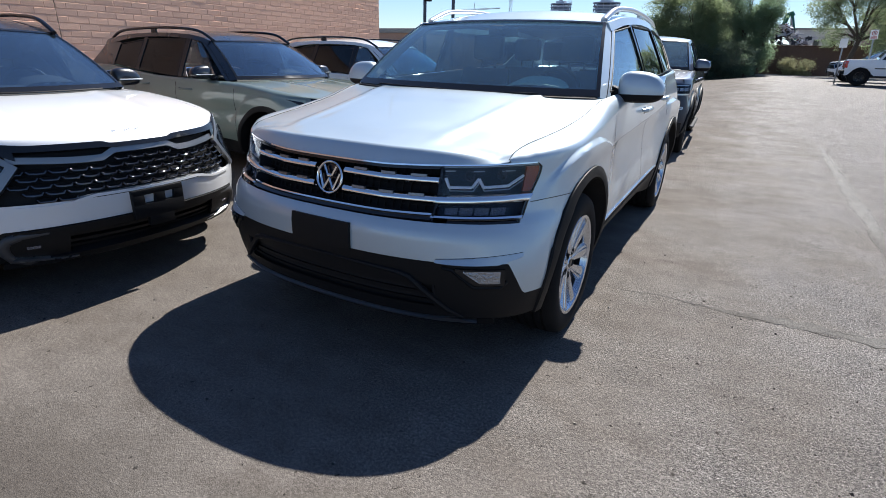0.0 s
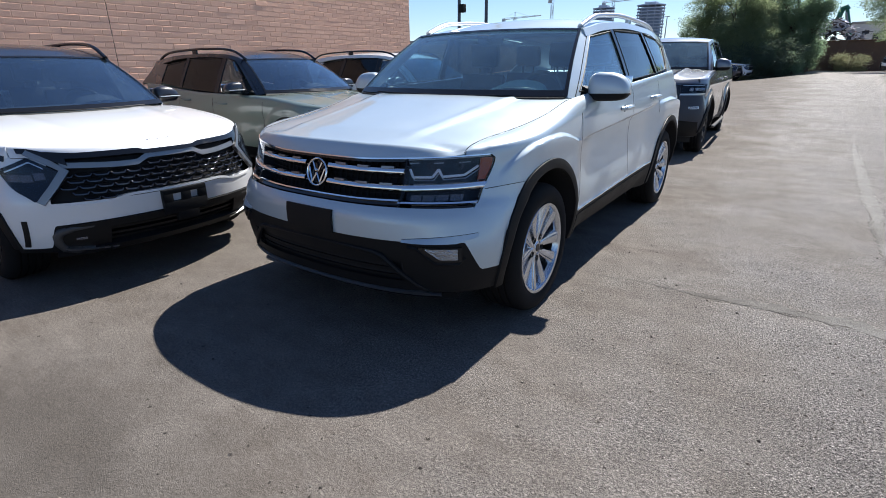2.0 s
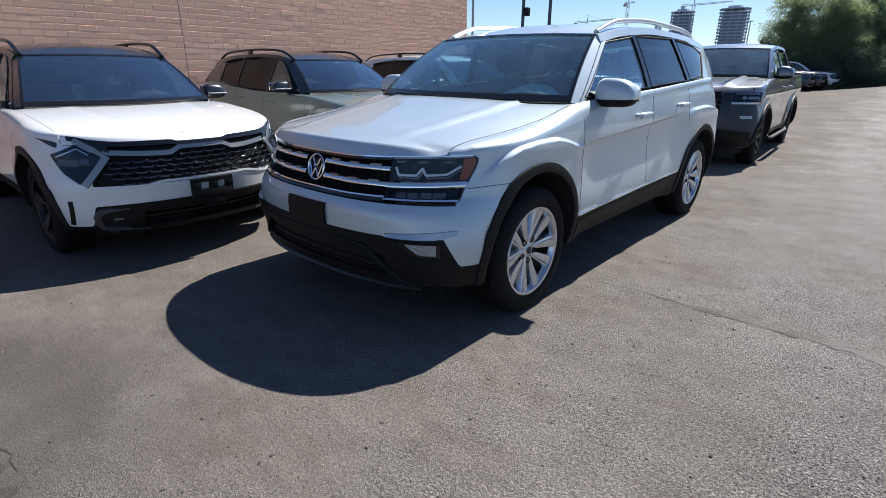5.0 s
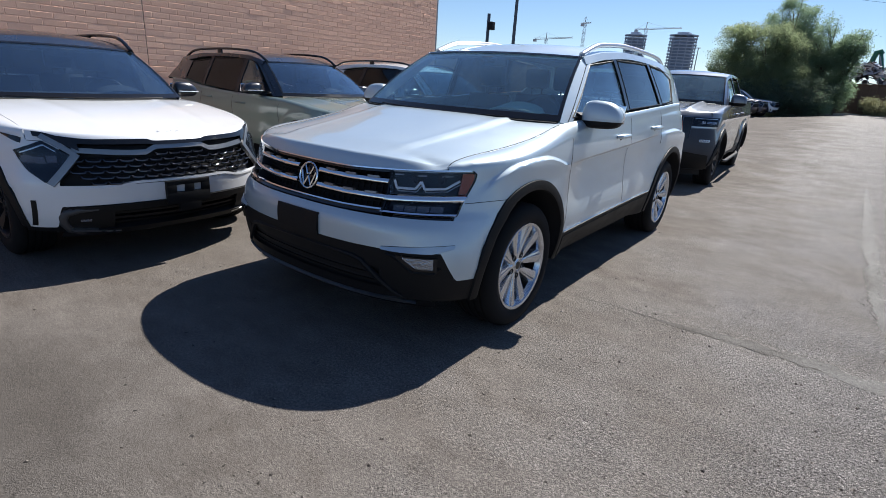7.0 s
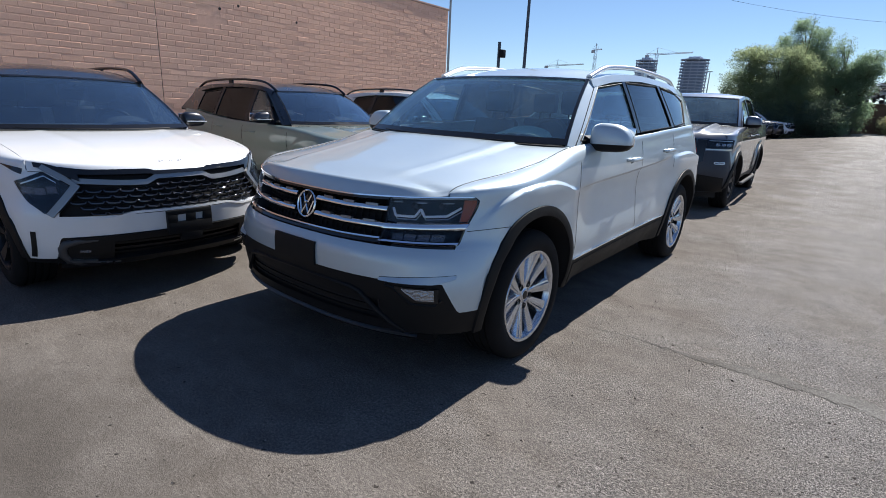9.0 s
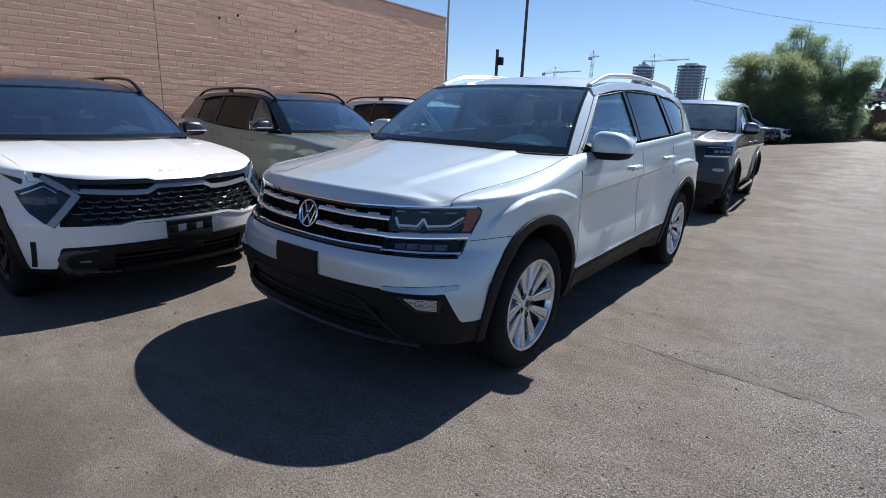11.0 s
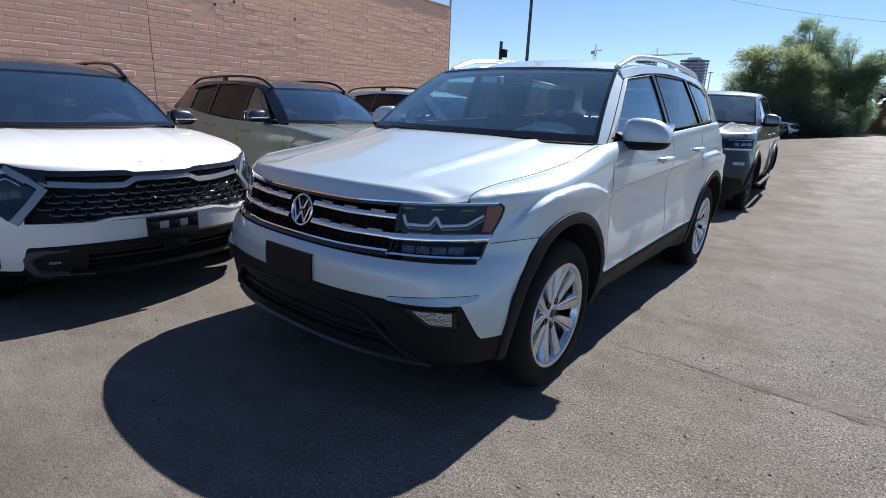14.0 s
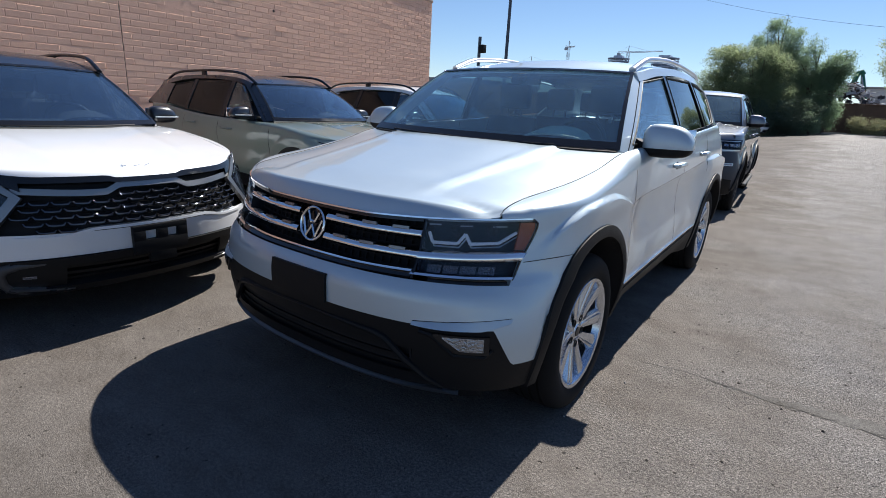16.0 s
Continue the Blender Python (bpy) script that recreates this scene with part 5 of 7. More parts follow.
    for ob in root.children_recursive:                    # lamps and hood lip sweep upwards to the corners
        if ob.name.split(".")[0] in ("wheel", "tyre", "spoke"):
            continue
        ox, oy, oz = ob.location
        for v in ob.data.vertices:
            x, y, z = abs(v.co.x + ox), v.co.y + oy, v.co.z + oz
            if y < 0.1 and 0.74 < z < 1.12 and x > 0.3:
                outer = min((x - 0.30) / 0.55, 1.0)
                v.co.z += 0.026 * outer * (0.35 + 0.65 * step(0.76, 0.82, z)) * step(0.745, 0.758, z) * step(1.12, 1.0, z) * step(0.05, -0.40, y)
    return root


suv = silver_suv(pose(-1.485, 2.904, 0))


# ---------------------------------------------------------------- the crossovers along the wall
def crossover(m, label, paint_mat, roof_mat, rail_mat, wheel_mat, glass, group):
    c = Car(
        W=0.932, base=2.755, hub=0.36, arch=0.43, lip=0.055, sill=0.27, sill_front=0.275, lead=0.885, blister=0.012, blister_r=0.60,
        yF=[(0.2, -0.78), (0.27, -0.82), (0.35, -0.87), (0.5, -0.91), (0.62, -0.93), (0.75, -0.90), (0.885, -0.86), (1.0, -0.80)],
        LF=[(0.3, 0.50), (0.6, 0.62), (0.9, 0.75)],
        yR=[(0.25, 3.62), (0.5, 3.72), (0.8, 3.73), (1.2, 3.64), (1.4, 3.55)], LR=[(0.2, 0.4), (1.4, 0.5)],
        sec=[(0.2, 0.07), (0.3, 0.05), (0.45, 0.02), (0.6, 0.006), (0.74, 0.02), (0.86, 0.004), (0.94, 0.008), (1.1, 0.06), (1.25, 0.12)],
        paintlow=[(-0.6, 0.285), (-0.4, 0.30), (0.45, 0.42), (2.3, 0.46), (3.3, 0.45), (3.8, 0.5)],
        mid=[(-0.6, 0.60), (0.5, 0.66), (3.8, 0.72)], char=[(-0.6, 0.84), (0.5, 0.88), (2.3, 0.92), (3.8, 0.94)],
        shoulder=[(-0.6, 0.885), (-0.3, 0.93), (0.2, 0.985), (0.6, 1.01), (1.5, 1.03), (2.4, 1.07), (3.0, 1.12), (3.8, 1.13)],
        hood_x=[(-0.6, 0.79), (-0.3, 0.805), (0.1, 0.82), (0.5, 0.83), (0.8, 0.85), (1.5, 0.86), (2.6, 0.845), (3.6, 0.78)],
        hood_z=[(-0.9, 0.895), (-0.6, 0.935), (-0.3, 0.985), (0.1, 1.035), (0.5, 1.065), (0.9, 1.07), (1.8, 1.085), (2.5, 1.13), (3.1, 1.18), (3.8, 1.18)],
        hood_mid=[(-0.9, 0.91), (-0.7, 0.945), (-0.3, 1.01), (0.1, 1.055), (0.6, 1.09)],
        belt=[(0.3, 1.06), (0.9, 1.072), (1.8, 1.088), (2.5, 1.133), (3.1, 1.183), (3.8, 1.185)],
        roof_z=[(0.3, 1.45), (1.12, 1.485), (1.32, 1.538), (1.6, 1.570), (2.0, 1.582), (2.7, 1.565), (3.4, 1.49)],
        roof_x=[(0.3, 0.615), (1.15, 0.63), (2.0, 0.66), (2.8, 0.645), (3.5, 0.60)],
        hood_half=0.80, cowl_y=0.60, cowl_bow=0.22, nose_r=0.05, nose_p=2.2,
        screen_low=(0.775, 0.60, 1.085), screen_high=(0.605, 1.19, 1.492), screen_bow=0.22, crown=0.05, roof_end=3.35, tail_low=3.6,
        rail_w=lambda y: 0.045 + 0.03 * step(2.4, 3.2, y), ridge_x=lambda y: 0.42 + 0.1 * y,
        paint_front=lambda x: 0.478 - 0.01 * (x / 0.6) ** 2 - 0.15 * step(0.70, 0.76, x),
    )
    root = thing("crossover", m, label, "car", group)
    c.shell(root, paint_mat, CLAD, cut=lambda q, z, y: (0.60 < z < 0.882 and q < 0.80) or (z < 0.44 and q < 0.76))
    c.hood(root, paint_mat, ridge=0.006)
    c.roof(root, roof_mat)
    wins = [
        [(0.86, 1.082), (1.50, 1.088), (1.47, 1.515), (1.30, 1.475)],
        [(1.58, 1.09), (2.38, 1.135), (2.30, 1.51), (1.55, 1.52)],
        [(2.46, 1.145), (2.95, 1.20), (2.90, 1.44), (2.38, 1.50)],
    ]
    piles = [([(1.50, 1.08), (1.58, 1.082), (1.55, 1.54), (1.47, 1.53)], GLOSSBLACK), ([(2.38, 1.128), (2.46, 1.138), (2.38, 1.53), (2.30, 1.53)], GLOSSBLACK), ([(2.95, 1.18), (3.58, 1.185), (3.3, 1.45), (2.90, 1.46)], roof_mat)]
    greenhouse(c, root, roof_mat, wins, piles, GLOSSBLACK, DARKSCREEN, glass)
    # nose: dark bed, honeycomb grille, silver bar, lamps
    Soup().slab(c.nose(-0.74, 0.74, 0.58, 0.90, 40, 8), -0.04, -0.07).put("grille_bed", DARK, root)
    low = lambda x: 0.592 + 0.034 * (1 - step(0.30, 0.50, abs(x)))
    top = lambda x: 0.888 + 0.014 * min(max((abs(x) - 0.17) / 0.04, 0), 1) + 0.03 * step(0.5, 0.8, abs(x))
    Soup().slab(c.nose(-0.66, 0.66, lambda x: lerp(top(x), 0.885, 0.6) - 0.022, top, 50, 4), 0.012, -0.05).put("grille_crown", GLOSSBLACK, root)
    bar = lambda x: 0.800 + 0.036 * (1 - min(max((abs(x) - 0.16) / 0.07, 0), 1)) + 0.02 * step(0.3, 0.7, abs(x))
    Soup().slab(c.nose(-0.62, 0.62, bar, lambda x: bar(x) + 0.034, 61, 4), 0.002, -0.03).put("grille_bar", DULL, root)
    for row in range(6):                                 # honeycomb: staggered open cells
        for k in range(-8, 9):
            x, z = k * 0.088 + (row % 2) * 0.044, 0.622 + row * 0.036
            if abs(x) > 0.58 + 0.02 * row or z > bar(x) - 0.026 or z < low(x) + 0.018:
                continue
            pts = [(x + a * 0.040, z + b * 0.014) for a, b in ((-1, 0), (-0.6, 1), (0.6, 1), (1, 0), (0.6, -1), (-0.6, -1), (-1, 0))]
            cell = Soup().tube([(px, c.front(px, pz) + 0.026, pz) for px, pz in pts], 0.0030, 5, False).put("grille_cell", TRIM, root)
            cup = [(x + a * 0.040, z + b * 0.014) for a, b in ((-1.0, 0.75), (-0.74, -0.30), (0.0, -0.42), (0.74, -0.30), (1.0, 0.75))]
            Soup().tube([(px, c.front(px, pz) - 0.002, pz) for px, pz in cup], [0.0040, 0.0065, 0.0065, 0.0065, 0.0040], 8).put("cell_lip", PIANO, cell)
    Soup().slab(c.nose(-0.66, 0.66, lambda x: low(x) - 0.012, lambda x: low(x) + 0.004, 40, 3), 0.006, -0.06).put("grille_lip", paint_mat, root)
    for s in (1, -1):
        def nose(x0, x1, z0, z1, nx=14, nz=6):
            g = c.nose(x0, x1, z0, z1, nx, nz) * (s, 1, 1)
            return g if s > 0 else g[::-1]
        zu = lambda x: float(np.interp(x, (0.628, 0.737, 0.855), (0.794, 0.888, 0.824)))
        zl = lambda x: float(np.interp(x, (0.628, 0.774, 0.829, 0.855), (0.788, 0.622, 0.695, 0.816)))
        shell = nose(0.628, 0.855, zl, zu, 30, 8)
        lamp = Soup().slab(shell, 0.012, -0.02).put("headlight", LAMPSHELL, root, "dark arrow-shaped headlight with a silver outline")
        Soup().slab(nose(0.69, 0.835, lambda x: zu(x) - 0.030, lambda x: zu(x) - 0.022, 14, 3), 0.0135, 0.0).put("light_line", SATIN, lamp)
        for x, z in ((0.715, 0.775), (0.765, 0.765), (0.812, 0.77)):
            Soup().slab(nose(x - 0.022, x + 0.022, z - 0.022, z + 0.022, 4, 4), 0.014, 0.0).put("lamp_cell", FACETDARK, lamp)
        Soup().slab(shell, 0.020, 0.0165).put("lens", CLEAR, lamp).visible_shadow = False
        line = [(0.735, 0.918), (0.660, 0.855), (0.606, 0.800), (0.682, 0.70), (0.756, 0.612)]
        g = []
        for k, (xa, za) in enumerate(line):               # flat light guide, folded at its point
            (xp, zp), (xn, zn) = line[max(k - 1, 0)], line[min(k + 1, 4)]
            tx, tz = xn - xp, zn - zp
            n = math.hypot(tx, tz)
            wide = 0.017 if k != 2 else 0.022
            g.append([(s * (xa + tz / n * o), c.front(xa + tz / n * o, za - tx / n * o), za - tx / n * o) for o in np.linspace(-wide, wide, 4)])
        g = np.array(g)
        Soup().slab(g if s < 0 else g[::-1], 0.018, -0.01).put("light_frame", DULL, lamp)
        Soup().slab(nose(0.585, 0.765, lambda x: float(np.interp(x, (0.585, 0.72, 0.82), (0.83, 0.905, 0.925))), lambda x: float(np.interp(x, (0.585, 0.657, 0.72, 0.82), (0.90, 0.915, 0.938, 0.95))), 24, 4), 0.012, -0.02).put("lamp_brow", GLOSSBLACK, lamp)
        g = c.flank(s, -0.462, -0.29, lambda y: c.shoulder(y) - 0.006 - 0.032 * step(-0.28, -0.47, y), lambda y: c.shoulder(y) - 0.003, 10, 3)
        Soup().slab(g, 0.006, -0.01).put("brow_wing", GLOSSBLACK, lamp)
        # air slot, lower corner frame
        Soup().slab(nose(0.832, 0.852, 0.325, 0.505, 4, 8), 0.004, -0.02).put("air_slot", CLAD, root)
        ring = [(0.30, 0.447), (0.55, 0.442), (0.655, 0.436), (0.705, 0.418), (0.722, 0.385), (0.716, 0.340), (0.69, 0.300), (0.63, 0.276), (0.45, 0.262), (0.20, 0.258)]
        Soup().tube([(s * x, c.front(x, z) + 0.004, z) for x, z in ring], [0.012, 0.017, 0.023, 0.027, 0.029, 0.029, 0.028, 0.025, 0.020, 0.014], 10).put("skid_corner", GREYCLAD, root)
        Soup().slab(nose(0.42, 0.70, lambda x: 0.272 + 0.02 * step(0.42, 0.7, x), lambda x: 0.280 + 0.03 * step(0.42, 0.7, x), 12, 3), 0.022, -0.02).put("skid_trim", SATIN, root)
        Soup().slab(nose(0.55, 0.66, 0.29, 0.41, 8, 5), -0.03, -0.045).put("fog_pocket", GLOSSBLACK, root)
        Soup().slab(nose(0.46, 0.705, lambda x: 0.288 + 0.03 * step(0.6, 0.705, x), lambda x: 0.430 - 0.02 * step(0.62, 0.705, x), 14, 6), 0.0025, -0.01).put("intake_corner", CLAD, root)
        Soup().slab(nose(0.585, 0.64, 0.355, 0.372, 5, 3), 0.006, -0.01).put("fog_lamp", FACETDARK, root)
        for y, z0, z1 in ((0.50, 0.45, 1.0), (1.54, 0.47, 1.05), (2.35, 0.9, 1.1)):
            g = [[(s * (c.w(yy, z) + 0.0012), yy, z) for yy in (y - 0.003, y + 0.003)] for z in np.linspace(z0, z1, 12)]
            Soup().sheet(np.array(g)).put("shut_line", GLOSSBLACK, root)
        for y, z in ((1.34, 0.955), (2.18, 0.985)):
            x = s * c.w(y, z)
            Soup().tube([(x, y - 0.12, z), (x + s * 0.028, y - 0.09, z), (x + s * 0.032, y, z), (x + s * 0.028, y + 0.09, z), (x, y + 0.11, z)], 0.012, 8).put("door_handle", paint_mat, root)
        for a in c.axles:
            g = []
            for t in np.linspace(-0.12, math.pi + 0.12, 33):
                row = []
                for r, o in ((c.arch - 0.004, -0.03), (c.arch - 0.004, 0.010), (c.arch + 0.012, 0.016), (c.arch + c.lip, 0.009), (c.arch + c.lip + 0.002, -0.004)):
                    y, z = a - r * math.cos(t), max(c.hub + r * math.sin(t), 0.28)
                    row.append((s * (c.w(max(y, c.seam), max(z, 0.28)) + o), y, z))
                g.append(row)
            g = np.array(g)
            Soup().sheet(g if s < 0 else g[::-1]).put("arch_moulding", CLAD, root)
    Soup().slab(c.nose(-0.68, 0.68, 0.27, 0.45, 30, 5), -0.07, -0.08).put("intake_bed", DARK, root)
    for z in (0.305, 0.345, 0.385):
        Soup().slab(c.nose(-0.62, 0.62, z, z + 0.018, 30, 3), -0.025, -0.06).put("intake_slat", CLAD, root)
    Soup().slab(c.nose(-0.72, 0.72, lambda x: 0.245 + 0.02 * (1 - (x / 0.7) ** 2), lambda x: 0.285 + 0.02 * (1 - (x / 0.7) ** 2), 40, 4), 0.018, -0.05).put("skid_plate", CLAD, root)
    Soup().slab(c.nose(-0.68, 0.68, lambda x: 0.428 - 0.008 * (x / 0.6) ** 2, lambda x: 0.475 - 0.012 * (x / 0.6) ** 2, 40, 3), 0.012, -0.03).put("skid_frame", CLAD, root)
    y0 = c.yF(0.55) - 0.018
    hold = Soup()
    hold.box(-0.155, 0.165, y0 - 0.012, y0 + 0.02, 0.440, 0.525, 0.005).box(-0.155, 0.165, y0 - 0.012, y0 + 0.02, 0.578, 0.612, 0.005)
    for x0, x1 in ((-0.155, -0.085), (-0.020, 0.045), (0.105, 0.165)):
        hold.box(x0, x1, y0 - 0.012, y0 + 0.02, 0.520, 0.582, 0.004)
    hold.box(-0.07, 0.09, y0 - 0.01, y0 + 0.03, 0.38, 0.48, 0.006)
    hold.put("plate_holder", CLAD, root, "empty black plate holder with two square openings")
    Soup().slab(c.nose(-0.14, 0.15, 0.50, 0.59, 8, 4), 0.010, -0.01).put("plate_backing", paint_mat, root)
    lg = Soup()                                          # badge on the hood: plain strokes
    for xa, xb, up in ((-0.085, -0.085, 1), (-0.085, -0.045, 0), (-0.02, 0.02, 1), (0.045, 0.085, 0)):
        lg.tube([(xa, -0.755, 0.944 if not up else 0.940), (xb + 0.012 * up, -0.725, 0.951)], 0.0028, 5)
    lg.put("hood_badge", WHITEPLASTIC, root)
    wells(c, root)
    for s in (1, -1):
        for a in c.axles:
            wheel(root, s * 0.905, a, 0.362, 0.365, 0.235, 0.235, 5, wheel_mat, False, cap=wheel_mat)
    mirrors(c, root, 0.92, 1.155, 0.995, BLACK, BLACK, (0.24, 0.14, 0.15), WHITEPLASTIC)
    rails(c, root, rail_mat, 1.15, 3.25, 0.03, 0.05, 0.02)
    seats(root, (1.2, 2.1), z=0.58)
    cockpit(c, root, 0.36)
    wipers(c, root)
    return root


crossover(pose(-3.86, 2.14, 0, 0, 0, 90), "white crossover with black roof and honeycomb grille, nose out", WHITE, BLACK, GLOSSBLACK, DARKALLOY, TINT, "crossovers parked along the brick wall")
crossover(pose(-4.38, 5.27, 0, 0, 0, 90), "sage green crossover with black roof and rails, parked by the wall", SAGE, BLACK, GLOSSBLACK, DARKALLOY, TINT, "crossovers parked along the brick wall")
crossover(pose(-4.05, 8.05, 0, 0, 0, 90), "white crossover with white roof and dark windows, beside the green one", WHITE, WHITE, GLOSSBLACK, DARKALLOY, TINT, "crossovers parked along the brick wall")


# ---------------------------------------------------------------- the pickup behind the SUV
def pickup(m, label):
    c = Car(
        W=0.925, base=3.2, hub=0.39, arch=0.47, lip=0.06, sill=0.34, sill_front=0.30, lead=1.10, blister=0.02, blister_r=0.60,
        yF=[(0.3, -0.80), (0.4, -0.86), (0.6, -0.90), (0.8, -0.89), (1.0, -0.86), (1.2, -0.80)], LF=[(0.3, 0.45), (0.7, 0.50), (1.1, 0.60)],
        yR=[(0.3, 4.32), (1.4, 4.38)], LR=[(0.3, 0.12), (1.4, 0.12)],
        sec=[(0.3, 0.06), (0.5, 0.01), (0.7, 0.0), (0.9, 0.015), (1.02, 0.0), (1.2, 0.03), (1.4, 0.06)],
        paintlow=[(-0.6, 0.50), (0.5, 0.46), (4.4, 0.46)], mid=[(-0.6, 0.96), (0.0, 0.80), (4.4, 0.76)], char=[(-0.6, 1.0), (0.5, 1.02), (4.4, 1.06)],
        shoulder=[(-0.6, 1.10), (0.0, 1.16), (0.5, 1.21), (1.0, 1.24), (2.6, 1.26), (4.4, 1.28)],
        hood_x=[(-0.6, 0.78), (0.0, 0.80), (0.5, 0.82), (1.0, 0.86), (2.6, 0.87), (4.4, 0.86)],
        hood_z=[(-0.8, 1.13), (-0.4, 1.18), (0.2, 1.24), (0.6, 1.27), (1.0, 1.28), (2.6, 1.30), (4.4, 1.32)],
        hood_mid=[(-0.9, 1.14), (-0.5, 1.21), (0.2, 1.27), (0.7, 1.30)],
        belt=[(0.3, 1.25), (1.0, 1.283), (2.6, 1.303), (4.4, 1.32)],
        roof_z=[(0.3, 1.68), (1.2, 1.735), (1.8, 1.80), (2.6, 1.785)], roof_x=[(0.3, 0.64), (1.2, 0.65), (2.6, 0.66)],
        hood_half=0.80, cowl_y=0.62, cowl_bow=0.16, nose_r=0.10, nose_p=2.0,
        screen_low=(0.775, 0.64, 1.285), screen_high=(0.645, 1.20, 1.735), screen_bow=0.16, crown=0.05, roof_end=2.62, tail_low=2.72,
        rail_w=lambda y: 0.05, ridge_x=lambda y: 0.45, paint_front=lambda x: 0.925,
    )
    root = thing("pickup_truck", m, label, "truck")
    c.shell(root, SLATE, SHADEDNAVY, cut=lambda q, z, y: 0.80 < z < 1.095 and q < 0.52)
    c.hood(root, SLATE, ridge=0.035)
    c.roof(root, SLATE)
    wins = [[(0.86, 1.295), (1.66, 1.305), (1.63, 1.70), (1.28, 1.69)], [(1.74, 1.305), (2.5, 1.31), (2.46, 1.69), (1.72, 1.70)]]
    piles = [([(1.66, 1.28), (1.74, 1.28), (1.72, 1.74), (1.63, 1.74)], GLOSSBLACK), ([(2.5, 1.29), (2.72, 1.30), (2.62, 1.74), (2.46, 1.73)], SLATE)]
    greenhouse(c, root, SLATE, wins, piles, GLOSSBLACK, VEILEDSCREEN, TINT)
    Soup().slab(c.nose(-0.48, 0.48, 0.79, 1.11, 20, 6), -0.05, -0.06).put("grille_bed", DARK, root)
    for z in (0.84, 0.91, 0.98, 1.05):
        Soup().slab(c.nose(-0.46, 0.46, z, z + 0.02, 20, 3), 0.0, -0.03).put("grille_bar", GLOSSBLACK, root)
    for s in (1, -1):
        def nose(x0, x1, z0, z1, nx=10, nz=5):
            g = c.nose(x0, x1, z0, z1, nx, nz) * (s, 1, 1)
            return g if s > 0 else g[::-1]
        lamp = Soup().slab(nose(0.575, 0.895, 0.96, 1.09), 0.004, -0.02).put("headlight", LAMPBED, root)
        Soup().slab(nose(0.585, 0.885, 0.965, 1.085), 0.010, 0.006).put("lens", CLEAR, lamp).visible_shadow = False
        for x in (0.72, 0.79, 0.85):
            Soup().slab(nose(x - 0.028, x + 0.024, 0.998, 1.035, 4, 4), 0.005, -0.01).put("lamp_cell", FACET, lamp)
        Soup().slab(nose(0.60, 0.87, 1.066, 1.074, 10, 3), 0.011, -0.01).put("light_line", SATIN, lamp)
        Soup().slab(nose(0.58, 0.885, 0.938, 0.953, 10, 3), 0.008, -0.01).put("chrome_strip", SATIN, lamp)
        fog = Soup().slab(nose(0.715, 0.845, lambda x: 0.728 + 0.012 * step(0.74, 0.715, x), 0.766, 10, 4), 0.008, -0.02).put("fog_lamp", SATIN, root)
        Soup().slab(nose(0.728, 0.834, 0.735, 0.759, 8, 3), 0.012, 0.0).put("fog_lens", FACET, fog)
        Soup().slab(nose(0.45, 0.572, lambda x: 0.68 + 0.8 * (x - 0.45), 1.085, 8, 6), 0.006, -0.03).put("grille_surround", GLOSSBLACK, root)
        for a in c.axles:
            g = []
            for t in np.linspace(-0.05, math.pi + 0.05, 31):
                row = []
                for r, o in ((c.arch - 0.004, -0.03), (c.arch - 0.004, 0.02), (c.arch + 0.02, 0.026), (c.arch + c.lip, 0.015), (c.arch + c.lip + 0.002, -0.004)):
                    y, z = a - r * math.cos(t), c.hub + r * math.sin(t)
                    row.append((s * (c.w(max(y, c.seam), max(z, 0.3)) + o), y, z))
                g.append(row)
            g = np.array(g)
            Soup().sheet(g if s < 0 else g[::-1]).put("arch_moulding", CLAD, root)
        for y in (0.56, 1.70, 2.68):
            g = [[(s * (c.w(yy, z) + 0.0012), yy, z) for yy in (y - 0.004, y + 0.004)] for z in np.linspace(0.48, 1.25, 12)]
            Soup().sheet(np.array(g)).put("shut_line", GLOSSBLACK, root)
        for y in (1.5, 2.4):
            x = s * c.w(y, 1.12)
            Soup().tube([(x, y - 0.12, 1.12), (x + s * 0.03, y - 0.09, 1.12), (x + s * 0.03, y + 0.09, 1.12), (x, y + 0.11, 1.12)], 0.014, 8).put("door_handle", SLATE, root)
        Soup().tube([(s * 0.93, 0.62, 0.36), (s * 0.97, 0.75, 0.34), (s * 0.97, 2.45, 0.34), (s * 0.93, 2.58, 0.36)], 0.035, 10, True, 0.7).put("side_step", CLAD, root)
    Soup().slab(c.nose(-0.80, 0.80, 0.21, 0.42, 30, 4), -0.03, -0.12).put("air_dam", CLAD, root)
    Soup().slab(c.nose(-0.86, 0.86, lambda x: 0.31, lambda x: 0.60 - 0.06 * (x / 0.8) ** 2, 36, 5), 0.006, -0.03).put("lower_bumper", CLAD, root)
    Soup().box(-0.80, 0.80, 2.78, 4.25, 0.75, 0.82).box(-0.84, -0.78, 2.78, 4.3, 0.78, 1.30).box(0.78, 0.84, 2.78, 4.3, 0.78, 1.30).box(-0.8, 0.8, 2.74, 2.80, 0.6, 1.30).put("cargo_bed", CLAD, root)
    wells(c, root)
    for s in (1, -1):
        for a in c.axles:
            wheel(root, s * 0.905, a, 0.388, 0.392, 0.225, 0.24, 6, DARKALLOY, False, cap=DARKALLOY)
    mirrors(c, root, 0.98, 1.36, 0.96, SLATE, CLAD, (0.25, 0.16, 0.20))
    seats(root, (1.25, 2.05), z=0.80)
    cockpit(c, root, 0.38)
    return root


pickup(pose(-1.60, 9.7, 0, 0, 0, 2.4), "dark gunmetal pickup truck parked close behind the silver SUV")


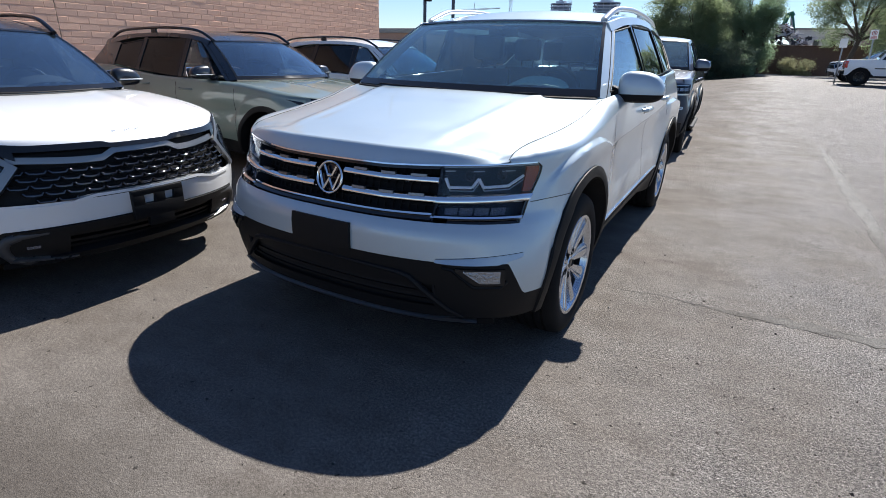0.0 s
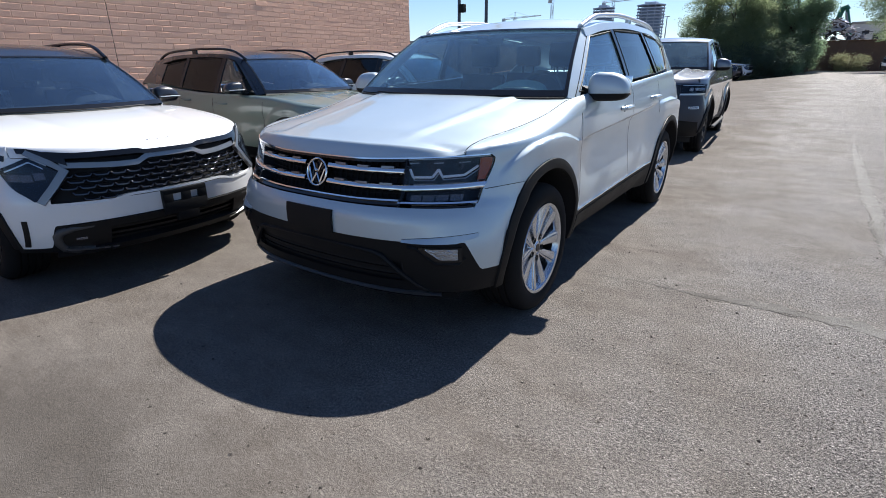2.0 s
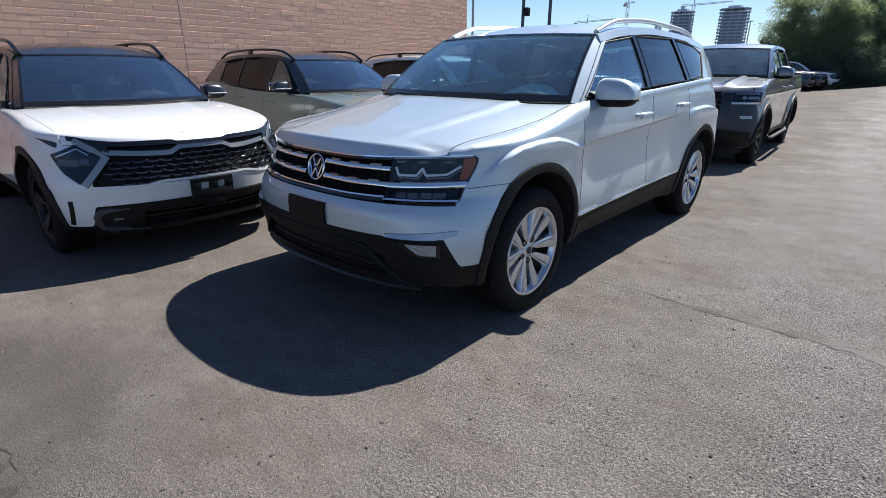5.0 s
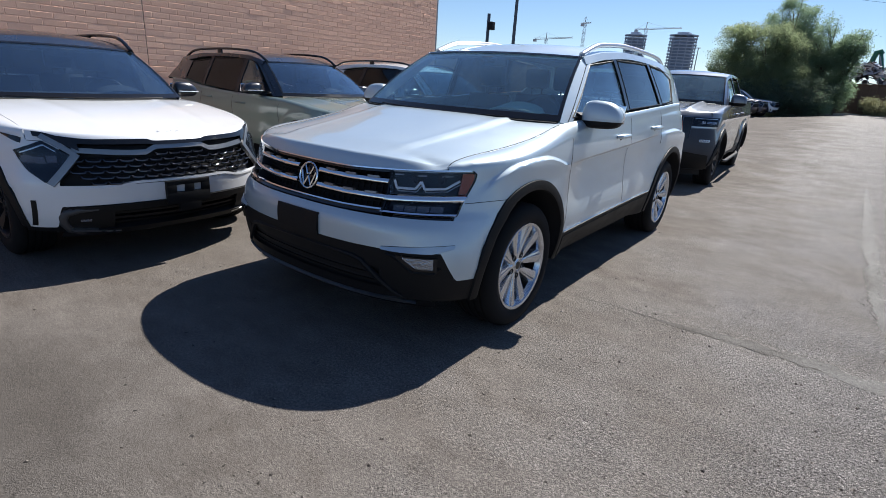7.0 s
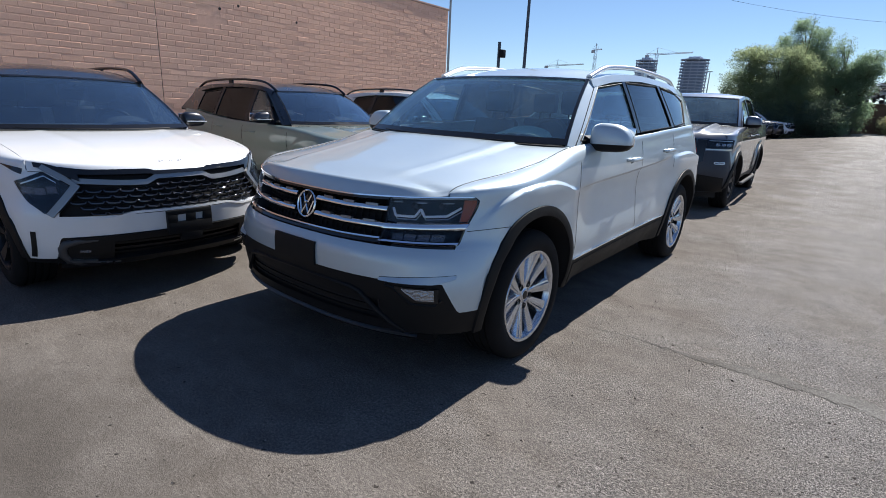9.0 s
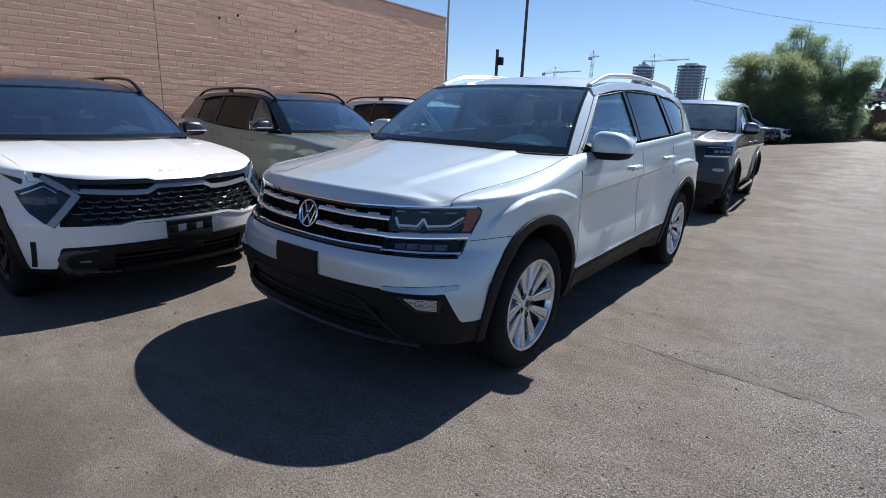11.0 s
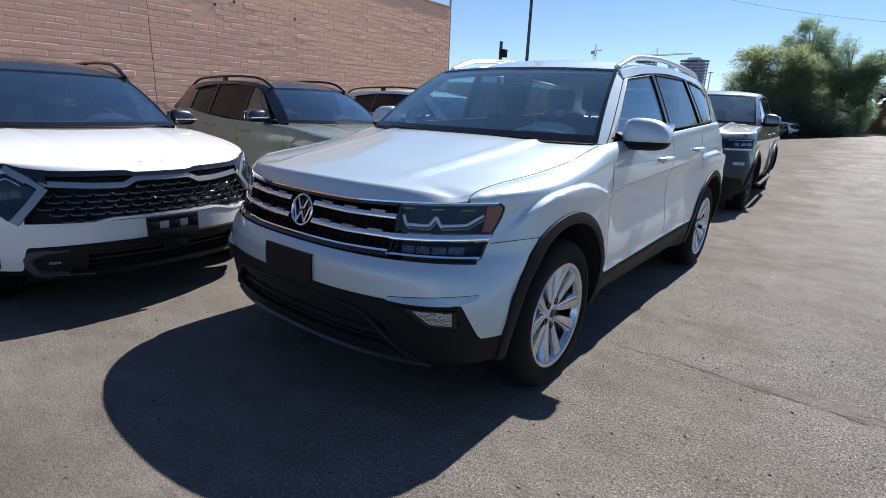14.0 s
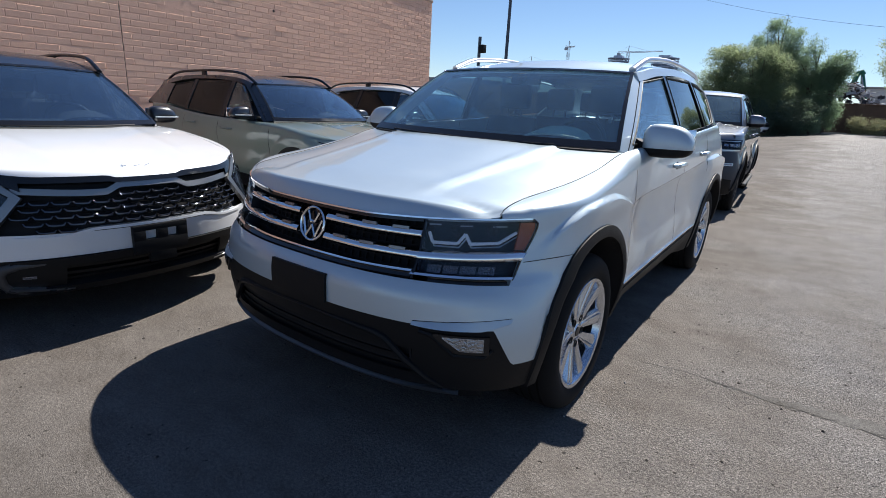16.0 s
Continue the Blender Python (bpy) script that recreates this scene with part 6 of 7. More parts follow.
# ---------------------------------------------------------------- far side of the lot
def leaf_mat(name, dark, light, glow=0.45):
    m, nt, p, link = shader(name)
    geo = nt.nodes.new("ShaderNodeNewGeometry")
    link(ramp(nt, geo.outputs["Random Per Island"], (0.0, dark), (0.7, light), (1.0, tuple(min(c * 1.2, 1) for c in light))), p.inputs["Base Color"])
    p.inputs["Roughness"].default_value = 0.55
    p.inputs["Subsurface Weight"].default_value = 0.0
    tr = nt.nodes.new("ShaderNodeBsdfTranslucent")
    tr.inputs["Color"].default_value = (*tuple(c * 1.3 for c in light), 1)
    mx = nt.nodes.new("ShaderNodeMixShader")
    mx.inputs[0].default_value = glow
    link(p.outputs[0], mx.inputs[1])
    link(tr.outputs[0], mx.inputs[2])
    link(mx.outputs[0], nt.nodes["Material Output"].inputs["Surface"])
    return m


GALV = plain("galvanised_steel", (0.33, 0.34, 0.35), 0.45, 0.8)
POLE = plain("dark_steel_pole", (0.07, 0.085, 0.11), 0.5, 0.4)
BARK = plain("bark", (0.10, 0.075, 0.055), 0.9, 0, 30, 0.02, 0.3)
# green and olive lifted and cooled: veiling haze put into the leaf colours
GREEN_LEAF = leaf_mat("green_leaves", (0.10, 0.145, 0.097), (0.205, 0.285, 0.18), 0.64)
OLIVE_LEAF = leaf_mat("olive_leaves", (0.125, 0.158, 0.098), (0.235, 0.285, 0.16), 0.66)
# ivy with the shade under the trees put into its leaf colour
SHADED_IVY = leaf_mat("shaded_ivy_leaves", (0.055, 0.078, 0.056), (0.11, 0.15, 0.10), 0.45)
DRY_LEAF = leaf_mat("dry_leaves", (0.12, 0.13, 0.07), (0.27, 0.27, 0.16))


def crown(lobes, count, size, mat, root, rng, sag=0.2, name="crown"):
    """Many small leaf blades in clumps spread over lobes (x, y, z, rx, rz)."""
    v, f = [], []
    clumps = []                                          # small heads of foliage over each lobe, with gaps between
    for lx, ly, lz, rx, rz in lobes:
        for _ in range(max(int(24 * rx), 9)):
            d = Vector((rng.gauss(0, 1), rng.gauss(0, 1), rng.gauss(0, 1) + 0.15)).normalized()
            k = rng.uniform(0.55, 0.95)
            r = rng.uniform(0.28, 0.50) * min(rx, 1.6)
            clumps.append((lx + d.x * rx * k, ly + d.y * rx * k, lz + d.z * rz * k, r, r * rng.uniform(0.75, 1.0)))
    weight = [c[3] ** 2 for c in clumps]
    for _ in range(count // 12):
        lx, ly, lz, rx, rz = rng.choices(clumps, weight)[0]
        d = Vector((rng.gauss(0, 1), rng.gauss(0, 1), rng.gauss(0, 1))).normalized()
        rad = rng.uniform(0.3, 1.0) ** 0.5
        if rng.random() < 0.10:
            rad *= rng.uniform(1.1, 1.5)
        c = Vector((lx + d.x * rx * rad, ly + d.y * rx * rad, lz + d.z * rz * rad))
        spread = size * rng.uniform(0.9, 1.8)
        for _ in range(12):
            q = c + Vector((rng.gauss(0, spread), rng.gauss(0, spread), rng.gauss(0, spread * 0.7) - sag * abs(rng.gauss(0, spread))))
            a = Vector((rng.gauss(0, 1), rng.gauss(0, 1), rng.gauss(0, 0.8) - sag)).normalized() * size * rng.uniform(0.6, 1.3)
            b = a.orthogonal().normalized() * size * rng.uniform(0.22, 0.4)
            b.rotate(Euler((0, 0, rng.uniform(0, 6))))
            n = len(v)
            v += [q - a * 0.5, q + b, q + a * 0.5, q - b]
            f.append((n, n + 1, n + 2, n + 3))
    return part(name, v, f, mat, root, "", 180)


def tree(x, y, trunk_h, lobes, count, size, mat, label, seed, lean=(0, 0)):
    rng = random.Random(seed)
    z0 = rise(y, x)
    root = thing("tree", pose(x, y, z0), label, "tree", "trees along the far wall")
    tip = Vector((lean[0], lean[1], trunk_h))
    so = Soup().tube([Vector((0, 0, -0.1)), Vector((0.02, 0, 0.2)), tip * 0.5 + Vector((0.05, 0, 0)), tip], [0.26, 0.19, 0.16, 0.12], 9)
    so.put("trunk", BARK, root)
    for lx, ly, lz, rx, rz in lobes:
        end = Vector((lx, ly, lz + rz * 0.3))
        mid = tip.lerp(end, 0.5) + Vector((rng.uniform(-0.2, 0.2), rng.uniform(-0.2, 0.2), 0.2))
        limb = Soup().tube([tip * 0.9, mid, end], [0.10, 0.06, 0.02], 6)
        for _ in range(3):
            a = end + Vector((rng.uniform(-rx, rx), rng.uniform(-rx, rx), rng.uniform(-0.2, rz))) * 0.7
            limb.tube([mid, mid.lerp(a, 0.6) + Vector((0, 0, 0.1)), a], [0.04, 0.025, 0.008], 5)
        limb.put("limb", BARK, root)
    crown([(lx, ly, lz, rx * 1.08, rz * 1.05) for lx, ly, lz, rx, rz in lobes], int(count * 1.25), size, mat, root, rng)
    return root


FAR = 47.0
tree(-6.1, 44.0, 2.2, [(-0.3, 0, 4.6, 1.05, 1.5), (0.75, 0, 4.5, 1.0, 1.5), (-0.85, 0, 3.3, 0.95, 1.3), (0.3, 0, 2.2, 1.5, 1.3), (-0.9, 0.3, 1.6, 0.9, 0.9)], 46000, 0.10, OLIVE_LEAF, "rounded olive-green tree with drooping foliage by the far wall", 24)
tree(-3.7, 43.2, 2.4, [(-0.2, 0, 4.65, 1.15, 1.3), (0.65, 0, 3.9, 1.05, 1.3), (-0.8, 0, 3.2, 1.2, 1.4), (0.6, 0, 2.4, 1.3, 1.2), (-0.4, 0, 1.7, 1.5, 1.1)], 52000, 0.10, OLIVE_LEAF, "round-headed olive-green tree before the tall one", 21)
tree(-3.4, 46.0, 3.2, [(-0.35, 0, 7.0, 0.85, 1.15), (-1.15, 0, 6.2, 0.75, 0.9), (0.55, 0, 6.3, 0.85, 1.05), (1.15, 0, 5.3, 0.8, 1.1), (0.0, 0, 5.1, 1.3, 1.3), (0.6, 0, 3.4, 1.5, 1.4)], 44000, 0.10, GREEN_LEAF, "tall dark green tree rising behind the rounded ones", 22)
tree(-1.2, 45.4, 2.6, [(-0.1, 0, 5.5, 0.6, 1.0), (-0.5, 0, 4.4, 0.75, 1.0), (0.45, 0, 4.0, 0.75, 0.9), (0.0, 0, 2.9, 1.1, 1.2), (0.2, 0, 1.6, 1.2, 1.0)], 26000, 0.10, GREEN_LEAF, "ragged green tree with gaps in its crown", 23, (0.2, 0))
tree(0.1, 45.2, 2.4, [(0.15, 0, 4.4, 0.85, 0.85), (-0.4, 0, 3.8, 0.75, 0.8), (0.5, 0, 3.8, 0.55, 0.6), (-0.2, 0, 2.7, 0.8, 0.8), (0.1, 0, 1.2, 0.9, 0.9)], 21000, 0.10, GREEN_LEAF, "small round-topped green tree at the end of the row", 27)
tree(5.1, 45.6, 2.6, [(-1.9, 0, 4.3, 0.9, 1.0), (-1.2, 0, 3.3, 0.9, 0.9), (-0.4, 0, 4.6, 1.0, 1.1), (0.9, 0, 4.5, 1.1, 1.3), (-0.9, 0, 2.3, 0.6, 0.5), (0.2, 0, 2.7, 0.5, 0.6), (-1.5, 0, 5.6, 1.2, 1.1), (0.6, 0, 5.9, 1.4, 1.1), (1.7, 0, 3.5, 1.1, 1.2), (2.4, 0, 2.4, 1.1, 1.2)], 34000, 0.10, OLIVE_LEAF, "thin-leaved tree with a forked leaning trunk", 25, (0.6, 0))
tree(13.5, 44.0, 3.0, [(0, 0, 5.0, 2.2, 2.2), (-1.6, 0, 4.0, 1.6, 1.8), (1.8, 0, 4.2, 1.8, 1.8)], 16000, 0.13, OLIVE_LEAF, "broad olive-green tree at the edge of the lot", 26)


def bush(x, y, rx, h, count, mat, label, seed):
    root = thing("bush", pose(x, y, rise(y, x)), label, "bush")
    rng = random.Random(seed)
    st = Soup()
    for _ in range(7):
        st.tube([(0, 0, 0), (rng.uniform(-rx, rx) * 0.6, rng.uniform(-0.4, 0.4), h * 0.7)], [0.03, 0.01], 5)
    st.put("stem", BARK, root)
    crown([(-rx * 0.5, 0, h * 0.45, rx * 0.55, h * 0.5), (rx * 0.45, 0, h * 0.5, rx * 0.6, h * 0.5), (0, 0, h * 0.3, rx * 0.8, h * 0.4)], count, 0.10, mat, root, rng, 0.1)


bush(2.55, 45.9, 0.95, 1.3, 5000, DRY_LEAF, "pale dry bush at the foot of the brown wall", 31)
bush(-0.5, 41.5, 0.6, 1.5, 3000, GREEN_LEAF, "sprawling green shrub by the brown wall", 32)
bush(-3.4, 40.6, 0.7, 0.8, 2200, DRY_LEAF, "small weedy shrub at the kerb", 33)
for x in (-7.6, -5.9, -4.3, -2.7, -1.2):
    bush(x, 41.9, 1.25, 2.35, 9000, SHADED_IVY, "ivy-like shrub under the trees, leaves coloured dark for their shade", 40 + int(x * 3))

# brown block wall: panels between piers, with a cap
BLOCK = plain("brown_block", (0.14, 0.085, 0.066), 0.9, 0, 25, 0.01, 0.25)
far_wall = Soup().box(-30, 46, FAR, FAR + 0.2, 0.1, 2.62).put("wall_far", BLOCK, None, "dark brown block wall closing the lot")
far_wall["kind"] = "structure"
for k in range(20):
    Soup().box(-30 + 4 * k - 0.2, -30 + 4 * k + 0.2, FAR - 0.06, FAR + 0.26, 0.1, 2.70, 0.02).put("pier", BLOCK, far_wall)
Soup().box(-30, 46, FAR - 0.05, FAR + 0.25, 2.625, 2.72, 0.02).put("cap", plain("wall_cap", (0.10, 0.055, 0.04), 0.9), far_wall)
CONCRETE = plain("concrete", (0.36, 0.34, 0.31), 0.9, 0, 40, 0.004, 0.2)
kerb = Soup().box(1.6, 44, 45.0, 45.18, 0.4, rise(46) + 0.05, 0.02).put("kerb", CONCRETE, None, "grey concrete kerb along the planted strip")
kerb["kind"] = "structure"
kerb_low = Soup().slab(np.array([[(x, y, rise(46, x) + 0.10) for y in (45.0, 45.18)] for x in np.linspace(-25, 1.58, 60)]), 0.0, -0.3, (0, 0, 1)).put("kerb", CONCRETE, None, "grey concrete kerb along the planted strip")
kerb_low["kind"] = "structure"
soil = Soup().slab(np.array([[(x, y, rise(46, x) + 0.03 + 0.05 * noise.noise(Vector((x * 2, y * 2, 1)))) for y in np.linspace(45.19, FAR - 0.01, 6)] for x in np.linspace(-25, 44, 140)]), 0.0, -0.2, (0, 0, 1)).put("planting_strip", plain("dry_soil", (0.17, 0.13, 0.095), 0.95, 0, 20, 0.03, 0.3), None, "dry bare soil strip under the trees")
soil["kind"] = "structure"


# scrap heap and machine behind the wall
def scrap_heap():
    rng = random.Random(51)
    root = thing("scrap_heap", pose(1.5, 62, 0.6), "grey heap of tangled scrap metal behind the wall", "scrap heap")
    kinds = (plain("rusty_sheet", (0.17, 0.11, 0.085), 0.7, 0.3), plain("pale_sheet", (0.8, 0.8, 0.82), 0.5, 0.3), plain("grey_scrap", (0.40, 0.41, 0.45), 0.6, 0.4), plain("dark_scrap", (0.06, 0.06, 0.065), 0.6, 0.4))
    high = lambda x: max(4.15 * math.exp(-((abs(x) / 2.55) ** 2.2)), 3.0 + 0.15 * math.sin(3 * x) if -6 < x < 2.4 else 0)
    Soup().sheet([[(x, 1.0 + y, max(high(x) - 0.3 - 0.12 * abs(y) + 0.35 * noise.noise(Vector((x * 1.7, y, 2))), 0)) for y in np.linspace(-2, 3, 8)] for x in np.linspace(-7, 4, 60)]).put("mound", kinds[3], root)
    for _ in range(280):
        x = rng.uniform(-4.5, 2.6) if rng.random() < 0.4 else rng.uniform(-2.6, 2.6)
        top = high(x) - abs(rng.gauss(0, 0.6)) + 0.1
        if top < 1.6:
            continue
        so = Soup()
        if rng.random() < 0.5:
            d = Vector((rng.gauss(0, 1), rng.gauss(0, 0.4), rng.gauss(0, 0.6))).normalized() * rng.uniform(0.2, 0.7)
            so.tube([Vector((x, -0.9, top)) - d, Vector((x, -0.85, top + 0.08)), Vector((x, -0.9, top)) + d], rng.uniform(0.015, 0.045), 5)
        else:
            w, h = rng.uniform(0.08, 0.36), rng.uniform(0.06, 0.24)
            g = np.array([[(a * w, 0.08 * math.sin(3 * a + b), b * h) for b in (-1, 0, 1)] for a in (-1, 0, 1)])
            r = np.array(Euler((rng.uniform(-1, 1), rng.uniform(-1, 1), rng.uniform(-1, 1))).to_matrix())
            so.slab(g @ r.T + (x, rng.uniform(-1.2, -0.5), top), 0.01, -0.01)
        so.put("scrap", rng.choices(kinds, (2, 3, 4, 3))[0], root)
    Soup().slab(np.array([[(-1.55 + 0.5 * a, -1.3, 3.3 + 0.28 * b - 0.25 * a) for b in (0, 1)] for a in (0, 0.5, 1)]), 0.01, -0.01).put("scrap", kinds[1], root)


scrap_heap()


def excavator():
    root = thing("excavator", pose(3.3, 64, 0.6), "green excavator with raised arm behind the heap", "excavator")
    g = plain("machine_green", (0.02, 0.14, 0.085), 0.45, 0.1)
    Soup().box(-0.6, 2.0, -1.2, 1.2, 1.0, 2.4, 0.15).put("cab", g, root)
    Soup().box(-1.2, 2.2, -1.4, 1.4, 0.0, 0.95, 0.2).put("tracks", CLAD, root)
    Soup().tube([(-0.2, 0, 1.9), (-0.62, 0, 3.3), (-0.98, 0, 4.7), (-1.12, 0, 5.25)], [0.34, 0.36, 0.26, 0.20], 8, True, 0.7).put("boom", g, root)
    Soup().tube([(-1.02, 0, 5.2), (-1.22, 0, 5.45), (-1.46, 0, 5.35), (-1.58, 0, 4.9)], [0.20, 0.24, 0.24, 0.22], 8).put("elbow", g, root)
    Soup().tube([(-1.56, 0, 5.0), (-1.62, 0, 4.4), (-1.58, 0, 3.7)], [0.22, 0.20, 0.12], 8).put("stick", g, root)
    Soup().tube([(-0.55, -0.3, 3.2), (-1.15, -0.3, 5.0)], 0.07, 6).put("hydraulic_ram", GALV, root)
    Soup().tube([(-1.58, 0, 3.8), (-1.8, 0, 3.4), (-1.5, 0, 3.0)], [0.15, 0.28, 0.08], 6).put("grapple", CLAD, root)


excavator()


def far_building(name, x0, x1, y, z1, mat, label, wins=()):
    root = thing(name, pose((x0 + x1) / 2, y, 0.4), label, "building")
    h = (x1 - x0) / 2
    Soup().box(-h, h, 0, 9, 0, z1 - 0.4, 0.05).put("wall", mat, root)
    Soup().box(-h - 0.1, h + 0.1, -0.1, 9.1, z1 - 0.399, z1 - 0.15, 0.03).put("roof", CONCRETE, root)
    for wx, wz, ww, wh in wins:
        w = Soup().box(wx - ww / 2, wx + ww / 2, -0.06, 0.05, wz - wh / 2, wz + wh / 2, 0.02).put("window", CONCRETE, root)
        Soup().box(wx - ww / 2 + 0.08, wx + ww / 2 - 0.08, -0.08, 0.0, wz - wh / 2 + 0.08, wz + wh / 2 - 0.08).put("pane", GLOSSBLACK, w)


far_building("building", 3.4, 16.0, 80, 5.35, plain("pale_stucco", (0.66, 0.63, 0.58), 0.9, 0, 30, 0.01), "pale stucco building behind the wall", [(-5.6 + 1.7 * k, 3.5, 0.7, 0.8) for k in range(7)])
far_building("building", 9.0, 30.0, 62, 6.6, plain("brown_stucco", (0.17, 0.11, 0.08), 0.9, 0, 30, 0.01), "dark brown building beyond the wall", [(-8 + 3 * k, 3.6, 1.4, 1.2) for k in range(6)])
far_building("building", -33.0, -17.0, 27, 2.55, plain("tan_stucco", (0.50, 0.31, 0.22), 0.9, 0, 30, 0.01), "low tan building with flat roof past the brick wall")


# ---------------------------------------------------------------- poles, signs
def light_pole():
    root = thing("light_pole", pose(-12.65, 23.3, rise(23)), "slim dark steel light pole", "lamp post")
    Soup().tube([(0, 0, 0), (0, 0, 3), (0, 0, 9)], [0.085, 0.078, 0.062], 14).put("pole", POLE, root)
    Soup().box(-0.2, 0.2, -0.2, 0.2, 0, 0.5, 0.03).put("base", CONCRETE, root)
    Soup().box(-0.16, 0.16, -0.8, 0.05, 9.0, 9.12, 0.03).put("lamp_head", CLAD, root)


light_pole()


def camera_post():
    root = thing("camera_post", pose(-15.45, 25.3, rise(25)), "dark post with a box-shaped security camera", "post")
    Soup().tube([(0, 0, 0), (0, 0, 4.35)], 0.085, 12).put("post", POLE, root)
    Soup().box(0.06, 0.34, -0.16, 0.16, 3.55, 3.95, 0.03).put("housing", CLAD, root)
    Soup().tube([(0, 0, 3.75), (0.1, 0, 3.75)], 0.03, 8).put("bracket", CLAD, root)


camera_post()


def street_lamp():
    root = thing("street_lamp", pose(-25.9, 120, 0.5), "thin far street lamp against the sky", "lamp post")
    Soup().tube([(0, 0, 0), (0, 0, 9.6)], [0.14, 0.09], 8).put("pole", GALV, root)
    Soup().box(-0.5, 0.5, -0.15, 0.15, 9.6, 9.75, 0.03).put("lamp_head", GALV, root)


street_lamp()
SIGNWHITE = plain("sign_white", (0.75, 0.74, 0.72), 0.45, vary=0.05)
SIGNRED = plain("sign_red", (0.45, 0.02, 0.02), 0.45, vary=0.05)


def sign(x, y, top, lean, face, label):
    root = thing("parking_sign", pose(x, y, rise(y), 0, lean), label, "sign")
    h = top - rise(y)
    Soup().box(-0.03, 0.03, -0.015, 0.015, 0, h, 0.005).put("post", GALV, root)
    Soup().box(-0.145, 0.145, -0.024, -0.018, h - 0.42, h - 0.03, 0.002).put("plate", SIGNWHITE, root)
    if face:
        ring = [(0.002 * math.cos(a) - 0.028, 0.085 + 0.012 * math.sin(a)) for a in np.linspace(0, 2 * math.pi, 7)[:-1]]
        Soup().lathe(ring, 28, "y", (0, 0, h - 0.16), True).put("red_ring", SIGNRED, root)
        Soup().tube([(-0.06, -0.029, h - 0.10), (0.06, -0.029, h - 0.22)], 0.009, 5).put("red_bar", SIGNRED, root)
        cu = bpy.data.curves.new("letter", "FONT")
        cu.body, cu.size, cu.align_x, cu.align_y, cu.extrude = "P", 0.15, "CENTER", "CENTER", 0.001
        cu.materials.append(CLAD)
        t = new("letter", cu)
        t.parent = root
        t.matrix_basis = pose(0, -0.0265, h - 0.16, 90)
        for k in range(3):
            Soup().box(-0.11, 0.11, -0.027, -0.022, h - 0.32 - 0.035 * k, h - 0.30 - 0.035 * k).put("text_bar", SIGNRED, root)


sign(4.52, 31.0, 2.98, -4.5, True, "white no-parking sign on a leaning steel post")
sign(3.41, 31.2, 2.62, -1.5, False, "white parking sign seen edge-on, on a leaning post")


# ---------------------------------------------------------------- towers and cranes on the horizon
def tower(x, y, w, top, floors, label):
    root = thing("tower", pose(x, y, 0), label, "building", "unfinished towers")
    core = Soup()
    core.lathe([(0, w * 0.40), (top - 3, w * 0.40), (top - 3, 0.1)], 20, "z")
    # distance haze put into the blue-grey of core and decks
    core.put("core", plain("hazed_tower_core", (0.22, 0.28, 0.38), 0.7, vary=0.3), root)
    deck = plain("hazed_tower_deck", (0.38, 0.44, 0.54), 0.8)
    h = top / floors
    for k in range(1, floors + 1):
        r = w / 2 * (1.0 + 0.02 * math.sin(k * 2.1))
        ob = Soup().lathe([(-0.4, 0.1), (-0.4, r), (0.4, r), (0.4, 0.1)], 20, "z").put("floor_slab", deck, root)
        ob.location.z = k * h
    for k in range(12):
        a = 2 * math.pi * k / 12
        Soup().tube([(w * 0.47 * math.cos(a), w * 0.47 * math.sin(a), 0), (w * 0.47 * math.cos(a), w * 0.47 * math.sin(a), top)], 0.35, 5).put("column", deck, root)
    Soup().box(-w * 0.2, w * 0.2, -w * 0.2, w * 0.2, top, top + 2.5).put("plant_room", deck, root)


tower(-124, 500, 23, 47.5, 19, "unfinished round concrete tower with open floors")
tower(-165, 500, 19, 47.5, 19, "unfinished concrete tower partly behind the first")
CRANE = plain("crane_steel", (0.45, 0.47, 0.5), 0.6, 0.2)


def crane(x, y, top, j0, j1, tilt, label):
    root = thing("tower_crane", pose(x, y, 0), label, "crane", "cranes on the horizon")
    for dx, dy in ((-1, -1), (-1, 1), (1, -1), (1, 1)):
        Soup().tube([(dx, dy, 0), (dx, dy, top)], 0.18, 4).put("mast_chord", CRANE, root)
    for k in range(int(top / 4)):
        s = 1 if k % 2 else -1
        Soup().tube([(-s, -1, k * 4), (s, -1, k * 4 + 4)], 0.12, 4).put("mast_brace", CRANE, root)
    a, b = Vector((j0, 0, top - 1 + tilt * j0)), Vector((j1, 0, top - 1 + tilt * j1))
    for dz, dy in ((0, -0.7), (0, 0.7), (1.4, 0)):
        Soup().tube([a + Vector((0, dy, dz)), b + Vector((0, dy, dz * 0.3))], 0.18, 4).put("jib_chord", CRANE, root)
    n = int((j1 - j0) / 3)
    for k in range(n):
        p, q = a.lerp(b, k / n), a.lerp(b, (k + 1) / n)
        Soup().tube([p, q + Vector((0, 0, 1.2))], 0.10, 4).put("jib_brace", CRANE, root)
    Soup().tube([(0, 0, top), (0, 0, top + 5)], 0.35, 4).put("peak", CRANE, root)
    Soup().tube([(0, 0, top + 5), a], 0.07, 4).tube([(0, 0, top + 5), a.lerp(b, 0.75)], 0.07, 4).put("tie_bars", CRANE, root)
    Soup().box(j0, j0 + 3, -1, 1, top - 3.5, top - 1).put("counterweight", CRANE, root)


crane(-157, 500, 53.5, -10, 30, 0.03, "pale tower crane with a long level jib")
crane(-215, 500, 59, -4, 6, 0.05, "pale tower crane seen almost end-on")
crane(-254, 500, 45, -14, 28, 0.04, "pale low tower crane with a sloping jib")



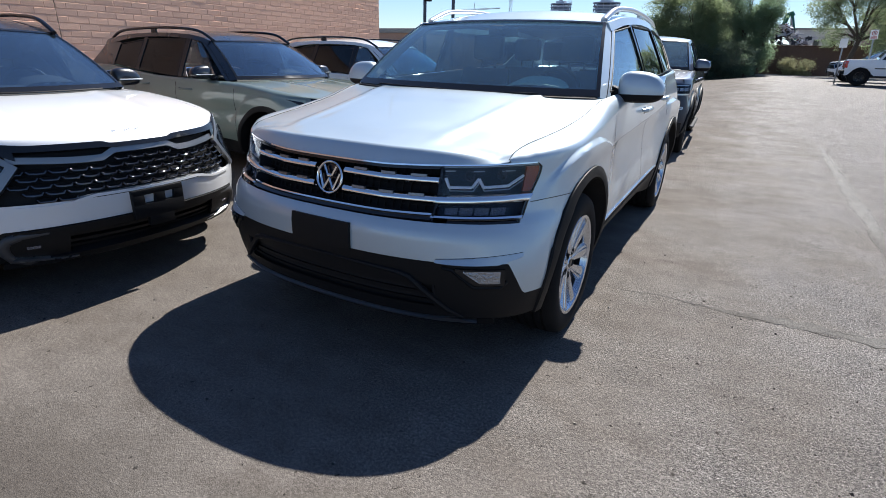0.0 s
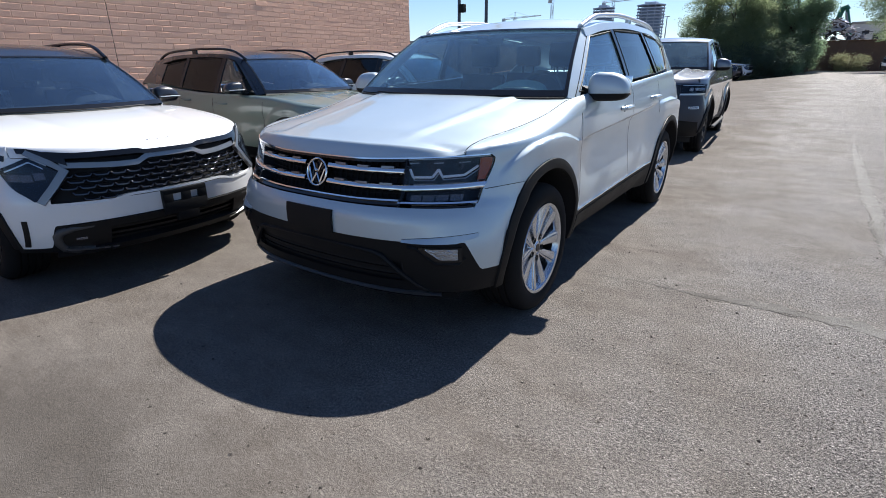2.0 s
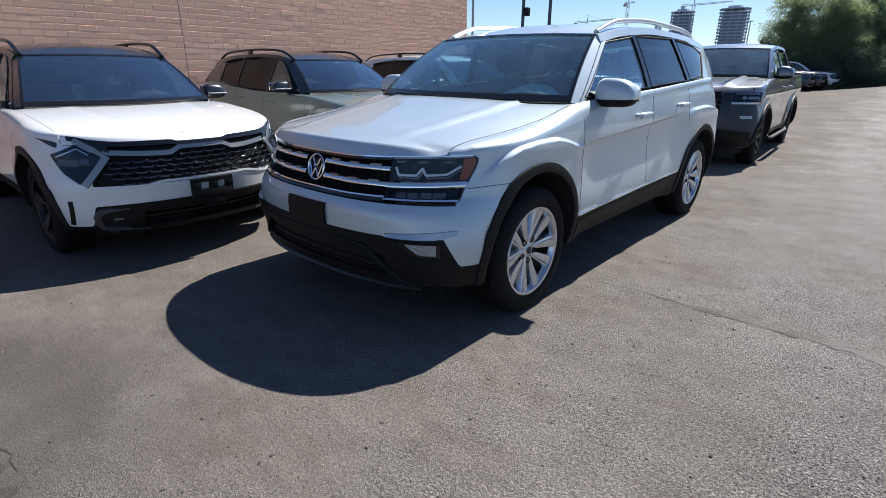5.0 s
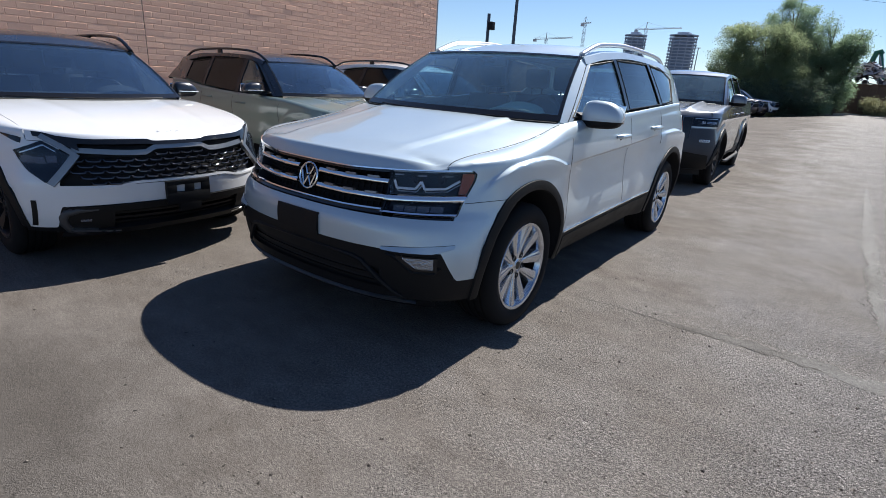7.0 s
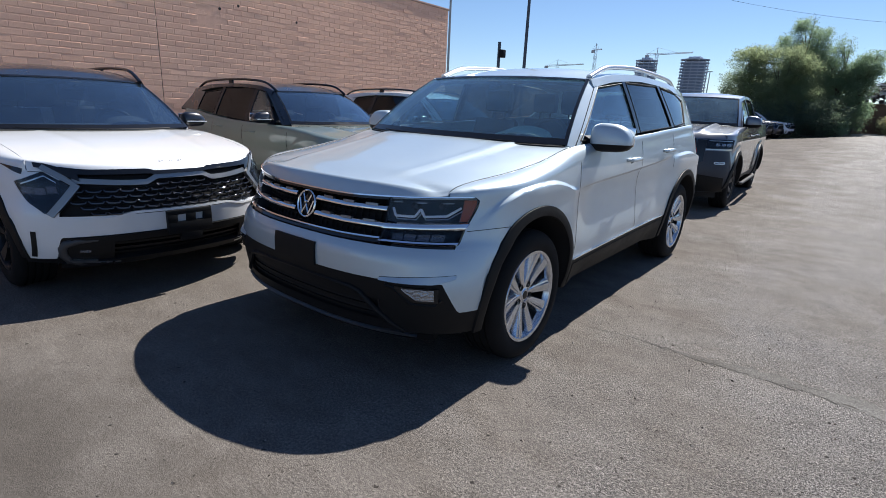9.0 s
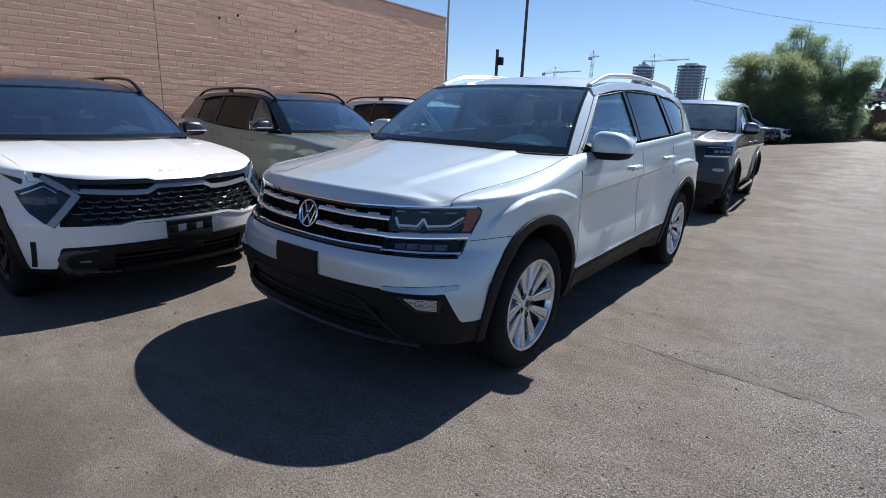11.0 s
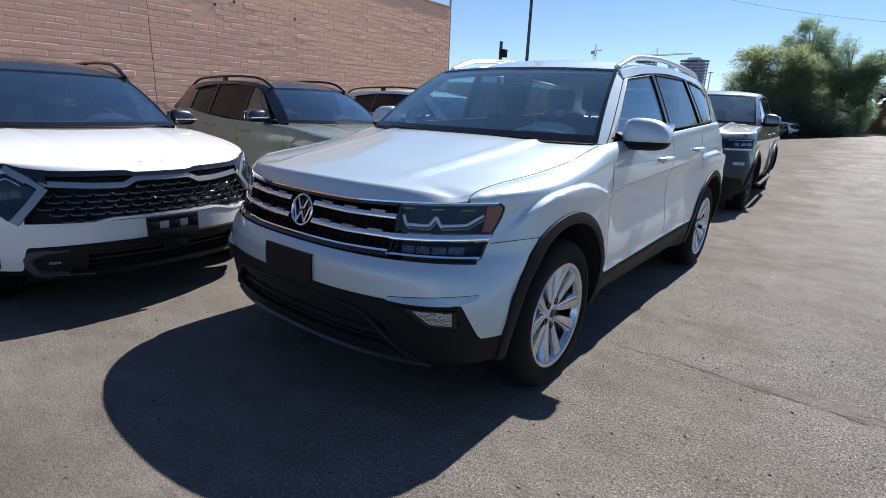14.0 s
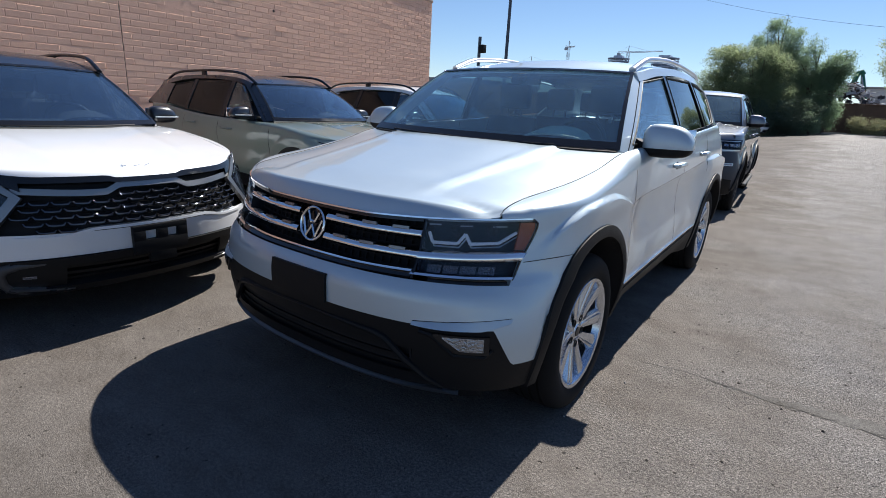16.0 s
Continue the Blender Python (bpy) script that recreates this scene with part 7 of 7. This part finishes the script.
def overhead_line():
    root = thing("overhead_line", pose(-56, 72, 0), "thin dark overhead cable strung between tall poles", "cable")
    curve = lambda x: 11.43 - 0.16 * x + 0.0042 * x * x
    Soup().tube([(x + 56, 0, curve(x)) for x in np.linspace(-56, 16, 70)], 0.013, 5).put("cable", CLAD, root)
    for x in (-56, 16):
        Soup().tube([(x + 56, 0, 0), (x + 56, 0, curve(x) + 0.5)], [0.22, 0.14], 8).put("pole", GALV, root)


overhead_line()


# ---------------------------------------------------------------- cars far across the lot
def boxy_suv(m):
    root = thing("old_suv", m, "old white boxy SUV with black bumper, parked across the lot", "car")
    bd = Soup()
    g = []
    for y in np.linspace(-0.58, 3.55, 40):
        row = []
        arch = max([0] + [0.40**2 - (y - a) ** 2 for a in (0.0, 2.54)])
        low = max(0.42, 0.36 + math.sqrt(arch))
        top = 1.05 + 0.02 * step(-0.58, 0.6, y)
        for z in np.linspace(low, top, 6):
            row.append((0.88 - 0.02 * ((z - 0.75) / 0.3) ** 2, y, z))
        for t in (0.3, 0.6, 1.0):
            row.append((0.88 - 0.03 - 0.82 * t**2, y, top + 0.03 * t))
        g.append(row)
    g = np.array(g)
    bd.sheet(g).sheet((g * (-1, 1, 1))[:, ::-1])
    bd.box(-0.86, 0.86, -0.59, -0.53, 0.45, 1.05, 0.02).box(-0.86, 0.86, 3.50, 3.56, 0.45, 1.05, 0.02)
    bd.put("body", WHITE, root)
    Soup().slab(np.array([[(x, y, z) for y, z in ((0.95, 1.79), (2.2, 1.81), (3.35, 1.78))] for x in (-0.72, 0, 0.72)]), 0.02, -0.02).put("roof", WHITE, root)
    for s in (1, -1):
        for y0, y1, y2, y3 in ((0.50, 0.60, 1.02, 0.93), (1.50, 1.56, 1.56, 1.50), (2.40, 2.48, 2.48, 2.40), (3.38, 3.48, 3.36, 3.26)):
            g = np.array([[(s * 0.85, y0, 1.06), (s * 0.73, y3, 1.79)], [(s * 0.85, y1, 1.06), (s * 0.73, y2, 1.79)]])
            Soup().slab(g if s > 0 else g[::-1], 0.01, -0.03).put("pillar", WHITE, root)
        for y0, y1, t0, t1 in ((0.60, 1.50, 1.02, 1.50), (1.56, 2.40, 1.56, 2.40), (2.48, 3.38, 2.48, 3.26)):
            g = np.array([[(s * 0.845, y0, 1.07), (s * 0.73, t0, 1.76)], [(s * 0.845, y1, 1.07), (s * 0.73, t1, 1.76)]])
            Soup().slab(g if s > 0 else g[::-1], 0.0, -0.006).put("side_window", TINT, root)
        Soup().box(s * 0.885 - 0.008, s * 0.885 + 0.008, 0.45, 2.1, 0.70, 0.74, 0.004).put("side_strip", CLAD, root)
        Soup().box(s * 0.80 - 0.09, s * 0.80 + 0.09, -0.62, -0.50, 0.72, 1.0, 0.015).put("tail_light", REDLENS, root)
        Soup().box(s * 0.80 - 0.07, s * 0.80 + 0.07, 3.50, 3.585, 0.70, 0.90, 0.01).put("headlight", FACET, root)
        for a in (0.0, 2.54):
            wheel(root, s * 0.84, a, 0.365, 0.368, 0.215, 0.22, 5, DARKALLOY, False)
    g = np.array([[(x, 0.48, 1.07), (x * 0.86, 0.95, 1.77)] for x in (-0.82, 0, 0.82)])
    Soup().slab(g[::-1], 0.0, -0.006).put("windscreen", SCREEN, root)
    Soup().box(-0.5, 0.5, -0.605, -0.57, 0.66, 0.90, 0.01).put("rear_panel", CLAD, root)
    Soup().box(-0.88, 0.88, -0.72, -0.57, 0.45, 0.62, 0.03).put("rear_bumper", CLAD, root)
    Soup().box(-0.88, 0.88, 3.53, 3.70, 0.45, 0.62, 0.03).put("front_bumper", CLAD, root)
    Soup().box(-0.8, 0.8, -0.5, 3.4, 0.36, 0.6).put("floor_pan", DARK, root)


boxy_suv(pose(4.15, 30.6, rise(30.6), 0, 0, -94))
far_white = [o for o in scene.objects if o.name.startswith("crossover") and o.parent is None][2]
tagged(copy_thing(far_white, pose(4.25, 34.6, rise(34.6), 0, 0, -90)), "white crossover parked beyond the old SUV", group="cars across the lot")
tagged(copy_thing(far_white, pose(-3.55, 40.7, rise(40.7, -3.6), 0, 0, 90)), "white crossover parked nose out at the far end", group="cars across the lot")
navy = crossover(pose(-4.23, 36.4, rise(36.4, -4.2), 0, 0, 90), "dark navy crossover parked nose out near the far end", BLUE, BLACK, GLOSSBLACK, DARKALLOY, TINT, "cars across the lot")
tagged(copy_thing(navy, pose(-3.95, 38.5, rise(38.5, -4.0), 0, 0, 90)), "second dark navy crossover, beside a white one", group="cars across the lot")
